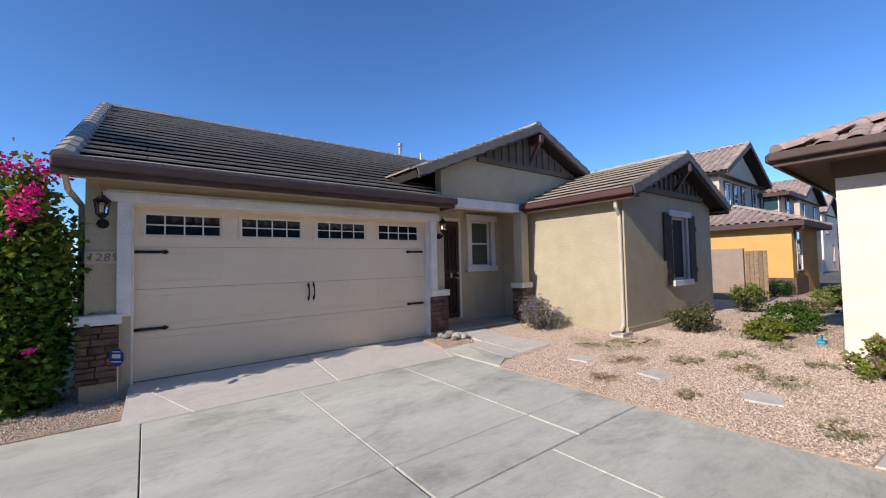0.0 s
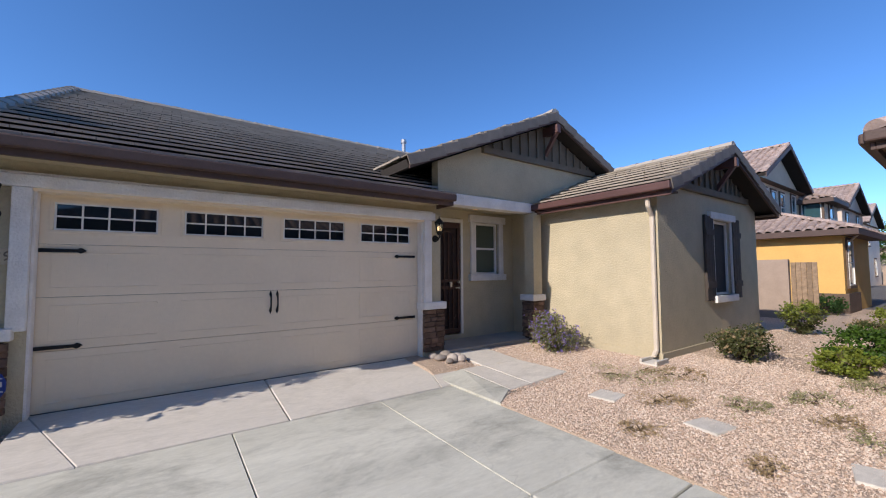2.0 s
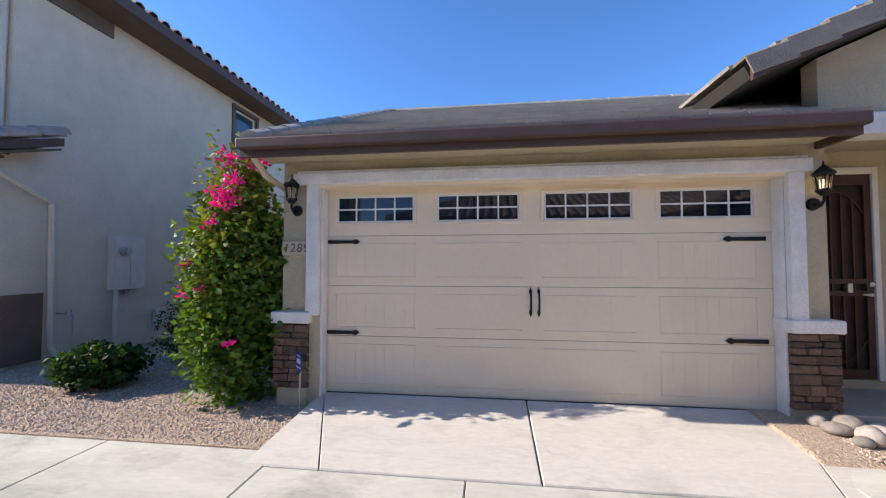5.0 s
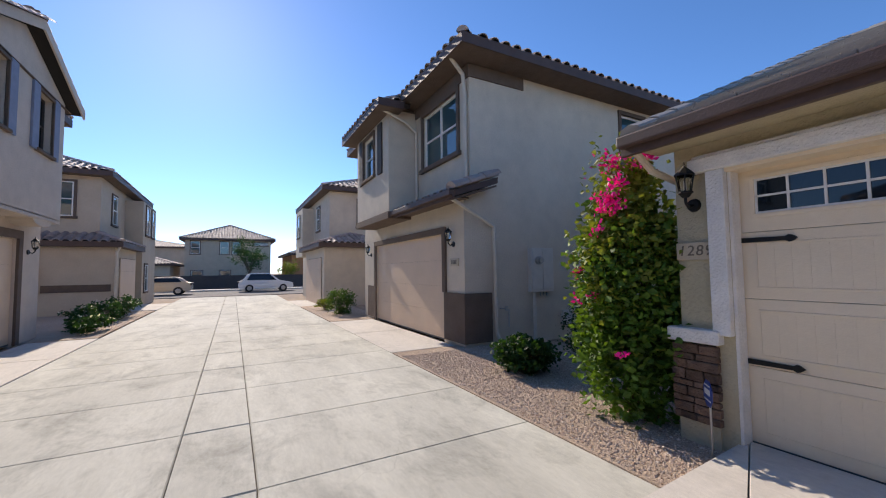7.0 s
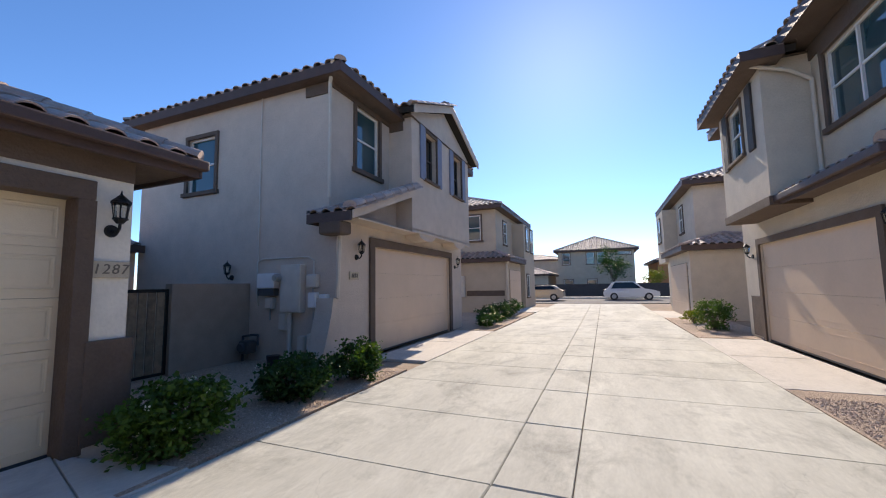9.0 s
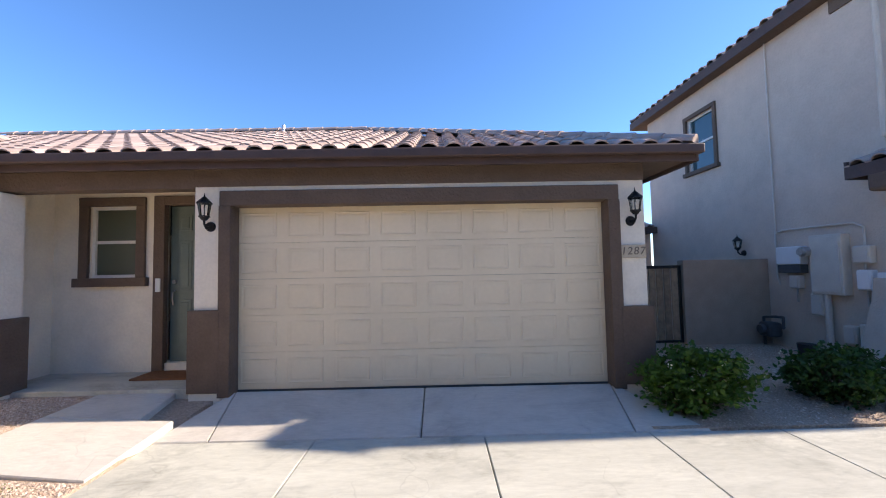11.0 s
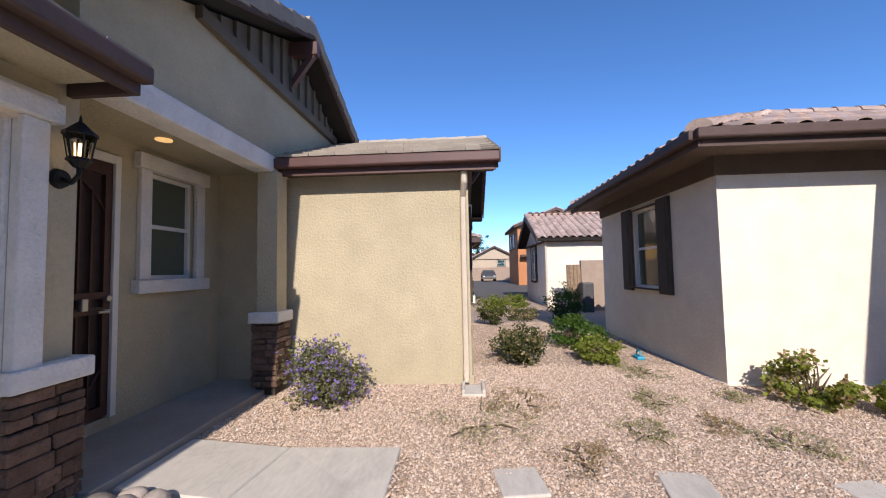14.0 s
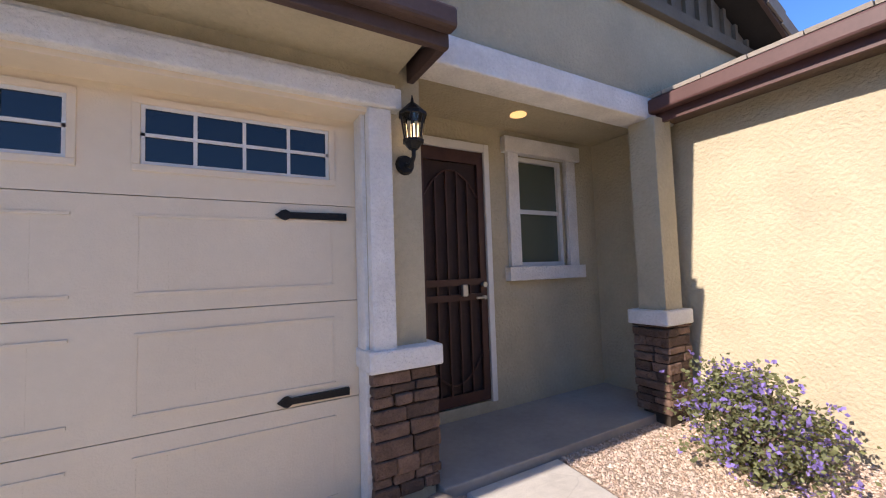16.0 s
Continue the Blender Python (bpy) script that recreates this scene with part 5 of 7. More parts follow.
Y0, Z0 = -0.85, 2.98
L = 7.47 + 1.28
roof_plane(rb, (12.7, Y0, Z0), (-1, 0, 0), [(0, 1.0), (5.23, 0), (13.98, 0), (9.03, 4.95), (0, 4.95)], SB, "barrel", near=280)
roof_plane(rb, (-1.28, Y0, Z0), (0, -1, 0), [(0, 0), (9.9, 0), (4.95, 4.95)], SB, "barrel")
roof_plane(rb, (-1.28, -10.75, Z0), (1, 0, 0), [(0, 0), (13.98, 0), (13.98, 4.95), (4.95, 4.95)], SB, "barrel")
rbw = part("wing_roof", boxes((8.1, 12.1, -2.2, 1.1, 2.93, 2.96)), "under", B)
roof_plane(rbw, (7.47, 1.7, Z0), (0, -1, 0), [(0, 0), (2.55, 0), (7.6, 5.0), (7.6, 2.6), (2.6, 2.6)], SB, "barrel", near=50)
roof_plane(rbw, (12.67, 1.7, Z0), (-1, 0, 0), [(0, 0), (5.2, 0), (2.6, 2.6)], SB, "barrel", near=50)
roof_plane(rbw, (12.67, -7.0, Z0), (0, 1, 0), [(0, 0), (8.7, 0), (6.1, 2.6), (0, 2.6)], SB, "barrel")
caps(rbw, (7.47, 1.7, Z0 + 0.05), (10.07, -0.9, Z0 + 0.05 + 2.6 * SB), "barrel", 0.11)
caps(rbw, (12.67, 1.7, Z0 + 0.05), (10.07, -0.9, Z0 + 0.05 + 2.6 * SB), "barrel", 0.11)
caps(rbw, (10.07, -0.9, Z0 + 0.06 + 2.6 * SB), (10.07, -4, Z0 + 0.06 + 2.6 * SB), "barrel", 0.11)
caps(rb, (-1.28, Y0, Z0 + 0.05), (3.67, -5.8, Z0 + 0.06 + 4.95 * SB), "barrel", 0.11)
caps(rb, (3.67, -5.8, Z0 + 0.07 + 4.95 * SB), (12.7, -5.8, Z0 + 0.07 + 4.95 * SB), "barrel", 0.11)
part("fascia", boxes((-1.28, 7.5, Y0 - 0.04, Y0, 2.81, 2.98), (-1.32, -1.28, -10.7, Y0, 2.81, 2.98), (7.43, 7.47, Y0, 1.7, 2.81, 2.98), (7.43, 12.7, 1.7, 1.74, 2.81, 2.98), bev=0.006), "brown", B)
part("gutter", boxes((-1.34, 7.4, Y0, Y0 + 0.1, 2.89, 3.01), (7.34, 7.44, Y0 + 0.1, 1.78, 2.89, 3.01), (7.44, 12.7, 1.74, 1.83, 2.89, 3.01), bev=0.02), "brown", B)
part("soffit", boxes((-1.27, 7.6, -1.1, Y0 - 0.04, 2.86, 2.88), (-1.27, -0.74, -10, -1.1, 2.86, 2.88), (7.48, 8.04, -1.05, 1.69, 2.86, 2.88), (8.04, 12.6, 1.19, 1.69, 2.86, 2.88)), "brown_trim", B)
part("frieze", boxes((8.0, 8.04, -1.0, 1.23, 2.62, 2.86), (8.04, 12.2, 1.19, 1.23, 2.62, 2.86)), "brown_trim", B)
part("vent_pipe", cyl(bmesh.new(), (5.6, -5.4, 4.7), (5.6, -5.4, 5.08), 0.04, 0.04, 10), "steel", B)
lantern(4.80, -1.1, 2.32, "N", False)
lantern(-0.56, -1.1, 2.30, "N", False)
plaque(-0.56, -1.1, 1.72, "N", "1287")
dm = tagged(part("door_mat", boxes((5.3, 6.15, -2.0, -1.55, 0.10, 0.125), bev=0.006), "mat_coir"), "brown coir doormat before the green door", "mat")


# ---- two-storey neighbours ----
def hip_roof(house, x0, x1, y0, y1, z, slope, near=0):
    """A hipped barrel-tile roof over a rectangle of eaves, with fascia and gutter."""
    r = part("roof", boxes((x0 + 0.3, x1 - 0.3, y0 + 0.3, y1 - 0.3, z - 0.16, z - 0.12)), "brown_trim", house)
    w, d = x1 - x0, y1 - y0
    k = min(w, d) / 2
    if w >= d:
        roof_plane(r, (x0, y0, z), (1, 0, 0), [(0, 0), (w, 0), (w - k, k), (k, k)], slope, "barrel", near)
        roof_plane(r, (x1, y1, z), (-1, 0, 0), [(0, 0), (w, 0), (w - k, k), (k, k)], slope, "barrel", near)
        roof_plane(r, (x1, y0, z), (0, 1, 0), [(0, 0), (d, 0), (k, k)], slope, "barrel", near)
        roof_plane(r, (x0, y1, z), (0, -1, 0), [(0, 0), (d, 0), (k, k)], slope, "barrel", near)
        ends = ((x0 + k, y0 + k), (x1 - k, y0 + k))
    else:
        roof_plane(r, (x0, y0, z), (1, 0, 0), [(0, 0), (w, 0), (k, k)], slope, "barrel", near)
        roof_plane(r, (x1, y1, z), (-1, 0, 0), [(0, 0), (w, 0), (k, k)], slope, "barrel", near)
        roof_plane(r, (x1, y0, z), (0, 1, 0), [(0, 0), (d, 0), (d - k, k), (k, k)], slope, "barrel", near)
        roof_plane(r, (x0, y1, z), (0, -1, 0), [(0, 0), (d, 0), (d - k, k), (k, k)], slope, "barrel", near)
        ends = ((x0 + k, y0 + k), (x0 + k, y1 - k))
    zt = z + k * slope + 0.05
    (ax, ay), (bx, by) = ends
    for cx, cy in ((x0, y0), (x1, y0), (x0, y1), (x1, y1)):
        t = min(ends, key=lambda e: (e[0] - cx) ** 2 + (e[1] - cy) ** 2)
        caps(r, (cx, cy, z + 0.05), (t[0], t[1], zt), "barrel", 0.1)
    caps(r, (ax, ay, zt), (bx, by, zt), "barrel", 0.1) if (ax - bx) ** 2 + (ay - by) ** 2 > 0.2 else None
    part("fascia", boxes((x0 - 0.04, x1 + 0.04, y0 - 0.04, y0, z - 0.2, z + 0.02), (x0 - 0.04, x1 + 0.04, y1, y1 + 0.04, z - 0.2, z + 0.02), (x0 - 0.04, x0, y0, y1, z - 0.2, z + 0.02), (x1, x1 + 0.04, y0, y1, z - 0.2, z + 0.02)), "brown", house)
    part("soffit", boxes((x0, x1, y0, y1, z - 0.2, z - 0.17)), "brown_trim", house)
    return r


def gable_roof(house, x0, x1, y0, y1, z, slope, along="y", board=0.2, board_m="brown"):
    """A gabled barrel-tile roof; along is the way its ridge runs."""
    r = part("roof", boxes((x0 + 0.2, x1 - 0.2, y0 + 0.2, y1 - 0.2, z - 0.14, z - 0.12)), "brown_trim", house)
    if along == "y":
        k, ln, m = (x1 - x0) / 2, y1 - y0, (x0 + x1) / 2
        roof_plane(r, (x0, y1, z), (0, -1, 0), [(0, 0), (ln, 0), (ln, k), (0, k)], slope, "barrel")
        roof_plane(r, (x1, y0, z), (0, 1, 0), [(0, 0), (ln, 0), (ln, k), (0, k)], slope, "barrel")
        caps(r, (m, y0, z + k * slope + 0.05), (m, y1, z + k * slope + 0.05), "barrel", 0.1)
        for y, s in ((y0, -0.04), (y1, 0.04)):
            for xa in (x0, x1):
                part("rake_board", prism(bmesh.new(), [(xa, y, z + 0.03), (m, y, z + k * slope + 0.03), (m, y, z + k * slope - board), (xa, y, z - board)], (0, s, 0)), board_m, house)
                caps(r, (xa, y - s * 2, z + 0.06), (m, y - s * 2, z + k * slope + 0.06), "barrel", 0.09)
    else:
        k, ln, m = (y1 - y0) / 2, x1 - x0, (y0 + y1) / 2
        roof_plane(r, (x0, y0, z), (1, 0, 0), [(0, 0), (ln, 0), (ln, k), (0, k)], slope, "barrel")
        roof_plane(r, (x1, y1, z), (-1, 0, 0), [(0, 0), (ln, 0), (ln, k), (0, k)], slope, "barrel")
        caps(r, (x0, m, z + k * slope + 0.05), (x1, m, z + k * slope + 0.05), "barrel", 0.1)
        for x, s in ((x0, -0.04), (x1, 0.04)):
            for ya in (y0, y1):
                part("rake_board", prism(bmesh.new(), [(x, ya, z + 0.03), (x, m, z + k * slope + 0.03), (x, m, z + k * slope - board), (x, ya, z - board)], (s, 0, 0)), board_m, house)
                caps(r, (x - s * 2, ya, z + 0.06), (x - s * 2, m, z + k * slope + 0.06), "barrel", 0.09)
    return r


# north-west neighbour
N = thing("house", "greige two-storey stucco house with barrel tile roof and brown wainscot", "house")
part("wall", wall("x", -12.3, -5.19, 7.41, 7.598, -0.15, 3.2, [(-11.02, -6.14, -0.15, 2.44)]), "stucco_n", N)
part("wall", wall("x", -13.0, -5.39, 7.6, 7.8, 3.2, 6.4, [(-7.55, -5.72, 4.35, 5.8)]), "stucco_n", N)
part("wall", wall("y", 7.6, 16.0, -5.39, -5.19, -0.15, 6.4, [(12.75, 13.75, 4.6, 6.0)]), "stucco_n", N)
part("wall", boxes((-13.0, -12.8, 7.6, 16, -0.15, 6.4), (-12.8, -5.39, 15.8, 16, -0.15, 6.4)), "stucco_n", N)
part("wall", wall("x", -11.1, -8.05, 6.75, 6.95, 3.2, 6.15, [(-10.3, -9.3, 4.5, 5.8)]), "stucco_n", N)
part("wall", boxes((-8.25, -8.05, 6.95, 7.6, 3.2, 6.15), (-11.1, -10.9, 6.95, 7.6, 3.2, 6.15)), "stucco_n", N)
part("band", boxes((-11.14, -8.01, 6.71, 7.41, 3.02, 3.22), bev=0.01), "brown_trim", N)
part("wainscot", boxes((-6.08, -5.15, 7.37, 7.41, -0.02, 1.06), (-5.19, -5.15, 7.41, 8.1, -0.02, 1.06), (-11.9, -11.1, 7.37, 7.41, -0.02, 1.06)), "brown_trim", N)
tr = part("garage_trim", boxes((-11.2, -5.98, 7.36, 7.41, 2.44, 2.6), (-11.2, -11.02, 7.36, 7.41, -0.1, 2.44), (-6.14, -5.98, 7.355, 7.41, 1.06, 2.44), bev=0.006), "brown_trim", N)
garage_plain(N, pose(-11.02, 7.46, -0.05), 4.88, 2.49, 8, 4, "garage_n")
window(N, pose(-7.55, 7.6, 4.35), 1.83, 1.45, "brown_trim", pane="tealglass", halves=2, tw=0.11)
window(N, pose(-10.3, 6.75, 4.5), 1.0, 1.3, "brown_trim", pane="tealglass", tw=0.08)
window(N, face_at(-5.19, 12.75, 4.6, "E"), 1.0, 1.4, "brown_trim", pane="tealglass", tw=0.11)
for x in (-10.72, -8.88):
    part("shutter", boxes((x, x + 0.34, 6.70, 6.75, 4.4, 5.9), bev=0.005), "shutter", N)
part("frieze", boxes((-8.05, -5.155, 7.565, 7.6, 5.92, 6.215), (-5.19, -5.155, 7.6, 9.15, 5.92, 6.215)), "brown_trim", N)
hip_roof(N, -13.5, -4.55, 7.05, 16.5, 6.42, 0.40, 40)
rbo = part("bay_roof", boxes((-11.2, -8.0, 6.8, 7.6, 6.1, 6.13)), "brown_trim", N)
roof_plane(rbo, (-11.5, 6.35, 6.17), (1, 0, 0), [(0, 0), (3.85, 0), (3.3, 0.9), (3.3, 2.5), (0.6, 2.5), (0.6, 0.9)], 0.4, "barrel")
roof_plane(rbo, (-7.65, 6.35, 6.17), (0, 1, 0), [(0, 0), (0.9, 0), (0.9, 0.5)], 0.4, "barrel")
part("fascia", boxes((-11.54, -7.61, 6.31, 6.35, 5.98, 6.19), (-7.65, -7.61, 6.35, 7.05, 5.98, 6.19)), "brown", N)
part("soffit", boxes((-11.5, -7.65, 6.35, 7.05, 5.98, 6.0)), "brown_trim", N)
aw = part("awning_roof", boxes((-8.0, -5.0, 7.0, 7.42, 3.1, 3.14)), "brown_trim", N)
roof_plane(aw, (-8.05, 6.9, 3.18), (1, 0, 0), [(0, 0), (3.3, 0), (3.3, 1.05), (2.87, 1.05), (2.87, 0.7), (0, 0.7)], 0.36, "barrel", near=30)
part("fascia", boxes((-8.05, -4.71, 6.86, 6.9, 3.02, 3.2)), "brown", N)
part("rake_board", prism(bmesh.new(), [(-4.75, 6.9, 3.07), (-4.75, 7.98, 3.43), (-4.75, 7.98, 3.56), (-4.75, 6.9, 3.2)], (0.05, 0, 0)), "brown", N)
part("soffit", prism(bmesh.new(), [(-5.18, 6.9, 3.0), (-5.18, 7.98, 3.36), (-5.18, 7.98, 3.4), (-5.18, 6.9, 3.04)], (0.43, 0, 0)), "brown_trim", N)
part("gutter", boxes((-8.05, -4.7, 6.77, 6.862, 3.08, 3.21), bev=0.02), "brown", N)
caps(aw, (-4.77, 6.86, 3.22), (-4.77, 7.98, 3.62), "barrel", 0.15, 0.38)
spout(N, [(-5.2, 7.1, 6.28), (-5.3, 7.5, 6.0), (-5.3, 7.55, 5.6), (-5.3, 7.55, 3.5)], 0.045)
spout(N, [(-8.0, 6.5, 6.05), (-7.9, 7.2, 5.75), (-7.92, 7.54, 5.5), (-7.92, 7.54, 3.5)], 0.04)
spout(N, [(-4.95, 6.95, 3.06), (-4.95, 7.3, 2.9), (-5.12, 8.15, 2.55), (-5.12, 8.2, 0.15), (-5.0, 8.2, 0.0)], 0.045)
lantern(-5.65, 7.41, 2.35, "S", False)
lantern(-11.6, 7.41, 2.35, "S", False)
plaque(-5.6, 7.41, 1.75, "S", "")

# south-west neighbour
S = thing("house", "pinkish beige two-storey stucco house with gabled bay and blue shutters", "house")
part("wall", wall("x", -12.4, -4.8, -1.8, -1.6, -0.15, 3.2, [(-11.1, -6.2, -0.15, 2.46)]), "stucco_s", S)
part("wall", wall("x", -12.8, -4.8, -2.0, -1.8, 3.2, 6.1, [(-6.75, -5.75, 4.3, 5.85)]), "stucco_s", S)
part("wall", wall("y", -8.2, -2.0, -5.0, -4.8, -0.15, 6.1, [(-6.3, -5.3, 3.95, 5.35)]), "stucco_s", S)
part("wall", boxes((-5.0, -4.8, -2.0, -1.8, -0.15, 3.2), (-12.8, -12.6, -8.2, -2, -0.15, 6.0), (-12.6, -5, -8.2, -8.0, -0.15, 6.0)), "stucco_s", S)
part("wall", wall("x", -12.0, -7.3, -1.3, -1.1, 3.0, 6.2, [(-8.95, -8.15, 4.55, 5.95), (-11.2, -10.4, 4.55, 5.95)]), "stucco_s", S)
part("wall", prism(bmesh.new(), [(-12.0, -1.1, 6.2), (-7.3, -1.1, 6.2), (-9.65, -1.1, 7.1)], (0, -0.2, 0)), "stucco_s", S)
part("wall", boxes((-7.5, -7.3, -1.8, -1.3, 3.0, 6.2), (-12.0, -11.8, -1.8, -1.3, 3.0, 6.2), (-12.0, -7.3, -1.6, -1.1, 2.92, 3.02)), "stucco_s", S)
for x in (-8.3, -11.0):
    arc = [(x + 0.55 * math.cos(math.pi * k / 12), -1.12, 2.93 - 0.17 * math.sin(math.pi * k / 12)) for k in range(13)]
    part("corbel", prism(bmesh.new(), arc, (0, -0.46, 0)), "stucco_s", S)
part("frieze", boxes((-7.3, -4.76, -1.8, -1.765, 5.88, 6.0), (-4.8, -4.765, -2.45, -1.8, 5.72, 6.0)), "brown_trim", S)
part("frieze", boxes((-7.3, -7.265, -1.765, -1.35, 5.72, 6.0)), "brown_trim", S)
part("lower_wing", boxes((-4.79, -2.3, -10.4, -8.3, -0.15, 2.55)), "stucco_s", S)
part("wing_door", boxes((-4.55, -3.5, -8.32, -8.26, -0.05, 2.15), bev=0.01), "under", S)
lw = part("wing_roof", boxes((-4.7, -2.2, -10.4, -8.1, 2.5, 2.54)), "brown_trim", S)
roof_plane(lw, (-2.0, -7.95, 2.68), (-1, 0, 0), [(0, 0), (2.79, 0), (2.79, 2.4), (0, 2.4)], 0.3, "barrel")
part("fascia", boxes((-4.79, -2.0, -7.95, -7.9, 2.5, 2.7)), "brown", S)
bm = bmesh.new()
prism(bm, [(-4.8, -1.56, -0.15), (-4.33, -1.56, -0.15), (-4.36, -1.56, 0.15), (-4.5, -1.56, 0.6), (-4.62, -1.56, 1.0), (-4.66, -1.56, 1.28), (-4.8, -1.56, 1.28)], (0, -0.42, 0))
part("buttress", bm, "stucco_s", S)
tr = part("garage_trim", boxes((-11.3, -6.0, -1.6, -1.54, 2.46, 2.66), (-11.3, -11.1, -1.6, -1.54, -0.1, 2.46), (-6.2, -6.0, -1.6, -1.54, -0.1, 2.46), bev=0.006), "brown_trim", S)
garage_plain(S, face_at(-6.2, -1.66, -0.05, "N"), 4.9, 2.5, 8, 4, "garage_n")
window(S, face_at(-5.75, -1.8, 4.3, "N"), 1.0, 1.55, "brown_trim", pane="tealglass", tw=0.11)
for x in (-8.15, -10.4):
    window(S, face_at(x, -1.1, 4.55, "N"), 0.8, 1.4, "brown_trim", pane="glass", frame_m="shutter", tw=0.07, deep=0.19)
    for d in (0.04, -1.16):
        part("shutter", boxes((x + d, x + d + 0.32, -1.1, -1.05, 4.5, 6.05), bev=0.005), "shutter_blue", S)
window(S, face_at(-4.8, -6.3, 3.95, "E"), 1.0, 1.4, "brown_trim", pane="tealglass", tw=0.1)
hip_roof(S, -13.3, -4.55, -8.7, -1.35, 6.18, 0.40, 40)
gable_roof(S, -12.5, -6.95, -4.0, -0.85, 6.2, 0.40, "y", 0.2, "stucco_s")
aw = part("awning_roof", boxes((-7.2, -4.85, -1.6, -1.1, 2.9, 2.93)), "stucco_s", S)
roof_plane(aw, (-4.45, -2.05, 2.98), (0, 1, 0), [(0, 0), (1.08, 0), (1.08, 2.85), (0, 2.85)], 0.37, "barrel", near=40)
part("gable_wall", prism(bmesh.new(), [(-7.3, -1.58, 2.93), (-4.8, -1.58, 2.93), (-4.8, -1.58, 2.98), (-7.3, -1.58, 3.88)], (0, -0.2, 0)), "stucco_s", S)
part("rake_board", prism(bmesh.new(), [(-4.45, -0.97, 3.0), (-7.3, -0.97, 4.05), (-7.3, -0.97, 3.88), (-4.45, -0.97, 2.83)], (0, 0.03, 0)), "stucco_s", S)
caps(aw, (-4.43, -1.0, 3.06), (-7.3, -1.0, 4.12), "barrel", 0.13)
part("fascia", boxes((-4.45, -4.41, -2.05, -0.97, 2.80, 2.99), (-4.79, -4.45, -2.09, -2.05, 2.80, 3.08)), "brown", S)
part("bracket", boxes((-4.78, -4.4, -1.75, -1.2, 2.55, 2.82), bev=0.05), "brown_trim", S)
spout(S, [(-4.45, -1.2, 2.9), (-4.72, -1.45, 2.6), (-4.74, -1.52, 1.3)], 0.045)
spout(S, [(-4.5, -1.5, 6.25), (-4.72, -1.74, 5.9), (-4.72, -1.74, 3.4)], 0.04)
lantern(-5.5, -1.6, 2.35, "N", False)
lantern(-11.7, -1.6, 2.35, "N", False)
plaque(-5.4, -1.6, 1.75, "N", "")
fw = tagged(part("garden_wall", boxes((-4.8, -3.05, -4.2, -4.0, -0.15, 1.62), bev=0.01), "block"), "stucco garden wall beside the gate", "wall", kind="structure")
gt = thing("gate", "wooden slat gate in a black iron frame", "gate")
part("gate_frame", boxes((-3.05, -3.0, -4.14, -4.08, -0.05, 1.52), (-1.6, -1.55, -4.14, -4.08, -0.05, 1.52), (-3.0, -1.6, -4.14, -4.08, 1.46, 1.52), (-3.0, -1.6, -4.14, -4.08, -0.05, 0.0)), "iron", gt)
for i in range(9):
    part("slat", boxes((-2.99 + i * 0.155, -2.86 + i * 0.155, -4.12, -4.10, 0.0, 1.46)), "wood", gt)
tagged(part("garden_wall", boxes((-1.55, -0.74, -4.2, -4.0, -0.15, 1.62)), "block"), "stucco garden wall beside the gate", "wall", kind="structure")


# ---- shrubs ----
# leaf_bright in the upper crown puts the sunlit foliage into the leaf colour.
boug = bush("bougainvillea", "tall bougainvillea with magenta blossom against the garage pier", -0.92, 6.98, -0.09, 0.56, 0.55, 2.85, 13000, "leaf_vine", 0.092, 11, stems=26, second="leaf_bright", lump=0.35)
rng = np.random.default_rng(77)
for cx, cy, cz, r, n in ((0.16, -0.50, 2.34, 0.11, 150), (0.2, -0.42, 2.56, 0.08, 50), (-0.05, -0.2, 2.84, 0.12, 90), (0.32, -0.15, 2.86, 0.13, 110), (-0.35, -0.42, 1.62, 0.05, 24), (0.05, -0.55, 2.05, 0.05, 24), (-0.3, -0.48, 1.3, 0.04, 16), (0.2, -0.45, 0.75, 0.04, 14), (-0.1, -0.5, 1.35, 0.04, 14), (0.1, 0.1, 2.85, 0.15, 60)):
    leaves("blossom", boug, "magenta", np.array((cx, cy, cz)) + rng.normal(size=(n, 3)) * r * 0.55, 0.055, int(n + cx * 100 + 200), -0.2)
bush("lantana", "sprawling lavender lantana with grey-green leaves by the wing wall", 7.36, 5.95, -0.09, 0.43, 0.46, 0.72, 4600, "leaf_grey", 0.036, 21, "lavender", 380, 0.032, stems=26)
G = "low shrubs in the gravel"
bush("shrub", "low olive shrub with dry reddish twigs in gravel", 9.25, 3.5, 0, 0.55, 0.44, 0.55, 2600, "leaf_olive", 0.05, 31, "twig", 90, 0.05, group=G)
bush("shrub", "dark green spreading shrub in gravel", 10.6, 2.3, 0, 0.75, 0.5, 0.5, 3000, "leaf", 0.055, 32, group=G)
bush("shrub", "yellow-green low shrub in gravel", 9.3, 2.3, 0, 0.5, 0.38, 0.38, 1900, "leaf_bright", 0.05, 33, group=G)
bush("shrub", "scraggly yellow-green shrub with red tips by the cream wall", 7.4, 0.75, -0.09, 0.42, 0.36, 0.5, 1300, "leaf_bright", 0.055, 34, "twig", 60, 0.06, group=G)
bush("shrub", "small bright shrub by the cream wall", 7.0, 0.2, -0.09, 0.26, 0.22, 0.42, 900, "leaf_bright", 0.05, 35, group=G)
bush("shrub", "rounded dark green shrub with brighter green upper leaves", 14.2, 1.6, -0.09, 0.7, 0.5, 0.95, 3200, "leaf_dark", 0.06, 36, second="leaf", group=G)
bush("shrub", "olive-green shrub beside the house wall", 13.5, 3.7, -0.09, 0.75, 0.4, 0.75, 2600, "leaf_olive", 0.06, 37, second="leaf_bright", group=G)
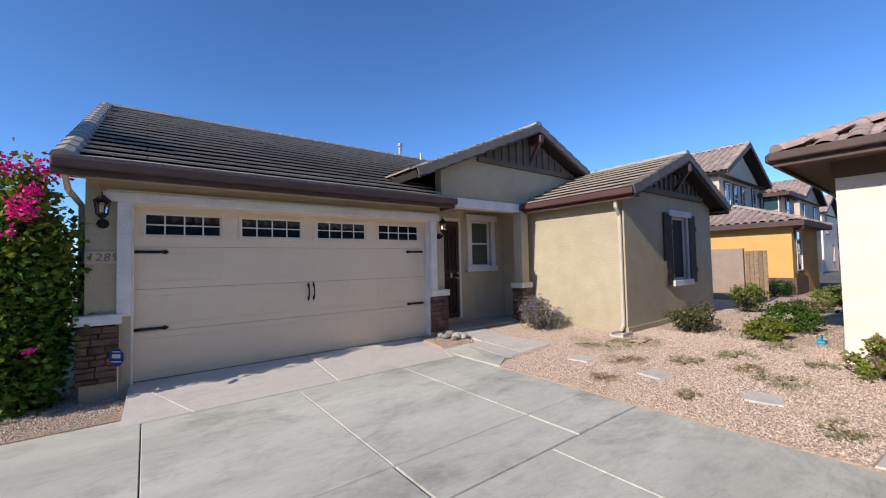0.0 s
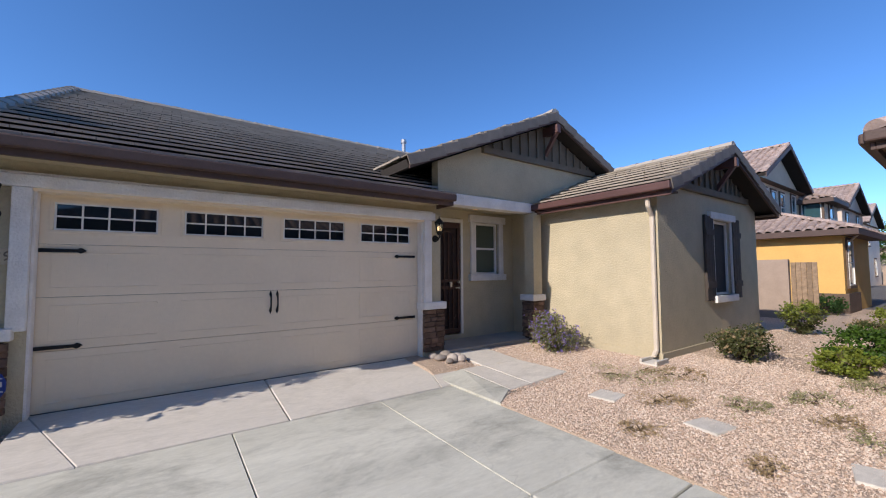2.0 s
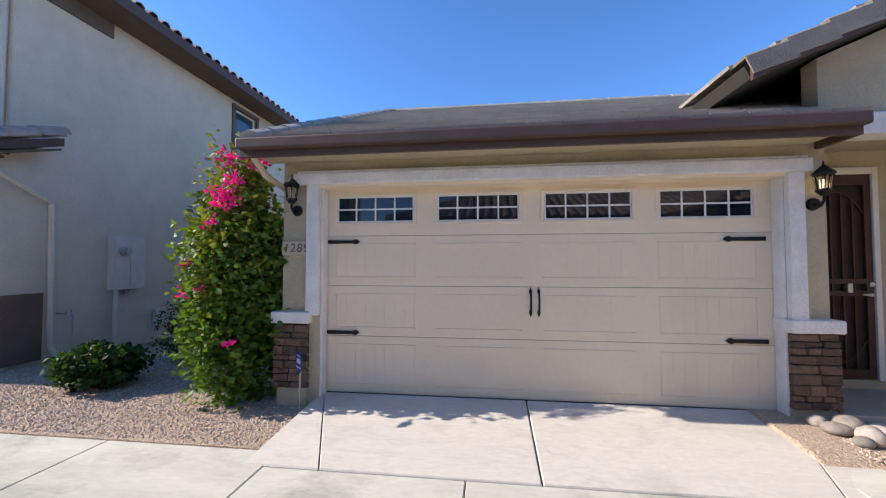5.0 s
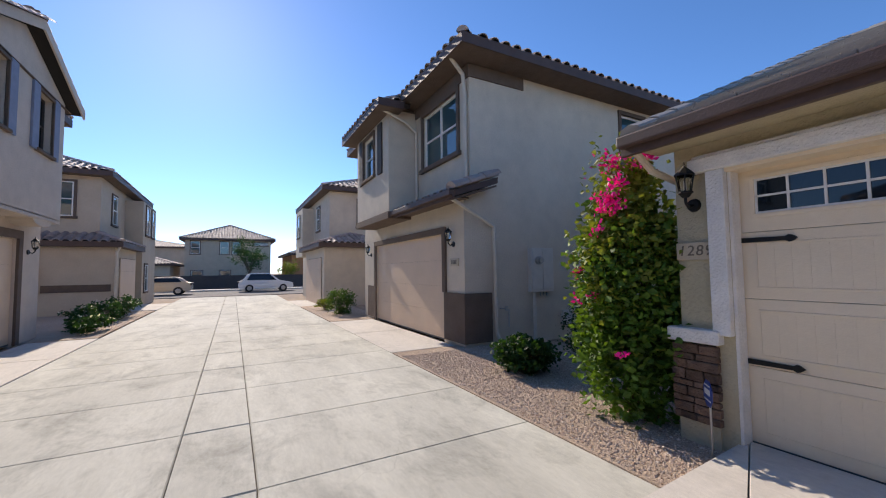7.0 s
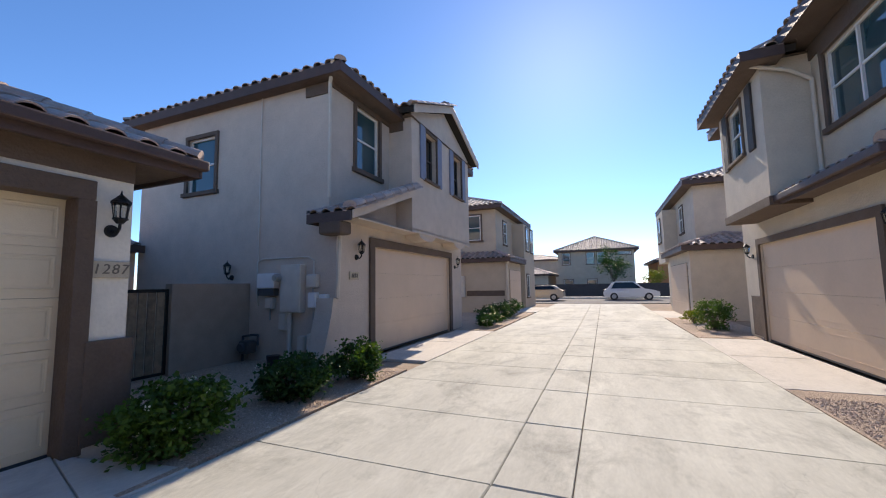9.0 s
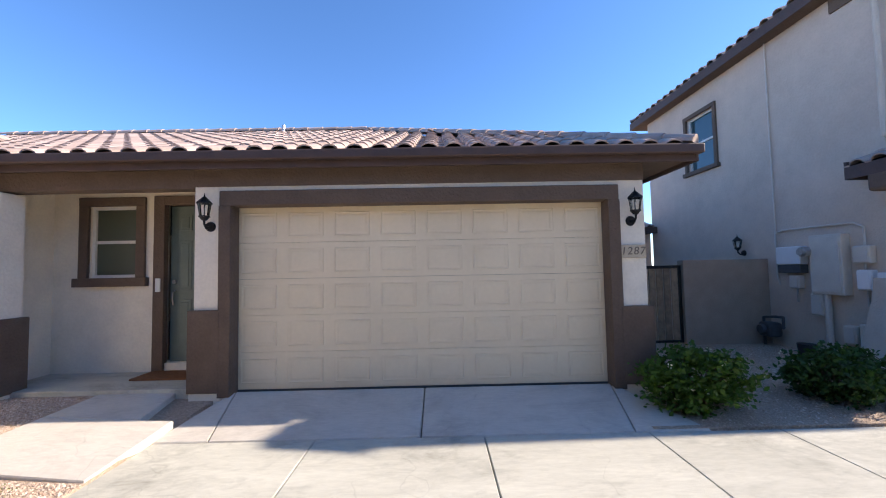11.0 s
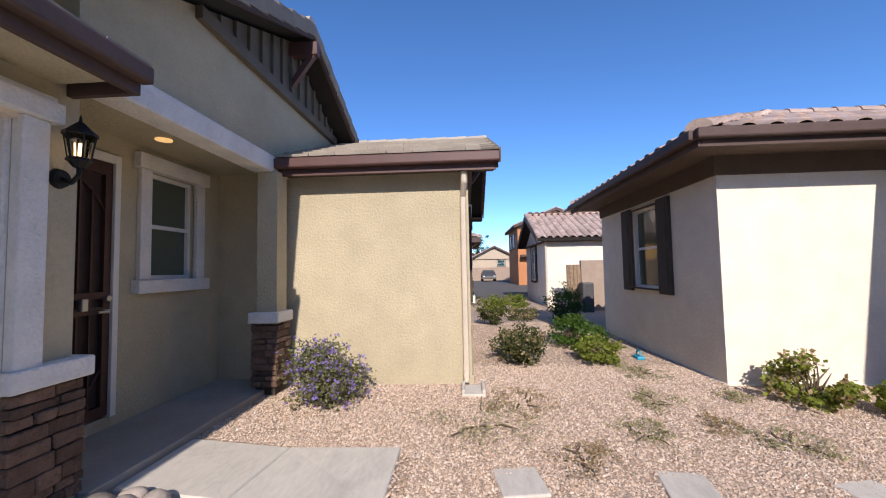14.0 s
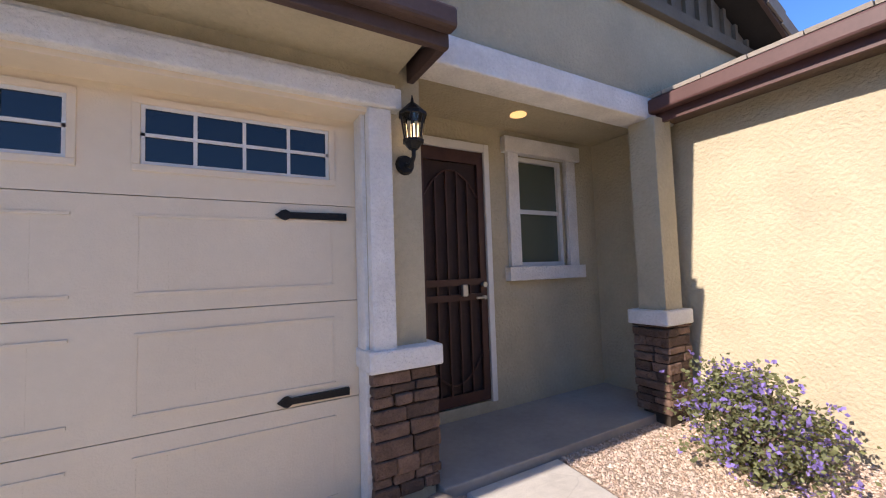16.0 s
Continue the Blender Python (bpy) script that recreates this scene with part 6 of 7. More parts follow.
bush("shrub", "yellow-green shrub near the sidewalk", 17.8, 2.6, -0.09, 0.8, 0.5, 0.6, 1800, "leaf_bright", 0.07, 38, group=G)
bush("shrub", "reddish dry low shrub in gravel", 15.0, 2.7, -0.09, 0.8, 0.5, 0.35, 1500, "leaf_olive", 0.06, 39, "twig", 120, 0.07, group=G)
bush("shrub", "dark green shrub at the parking court", 20.5, 4.6, -0.09, 0.7, 0.6, 0.7, 1500, "leaf_dark", 0.08, 40, group=G)
W = "dark shrubs by the driveway"
bush("shrub", "glossy dark green shrub with small white blossom beside the garage", -0.95, -0.55, -0.09, 0.56, 0.45, 0.68, 4500, "leaf", 0.065, 41, "whitepetal", 18, 0.035, group=W)
bush("shrub", "dark green mounded shrub beside the driveway", -2.75, -0.75, -0.09, 0.62, 0.5, 0.6, 4200, "leaf_dark", 0.065, 42, "whitepetal", 8, 0.03, group=W)
# The sunlit edge is coloured in: lighter leaf material for the upper crown.
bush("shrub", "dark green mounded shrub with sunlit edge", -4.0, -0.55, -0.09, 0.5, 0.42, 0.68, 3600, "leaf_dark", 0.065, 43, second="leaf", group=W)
bush("shrub", "dark green leafy shrub in the gravel strip", -3.0, 7.15, -0.09, 0.5, 0.42, 0.58, 3200, "leaf_dark", 0.08, 44, group=W)
bush("shrub", "feathery dark green shrub against the house wall", -2.9, 8.75, -0.09, 0.6, 0.55, 0.95, 4200, "leaf_dark", 0.05, 45, group=W)
bush("shrub", "clipped green hedge ball beside a garage", -13.5, 6.75, -0.09, 0.65, 0.55, 0.95, 2600, "leaf", 0.07, 46, group=W, lump=0.2)
bush("shrub", "low green shrub beside the far apron", -15.6, 6.6, -0.09, 0.5, 0.4, 0.5, 1200, "leaf_bright", 0.07, 47, group=W)
for x, y, h, s in ((-14.0, -1.1, 0.7, 51), (-15.6, -0.9, 0.8, 52), (-17.2, -0.8, 0.9, 53), (-12.9, -0.7, 0.5, 54)):
    bush("shrub", "dark green shrub with pale blossom beside the driveway", x, y, -0.09, 0.75, 0.5, h, 1700, "leaf_dark", 0.08, s, "whitepetal", 16, 0.06, group=W)
for x, y, r, s, m in ((6.95, 4.2, 0.7, 61, "weed"), (7.45, 3.75, 0.4, 62, "twig"), (6.75, 2.75, 0.3, 63, "weed"), (7.5, 2.3, 0.3, 64, "weed"), (6.6, 1.6, 0.32, 65, "weed"), (6.9, 2.0, 0.25, 66, "twig"), (5.4, 0.95, 0.22, 67, "weed"), (6.3, 3.4, 0.3, 68, "twig"), (8.6, 2.0, 0.35, 69, "weed"), (5.3, 3.2, 0.2, 70, "twig"), (7.6, 1.4, 0.2, 71, "weed"), (5.4, 2.2, 0.18, 72, "twig")):
    bush("weed_patch", "thin dry weeds creeping through the gravel", x, y, -0.088, r * 1.25, r * 0.95, 0.05, int(2000 * r), m, 0.022, s, stems=5, group="weeds in the gravel")

# ---- small things ----
for x, y, a in ((5.98, 3.97, 8), (5.95, 2.80, -10), (5.86, 1.6, 12)):
    t = tagged(part("stepping_stone", boxes((-0.19, 0.19, -0.17, 0.17, 0, 0.055), bev=0.012), "apron"), "square concrete stepping stone sunk in gravel", "paver", "stepping stones")
    t.matrix_world = pose(x, y, bed(x, y) - 0.04, 0, 0, a)
bm = boxes((7.62, 8.0, 4.14, 4.42, -0.06, 0.06), (7.62, 8.0, 4.14, 4.18, 0.06, 0.11), (7.62, 8.0, 4.38, 4.42, 0.06, 0.11), bev=0.008)
tagged(part("splash_block", bm, "apron"), "concrete splash block under the downspout", "splash block")
rr = random.Random(9)
for x, y, r in ((5.18, 6.55, 0.11), (5.34, 6.42, 0.12), (5.36, 6.66, 0.13), (5.48, 6.36, 0.10), (5.22, 6.35, 0.08), (5.52, 6.55, 0.09), (5.14, 6.72, 0.09), (5.42, 6.52, 0.10)):
    bm = bmesh.new()
    bmesh.ops.create_icosphere(bm, subdivisions=3, radius=r)
    sx, sy, sz = rr.uniform(0.85, 1.2), rr.uniform(0.7, 1.0), rr.uniform(0.5, 0.7)
    for v in bm.verts:
        k = 1 + 0.12 * noise.noise(v.co * 9 + Vector((x * 9, y * 7, 0)))
        v.co = Vector((v.co.x * sx, v.co.y * sy, v.co.z * sz)) * k
    ob = tagged(part("river_rock", bm, "rock"), "smooth rounded grey-brown river rock by the pier", "rock", "river rocks")
    ob.matrix_world = pose(x, y, bed(x, y) + r * 0.42, 0, 0, rr.uniform(0, 180))
    for p in ob.data.polygons:
        p.use_smooth = True
t = thing("yard_sign", "small blue octagonal yard sign on a metal stake", "sign")
at = pose(0.03, 6.68, 0, 0, 0, -45)
part("stake", cyl(bmesh.new(), (0, 0.01, -0.14), (0, 0.01, 0.36), 0.010, 0.010, 8), "steel", t, at=at.copy())
bm = bmesh.new()
prism(bm, [(0.105 * math.cos(math.pi / 8 + k * math.pi / 4), 0, 0.46 + 0.12 * math.sin(math.pi / 8 + k * math.pi / 4)) for k in range(8)], (0, -0.008, 0))
part("sign_plate", bm, "blue", t, at=at.copy())
part("sign_bars", boxes((-0.06, 0.06, -0.012, -0.007, 0.45, 0.50), (-0.075, 0.075, -0.012, -0.007, 0.40, 0.412), (-0.06, 0.06, -0.012, -0.007, 0.525, 0.537)), "white_plastic", t, at=at.copy())
t = tagged(part("manhole_cover", cyl(cyl(bmesh.new(), (2.62, 1.15, -0.11), (2.62, 1.15, -0.094), 0.15, 0.15, 24), (2.62, 1.15, -0.094), (2.62, 1.15, -0.09), 0.12, 0.12, 24), "steel"), "round grey cleanout cover set in the concrete", "cover")
bm = boxes((9.35, 9.55, 1.58, 1.70, 0.03, 0.09), bev=0.02)
pipe(bm, [(9.37, 1.64, 0.09), (9.4, 1.64, 0.17), (9.5, 1.64, 0.17), (9.53, 1.64, 0.09)], 0.012)
tagged(part("watering_tray", bm, "bluetoy"), "small bright blue plastic tray with handle on the gravel", "tray")

# electric meter of the north-west house
t = thing("meter_cabinet", "beige metal electric meter cabinet on the stucco wall", "meter box")
part("cabinet", boxes((-5.19, -5.05, 9.17, 9.86, 1.03, 2.08), bev=0.012), "metal", t)
part("cover", boxes((-5.05, -5.03, 9.2, 9.5, 1.1, 2.03), bev=0.006), "metal", t)
part("cover", boxes((-5.05, -5.035, 9.52, 9.83, 1.1, 2.03), bev=0.006), "metal", t)
part("meter", cyl(cyl(bmesh.new(), (-5.03, 9.36, 1.78), (-4.97, 9.36, 1.78), 0.1, 0.1, 18), (-4.97, 9.36, 1.78), (-4.9, 9.36, 1.78), 0.075, 0.07, 18), "steel", t)
bm = cyl(bmesh.new(), (-5.12, 9.3, 1.03), (-5.12, 9.3, -0.1), 0.04, 0.04, 10)
part("conduit", bm, "metal", t)
for y in (9.5, 9.6, 9.7):
    part("conduit", cyl(bmesh.new(), (-5.13, y, 1.03), (-5.13, y, 0.93), 0.018, 0.018, 8), "steel", t)
t = thing("hose_bib", "brass hose bib with grey pipe on the corner", "tap")
part("pipe", pipe(bmesh.new(), [(-5.15, 8.3, 0.7), (-4.98, 8.35, 0.7), (-4.98, 8.42, 0.68), (-4.98, 8.42, 0.3)], 0.014), "steel", t)
part("valve", cyl(bmesh.new(), (-4.98, 8.36, 0.66), (-4.98, 8.36, 0.76), 0.03, 0.03, 10), "steel", t)
t = tagged(part("utility_box", boxes((-5.19, -5.1, 10.2, 10.5, 0.2, 0.55), bev=0.02), "metal"), "small grey utility box low on the wall", "utility box")

# electrical group of the south-west house
X = -4.8
t = thing("electric_panel", "tall beige electric service panel with meters and conduit", "meter box")
part("cabinet", boxes((X, X + 0.16, -2.95, -2.4, 0.98, 2.0), bev=0.012), "metal", t)
part("door", boxes((X + 0.16, X + 0.175, -2.92, -2.43, 1.02, 1.96), bev=0.005), "metal", t)
part("meter", cyl(cyl(bmesh.new(), (X + 0.16, -2.98, 1.72), (X + 0.26, -2.98, 1.72), 0.09, 0.09, 16), (X + 0.26, -2.98, 1.72), (X + 0.31, -2.98, 1.72), 0.07, 0.06, 16), "steel", t)
part("conduit", cyl(bmesh.new(), (X + 0.08, -2.75, 0.98), (X + 0.08, -2.75, -0.1), 0.05, 0.05, 10), "metal", t)
part("conduit", pipe(bmesh.new(), [(X + 0.04, -3.7, 1.1), (X + 0.04, -3.75, 1.3), (X + 0.04, -3.75, 2.1), (X + 0.04, -3.6, 2.16), (X + 0.04, -2.3, 2.16), (X + 0.04, -2.15, 2.08), (X + 0.04, -2.15, 1.6)], 0.016), "metal", t)
part("conduit", cyl(bmesh.new(), (X + 0.03, -3.75, 2.1), (X + 0.03, -3.75, 6.1), 0.014, 0.014, 8), "metal", t)
t = thing("inverter", "white and black solar inverter mounted on the wall", "inverter")
part("housing", boxes((X, X + 0.17, -3.62, -3.12, 1.5, 1.83), bev=0.02), "white_plastic", t)
part("base", boxes((X, X + 0.16, -3.6, -3.14, 1.34, 1.495), bev=0.01), "darkgrey", t)
for y0, y1, z0, z1, lab in ((-3.42, -3.22, 1.05, 1.3, "small grey disconnect switch box"), (-3.02, -2.8, 0.6, 0.98, "grey junction box under the service panel"), (-2.28, -2.02, 1.5, 1.78, "grey round-front utility meter box"), (-2.24, -2.02, 1.08, 1.4, "small white utility box with dark dial"), (-1.95, -1.75, 1.1, 1.36, "white cable box on a stake"), (-2.5, -2.3, 0.2, 0.5, "grey low utility box"), (-2.25, -1.98, 0.2, 0.55, "grey low utility box with sloped lid")):
    t = thing("utility_box", lab, "utility box", "boxes on the side wall")
    part("body", boxes((X, X + 0.12, y0, y1, z0, z1), bev=0.02), "metal" if "grey" in lab else "white_plastic", t)
    part("lid", boxes((X + 0.12, X + 0.135, y0 + 0.02, y1 - 0.02, z0 + 0.02, z1 - 0.02), bev=0.006), "metal" if "grey" in lab else "white_plastic", t)
    if z0 > 0.9:
        part("conduit", cyl(bmesh.new(), (X + 0.06, (y0 + y1) / 2, z0), (X + 0.06, (y0 + y1) / 2, z0 - 0.25), 0.016, 0.016, 8), "steel", t)
t = thing("gas_meter", "grey gas meter with pipework beside the wall", "gas meter")
part("body", cyl(boxes((X + 0.12, X + 0.38, -3.9, -3.6, 0.1, 0.38), bev=0.05), (X + 0.4, -3.75, 0.25), (X + 0.46, -3.75, 0.25), 0.1, 0.08, 16), "darkgrey", t)
part("pipe", pipe(bmesh.new(), [(X + 0.2, -3.95, -0.1), (X + 0.2, -3.95, 0.45), (X + 0.25, -3.6, 0.5), (X + 0.25, -3.45, 0.5), (X + 0.25, -3.45, 0.3)], 0.025), "darkgrey", t)
tagged(part("flower_pot", cyl(bmesh.new(), (X + 0.35, -2.9, -0.1), (X + 0.35, -2.9, 0.12), 0.11, 0.14, 18), "pot"), "small black plastic nursery pot on the gravel", "pot")
lantern(X, -4.6, 1.95, "E", False)


# ---- houses further off ----
def far_windows(house, facing, rows, trim="brown_trim", pane="tealglass"):
    for x, y, z, w, h in rows:
        window(house, face_at(x, y, z, facing), w, h, trim, pane=pane, tw=0.1, deep=-0.012)


def storeys(label, x0, x1, y0, y1, top, material, over=0.45, slope=0.4, kind="hip", along="y", peak=True):
    h = thing("house", label, "house")
    part("wall", boxes((x0, x1, y0, y1, -0.18, top - 0.02)), material, h)
    if kind == "hip":
        hip_roof(h, x0 - over, x1 + over, y0 - over, y1 + over, top, slope)
    else:
        gable_roof(h, x0 - over, x1 + over, y0 - over, y1 + over, top, slope, along)
        if along == "y":
            m, k = (x0 + x1) / 2, (x1 - x0) / 2
            part("gable_wall", prism(bmesh.new(), [(x0, y0, top - 0.02), (x1, y0, top - 0.02), (m, y0, top + (k - 0.05) * slope)], (0, y1 - y0, 0)), material, h)
        else:
            m, k = (y0 + y1) / 2, (y1 - y0) / 2
            part("gable_wall", prism(bmesh.new(), [(x0, y0, top - 0.02), (x0, y1, top - 0.02), (x0, m, top + (k - 0.05) * slope)], (x1 - x0, 0, 0)), material, h)
    return h


def lean_to(house, x0, x1, y0, y1, top, material, slope=0.4):
    part("wing_wall", boxes((x0, x1, y0, y1, -0.18, top - 0.15)), material, house)
    hip_roof(house, x0 - 0.3, x1 + 0.3, y0 - 0.3, y1 + 0.3, top, slope)


h = storeys("beige two-storey house with hipped tile roof beyond the north neighbour", -28.5, -19.5, 7.6, 14, 6.2, "stucco_n")
lean_to(h, -23.2, -17.6, 6.95, 10.5, 3.0, "stucco_n", 0.3)
part("bay_wall", boxes((-27.0, -24.2, 6.9, 7.6, 2.6, 5.7)), "stucco_n", h)
garage_plain(h, pose(-22.6, 6.90, -0.1), 4.4, 2.4, 6, 4, "garage_n")
far_windows(h, "E", [(-19.5, 9.2, 4.1, 1.2, 1.5)])
far_windows(h, "S", [(-26.2, 6.9, 3.9, 1.0, 1.4), (-23.0, 7.6, 4.1, 0.9, 1.4), (-25.6, 7.59, 0.9, 0.8, 1.3)])
h = storeys("cream two-storey house with shutters and corner porch roof", -29.0, -20.2, -9.0, -2.2, 6.1, "stucco_far")
lean_to(h, -23.6, -19.5, -5.0, -1.5, 2.95, "stucco_far", 0.4)
part("bay_wall", boxes((-28.5, -24.6, -2.2, -1.4, -0.18, 5.6)), "stucco_far", h)
part("plinth_band", boxes((-19.5, -19.46, -3.8, -1.6, 0.85, 1.15)), "brown_trim", h)
part("meter_panel", boxes((-19.5, -19.36, -4.6, -3.9, 0.8, 2.0), bev=0.02), "metal", h)
garage_plain(h, face_at(-20.3, -1.45, -0.1, "N"), 3.0, 2.4, 4, 4, "garage_n")
far_windows(h, "E", [(-20.2, -3.9, 4.1, 0.8, 1.5)])
far_windows(h, "N", [(-25.3, -1.4, 3.8, 0.9, 1.6), (-27.0, -1.4, 3.8, 0.9, 1.6), (-25.2, -1.4, 0.6, 0.8, 1.5), (-22.0, -2.2, 4.0, 0.8, 1.4)])
spout(h, [(-19.4, -1.3, 2.8), (-19.42, -1.42, 2.5), (-19.42, -1.42, 0.0)], 0.05)

h = storeys("far beige two-storey house with dark trimmed windows", -62, -52, -2.0, 7.2, 5.75, "stucco_far", 0.5, 0.42)
far_windows(h, "E", [(-52, -1.4, 3.9, 0.9, 1.5), (-52, 1.6, 3.9, 0.9, 1.5), (-52, 2.9, 3.9, 0.9, 1.5), (-52, -1.3, 0.6, 1.1, 1.3), (-52, 1.6, 0.6, 1.1, 1.3), (-52, 5.3, 5.0, 1.5, 0.35)])
h = storeys("low far house with tiled roof", -60, -50.5, -12, -3.2, 2.7, "stucco_far", 0.5, 0.32)
h = storeys("far orange-tan house with tiled roof", -62, -51, 9.6, 20, 4.0, "stucco_o", 0.5, 0.35)
h = storeys("distant pale house with low roof", -80, -68, -22, -2, 5.6, "stucco_far", 0.5, 0.2)
tagged(part("garden_wall_west", boxes((-45.2, -45.0, -30, 30, -0.18, 1.35)), "darkblock"), "dark block wall along the street", "wall", kind="structure")
for q, r in (((19.2, 24.6, -6.0, 1.07), "c"),):
    h = storeys("cream bungalow with pink tile roof across the sidewalk", *q, 2.7, "stucco_b", 0.42, 0.42, "gable", "y")
    far_windows(h, "N", [(22.6, 1.07, 0.9, 0.9, 1.6)], "shutter", "glass")
    for x0 in (21.35, 22.62):
        part("shutter", boxes((x0, x0 + 0.3, 1.07, 1.12, 0.85, 2.6)), "shutter", h)
    spout(h, [(18.85, 1.2, 2.8), (19.15, 1.1, 2.5), (19.15, 1.1, 0.0)], 0.045)
tagged(part("garden_wall", boxes((17.6, 17.8, -4.5, 0.15, -0.18, 1.75)), "block"), "grey-brown stucco garden wall before the cream bungalow", "wall", kind="structure")
t = thing("gate", "narrow brown wooden side gate in the garden wall", "gate")
for i in range(4):
    part("slat", boxes((17.62, 17.66, 0.17 + i * 0.13, 0.29 + i * 0.13, -0.05, 1.6)), "wood", t)
tagged(part("bin", boxes((17.0, 17.5, -0.1, 0.3, -0.1, 0.95), bev=0.04), "darkgrey"), "dark grey wheeled bin by the gate", "bin")
h = storeys("tall pink-roofed house behind the cream bungalow", 26, 34, -11, -2.6, 5.2, "stucco_far", 0.45, 0.4)
h = storeys("orange two-storey house at the parking court", 41, 49, -8, -0.6, 5.6, "stucco_o", 0.4, 0.4, "gable", "x")
part("porch_roof", boxes((40.2, 41, -4, -0.8, 2.6, 2.8)), "brown", h)
far_windows(h, "W", [(41, -1.4, 3.6, 0.9, 1.3)])
far_windows(h, "N", [(44.5, -0.6, 3.6, 1.0, 1.4), (47.2, -0.6, 3.6, 1.0, 1.4)])

h = storeys("yellow stucco house wing with hipped pink tile roof", 21.4, 26.5, 4.15, 9.5, 2.95, "stucco_y", 0.45, 0.36)
part("planter_band", boxes((21.34, 23.5, 4.05, 4.15, -0.1, 0.62), (21.34, 21.4, 4.15, 5.6, -0.1, 0.62)), "brown_trim", h)
far_windows(h, "S", [(21.9, 4.15, 0.9, 1.0, 1.7)])
spout(h, [(21.9, 3.8, 2.8), (22.5, 4.1, 2.6)], 0.04)
h = storeys("tan two-storey house with gabled pink tile roof behind the yellow wing", 22.8, 29.5, 7.0, 16, 5.7, "stucco_n", 0.5, 0.5, "gable", "y")
far_windows(h, "S", [(23.5, 7.0, 3.9, 0.7, 1.4), (24.8, 7.0, 3.9, 0.7, 1.4), (26.1, 7.0, 3.9, 0.7, 1.4), (28.0, 7.0, 3.6, 0.7, 1.8)])
part("bay_wall", boxes((29.5, 32.5, 6.0, 10, -0.18, 5.2)), "stucco_n", h)
hip_roof(h, 29.1, 32.9, 5.6, 10.4, 5.2, 0.35)
far_windows(h, "W", [(29.5, 6.9, 3.3, 0.8, 1.8)], pane="tealglass")
far_windows(h, "S", [(30.4, 6.0, 3.4, 1.0, 1.7)])
h = storeys("pale two-storey house further along the parking court", 37, 44, 6.5, 15, 5.6, "stucco_s", 0.4, 0.45, "gable", "y")
far_windows(h, "S", [(38.0, 6.5, 3.6, 0.8, 1.6), (41.5, 6.5, 3.6, 0.8, 1.6)])
far_windows(h, "W", [(37, 9.0, 3.6, 1.0, 1.6)])
part("garage_front", boxes((38.2, 42.2, 6.44, 6.5, -0.1, 2.3)), "garage_n", h)
h = storeys("yellowish two-storey house at the end of the court", 52, 60, 7.5, 17, 5.6, "stucco_b", 0.4, 0.45, "gable", "y")
far_windows(h, "S", [(53.5, 7.5, 3.6, 0.9, 1.6), (56.5, 7.5, 0.8, 0.9, 1.6)])
tagged(part("garden_wall", boxes((17.9, 18.1, 4.9, 7.4, -0.18, 1.85)), "block"), "grey stucco garden wall beside the yellow wing", "wall", kind="structure")
t = thing("gate", "brown wooden side gate beside the yellow wing", "gate")
for i in range(5):
    part("slat", boxes((18.0, 18.04, 4.22 + i * 0.13, 4.34 + i * 0.13, -0.05, 1.75)), "wood", t)
tagged(part("garden_wall_east", boxes((60.0, 60.2, -30, 7.4, -0.18, 1.7)), "block"), "long block wall closing the parking court", "wall", kind="structure")
for x, y in ((66, -3.5), (68, 2.0), (67, -14)):
    h = storeys("distant bungalow with grey gabled roof behind the wall", x, x + 9, y, y + 7, 3.2, "stucco_far", 0.4, 0.5, "gable", "x")
    far_windows(h, "W", [(x, y + 3, 1.9, 1.2, 1.0)])


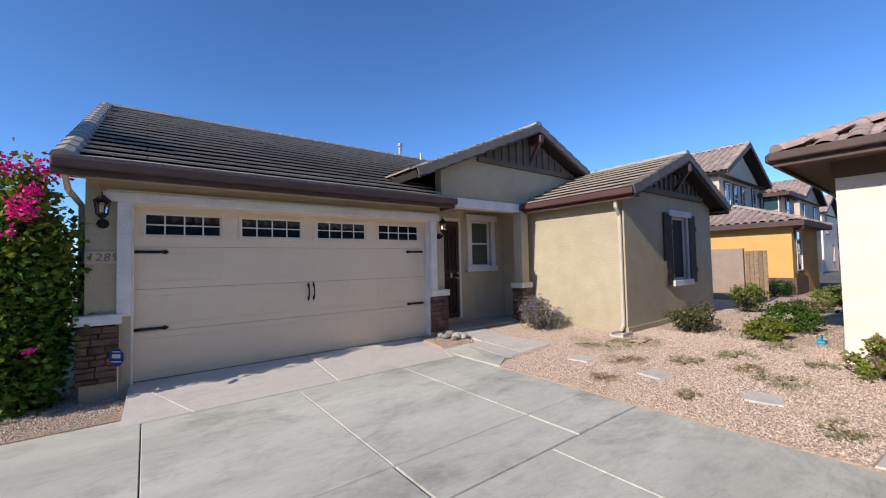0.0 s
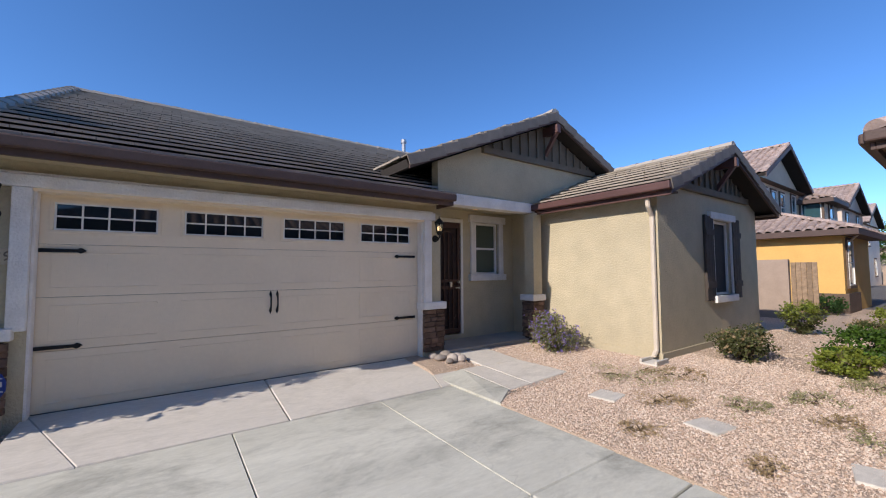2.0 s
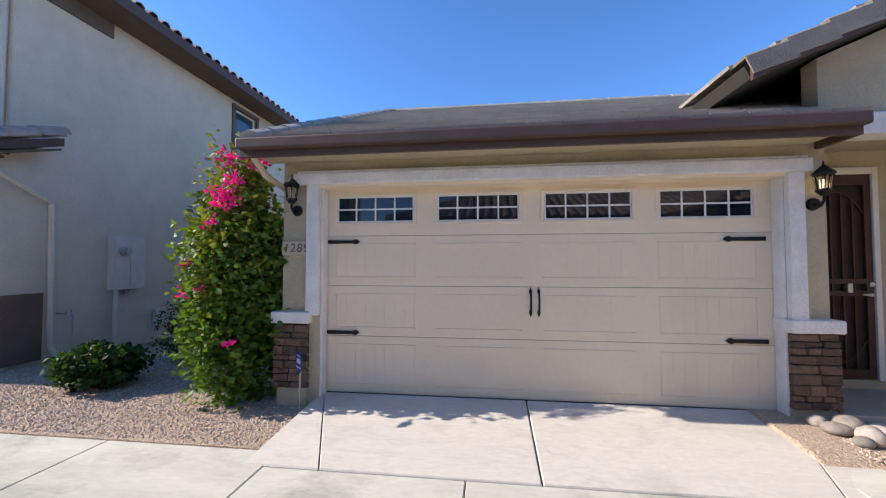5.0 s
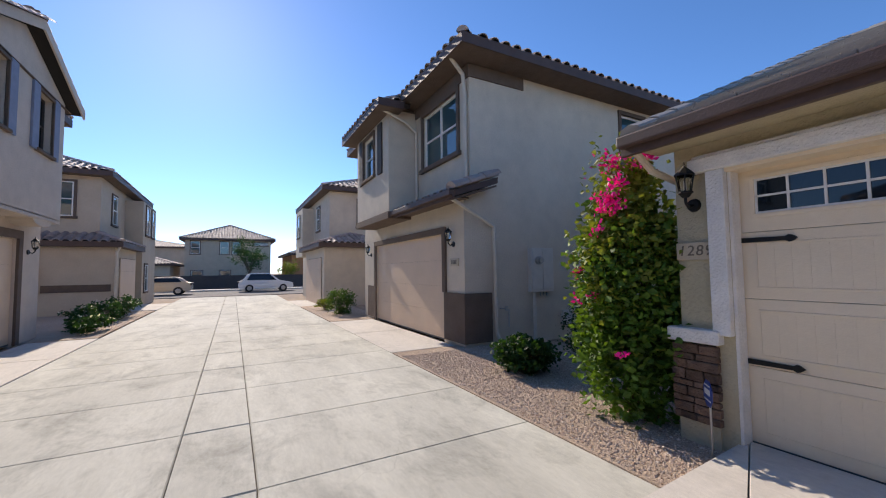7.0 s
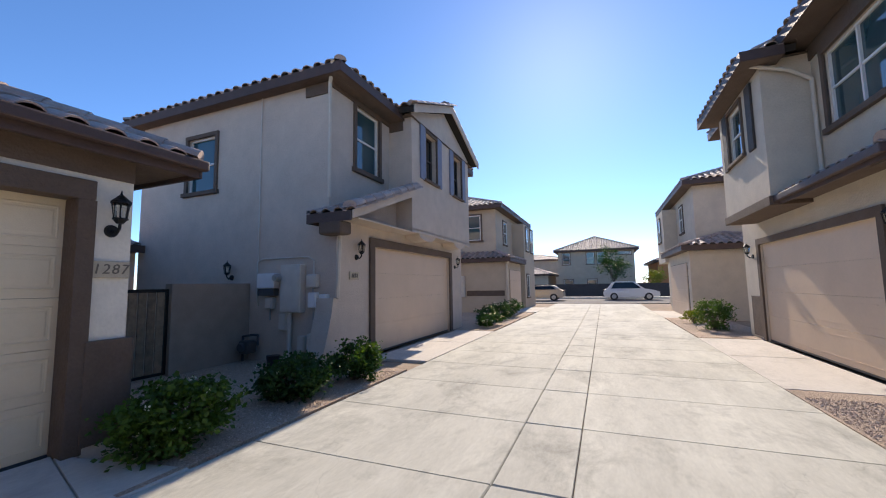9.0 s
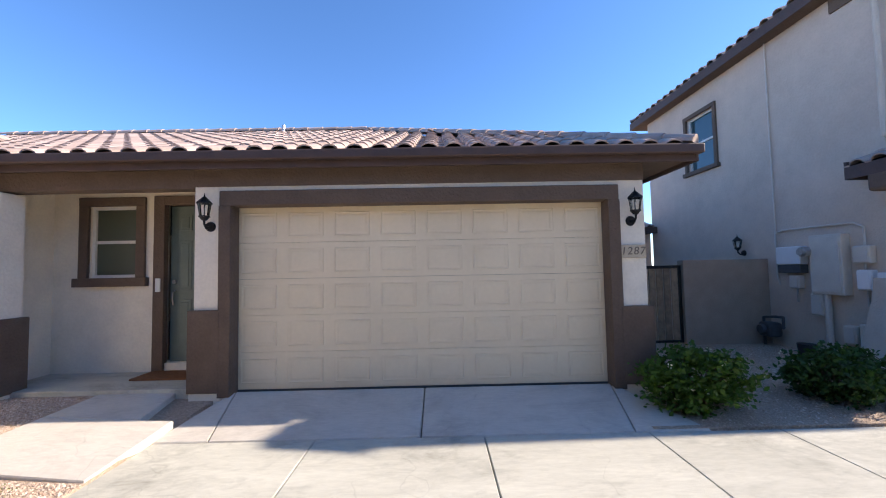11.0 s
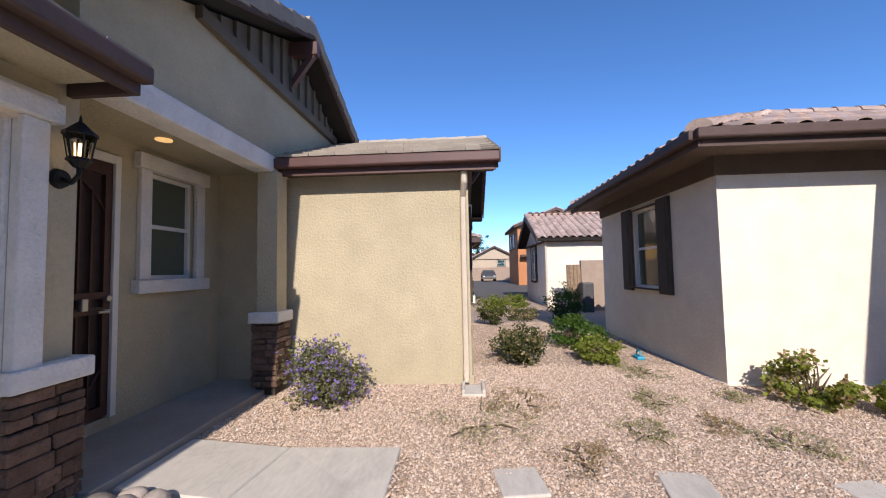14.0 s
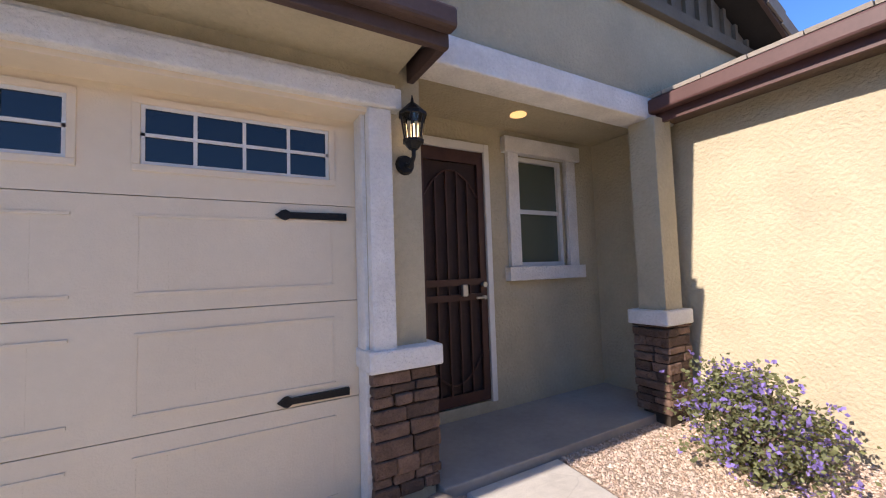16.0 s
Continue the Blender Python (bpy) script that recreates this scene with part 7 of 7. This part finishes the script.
# ---- cars and trees ----
def car(label, x, y, turn, material, tall):
    t = thing("car", label, "car", "parked cars")
    t.matrix_world = pose(x, y, -0.11, 0, 0, turn)
    hgt = 1.68 if tall else 1.44
    side = [(-2.25, 0.35), (-2.3, 0.65), (-2.2, 0.95), (-1.9, 1.0), (-1.55, hgt - 0.12), (-1.2, hgt), (0.1, hgt), (0.45, hgt - 0.1), (1.05, 0.98), (1.95, 0.86), (2.25, 0.7), (2.3, 0.4), (2.2, 0.3), (-2.1, 0.3)]
    bm = bmesh.new()
    prism(bm, [(a, -0.88, b) for a, b in side], (0, 1.76, 0))
    for v in bm.verts:
        if v.co.z > 1.05:
            v.co.y *= 0.80
    bmesh.ops.bevel(bm, geom=bm.edges[:], offset=0.05, segments=2, affect="EDGES")
    part("body", bm, material, t)
    for s in (-1, 1):
        bm = bmesh.new()
        lo, hi = s * 0.872, s * 0.735
        bm.faces.new([bm.verts.new(p) for p in ((-1.62, lo, 1.04), (0.82, lo, 1.04), (0.22, hi, hgt - 0.1), (-1.3, hi, hgt - 0.1))])
        g = part("side_window", bm, "glass", t)
        g.location = (0, s * 0.012, 0)
        part("door_handle", boxes((-0.35, -0.15, s * 0.86, s * 0.9, 0.84, 0.87)), material, t)
        for wx in (-1.4, 1.4):
            w = part("wheel", cyl(bmesh.new(), (wx, s * 0.72, 0.32), (wx, s * 0.92, 0.32), 0.33, 0.33, 24), "tyre", t)
            part("rim", cyl(bmesh.new(), (wx, s * 0.915, 0.32), (wx, s * 0.93, 0.32), 0.2, 0.18, 16), "steel", w)
        part("headlight", boxes((2.12, 2.27, s * 0.55, s * 0.82, 0.62, 0.74), bev=0.02), "vinyl", t)
        part("tail_light", boxes((-2.3, -2.2, s * 0.6, s * 0.84, 0.78, 0.95), bev=0.02), "maroon", t)


car("white parked sport utility car at the street", -37.5, 5.7, 90, "carwhite", True)
car("silver-tan parked sedan at the street", -36.0, -2.2, -90, "carsilver", False)
car("dark parked car at the far wall", 55, 1.6, 180, "darkgrey", False)


def tree(label, x, y, h, r, n, leaf, seed, size=0.16):
    rng = np.random.default_rng(seed)
    t = thing("tree", label, "tree", at=(x, y, -0.16))
    bm = bmesh.new()
    cyl(bm, (0, 0, -0.1), (0.05, 0.03, h * 0.4), h * 0.025, h * 0.016, 9)
    limb = []
    for i in range(9):
        a = i * 0.7 * math.pi + rng.uniform(-0.3, 0.3)
        tip = Vector((math.cos(a) * r * rng.uniform(0.4, 0.8), math.sin(a) * r * rng.uniform(0.4, 0.8), h * rng.uniform(0.6, 0.95)))
        cyl(bm, (0.05, 0.03, h * rng.uniform(0.3, 0.4)), tip, h * 0.011, h * 0.003, 6)
        limb.append(tip)
    part("trunk", bm, "bark", t)
    cc = np.array([limb[i % 9] for i in range(36)]) + rng.normal(size=(36, 3)) * np.array((r, r, h * 0.4)) * 0.28
    p = cc[rng.integers(0, 36, n)] + rng.normal(size=(n, 3)) * r * 0.17
    leaves("crown", t, leaf, p, size, seed)


tree("dark green street tree before the far house", -46.5, 4.6, 5.0, 1.5, 3000, "leaf_dark", 5)
tree("bright green tree beside the far house", -47, 8.8, 2.6, 1.2, 1400, "leaf_bright", 6)
tree("green tree at the far end of the parking court", 63, 6.5, 5.5, 2.2, 2500, "leaf", 7, 0.2)
tree("tall pine-like tree beyond the wall", 90, 9, 8.5, 2.5, 2500, "leaf_dark", 8, 0.25)
tree("slender tree beyond the wall", 88, 1.5, 8, 1.3, 1800, "leaf_dark", 9, 0.25)
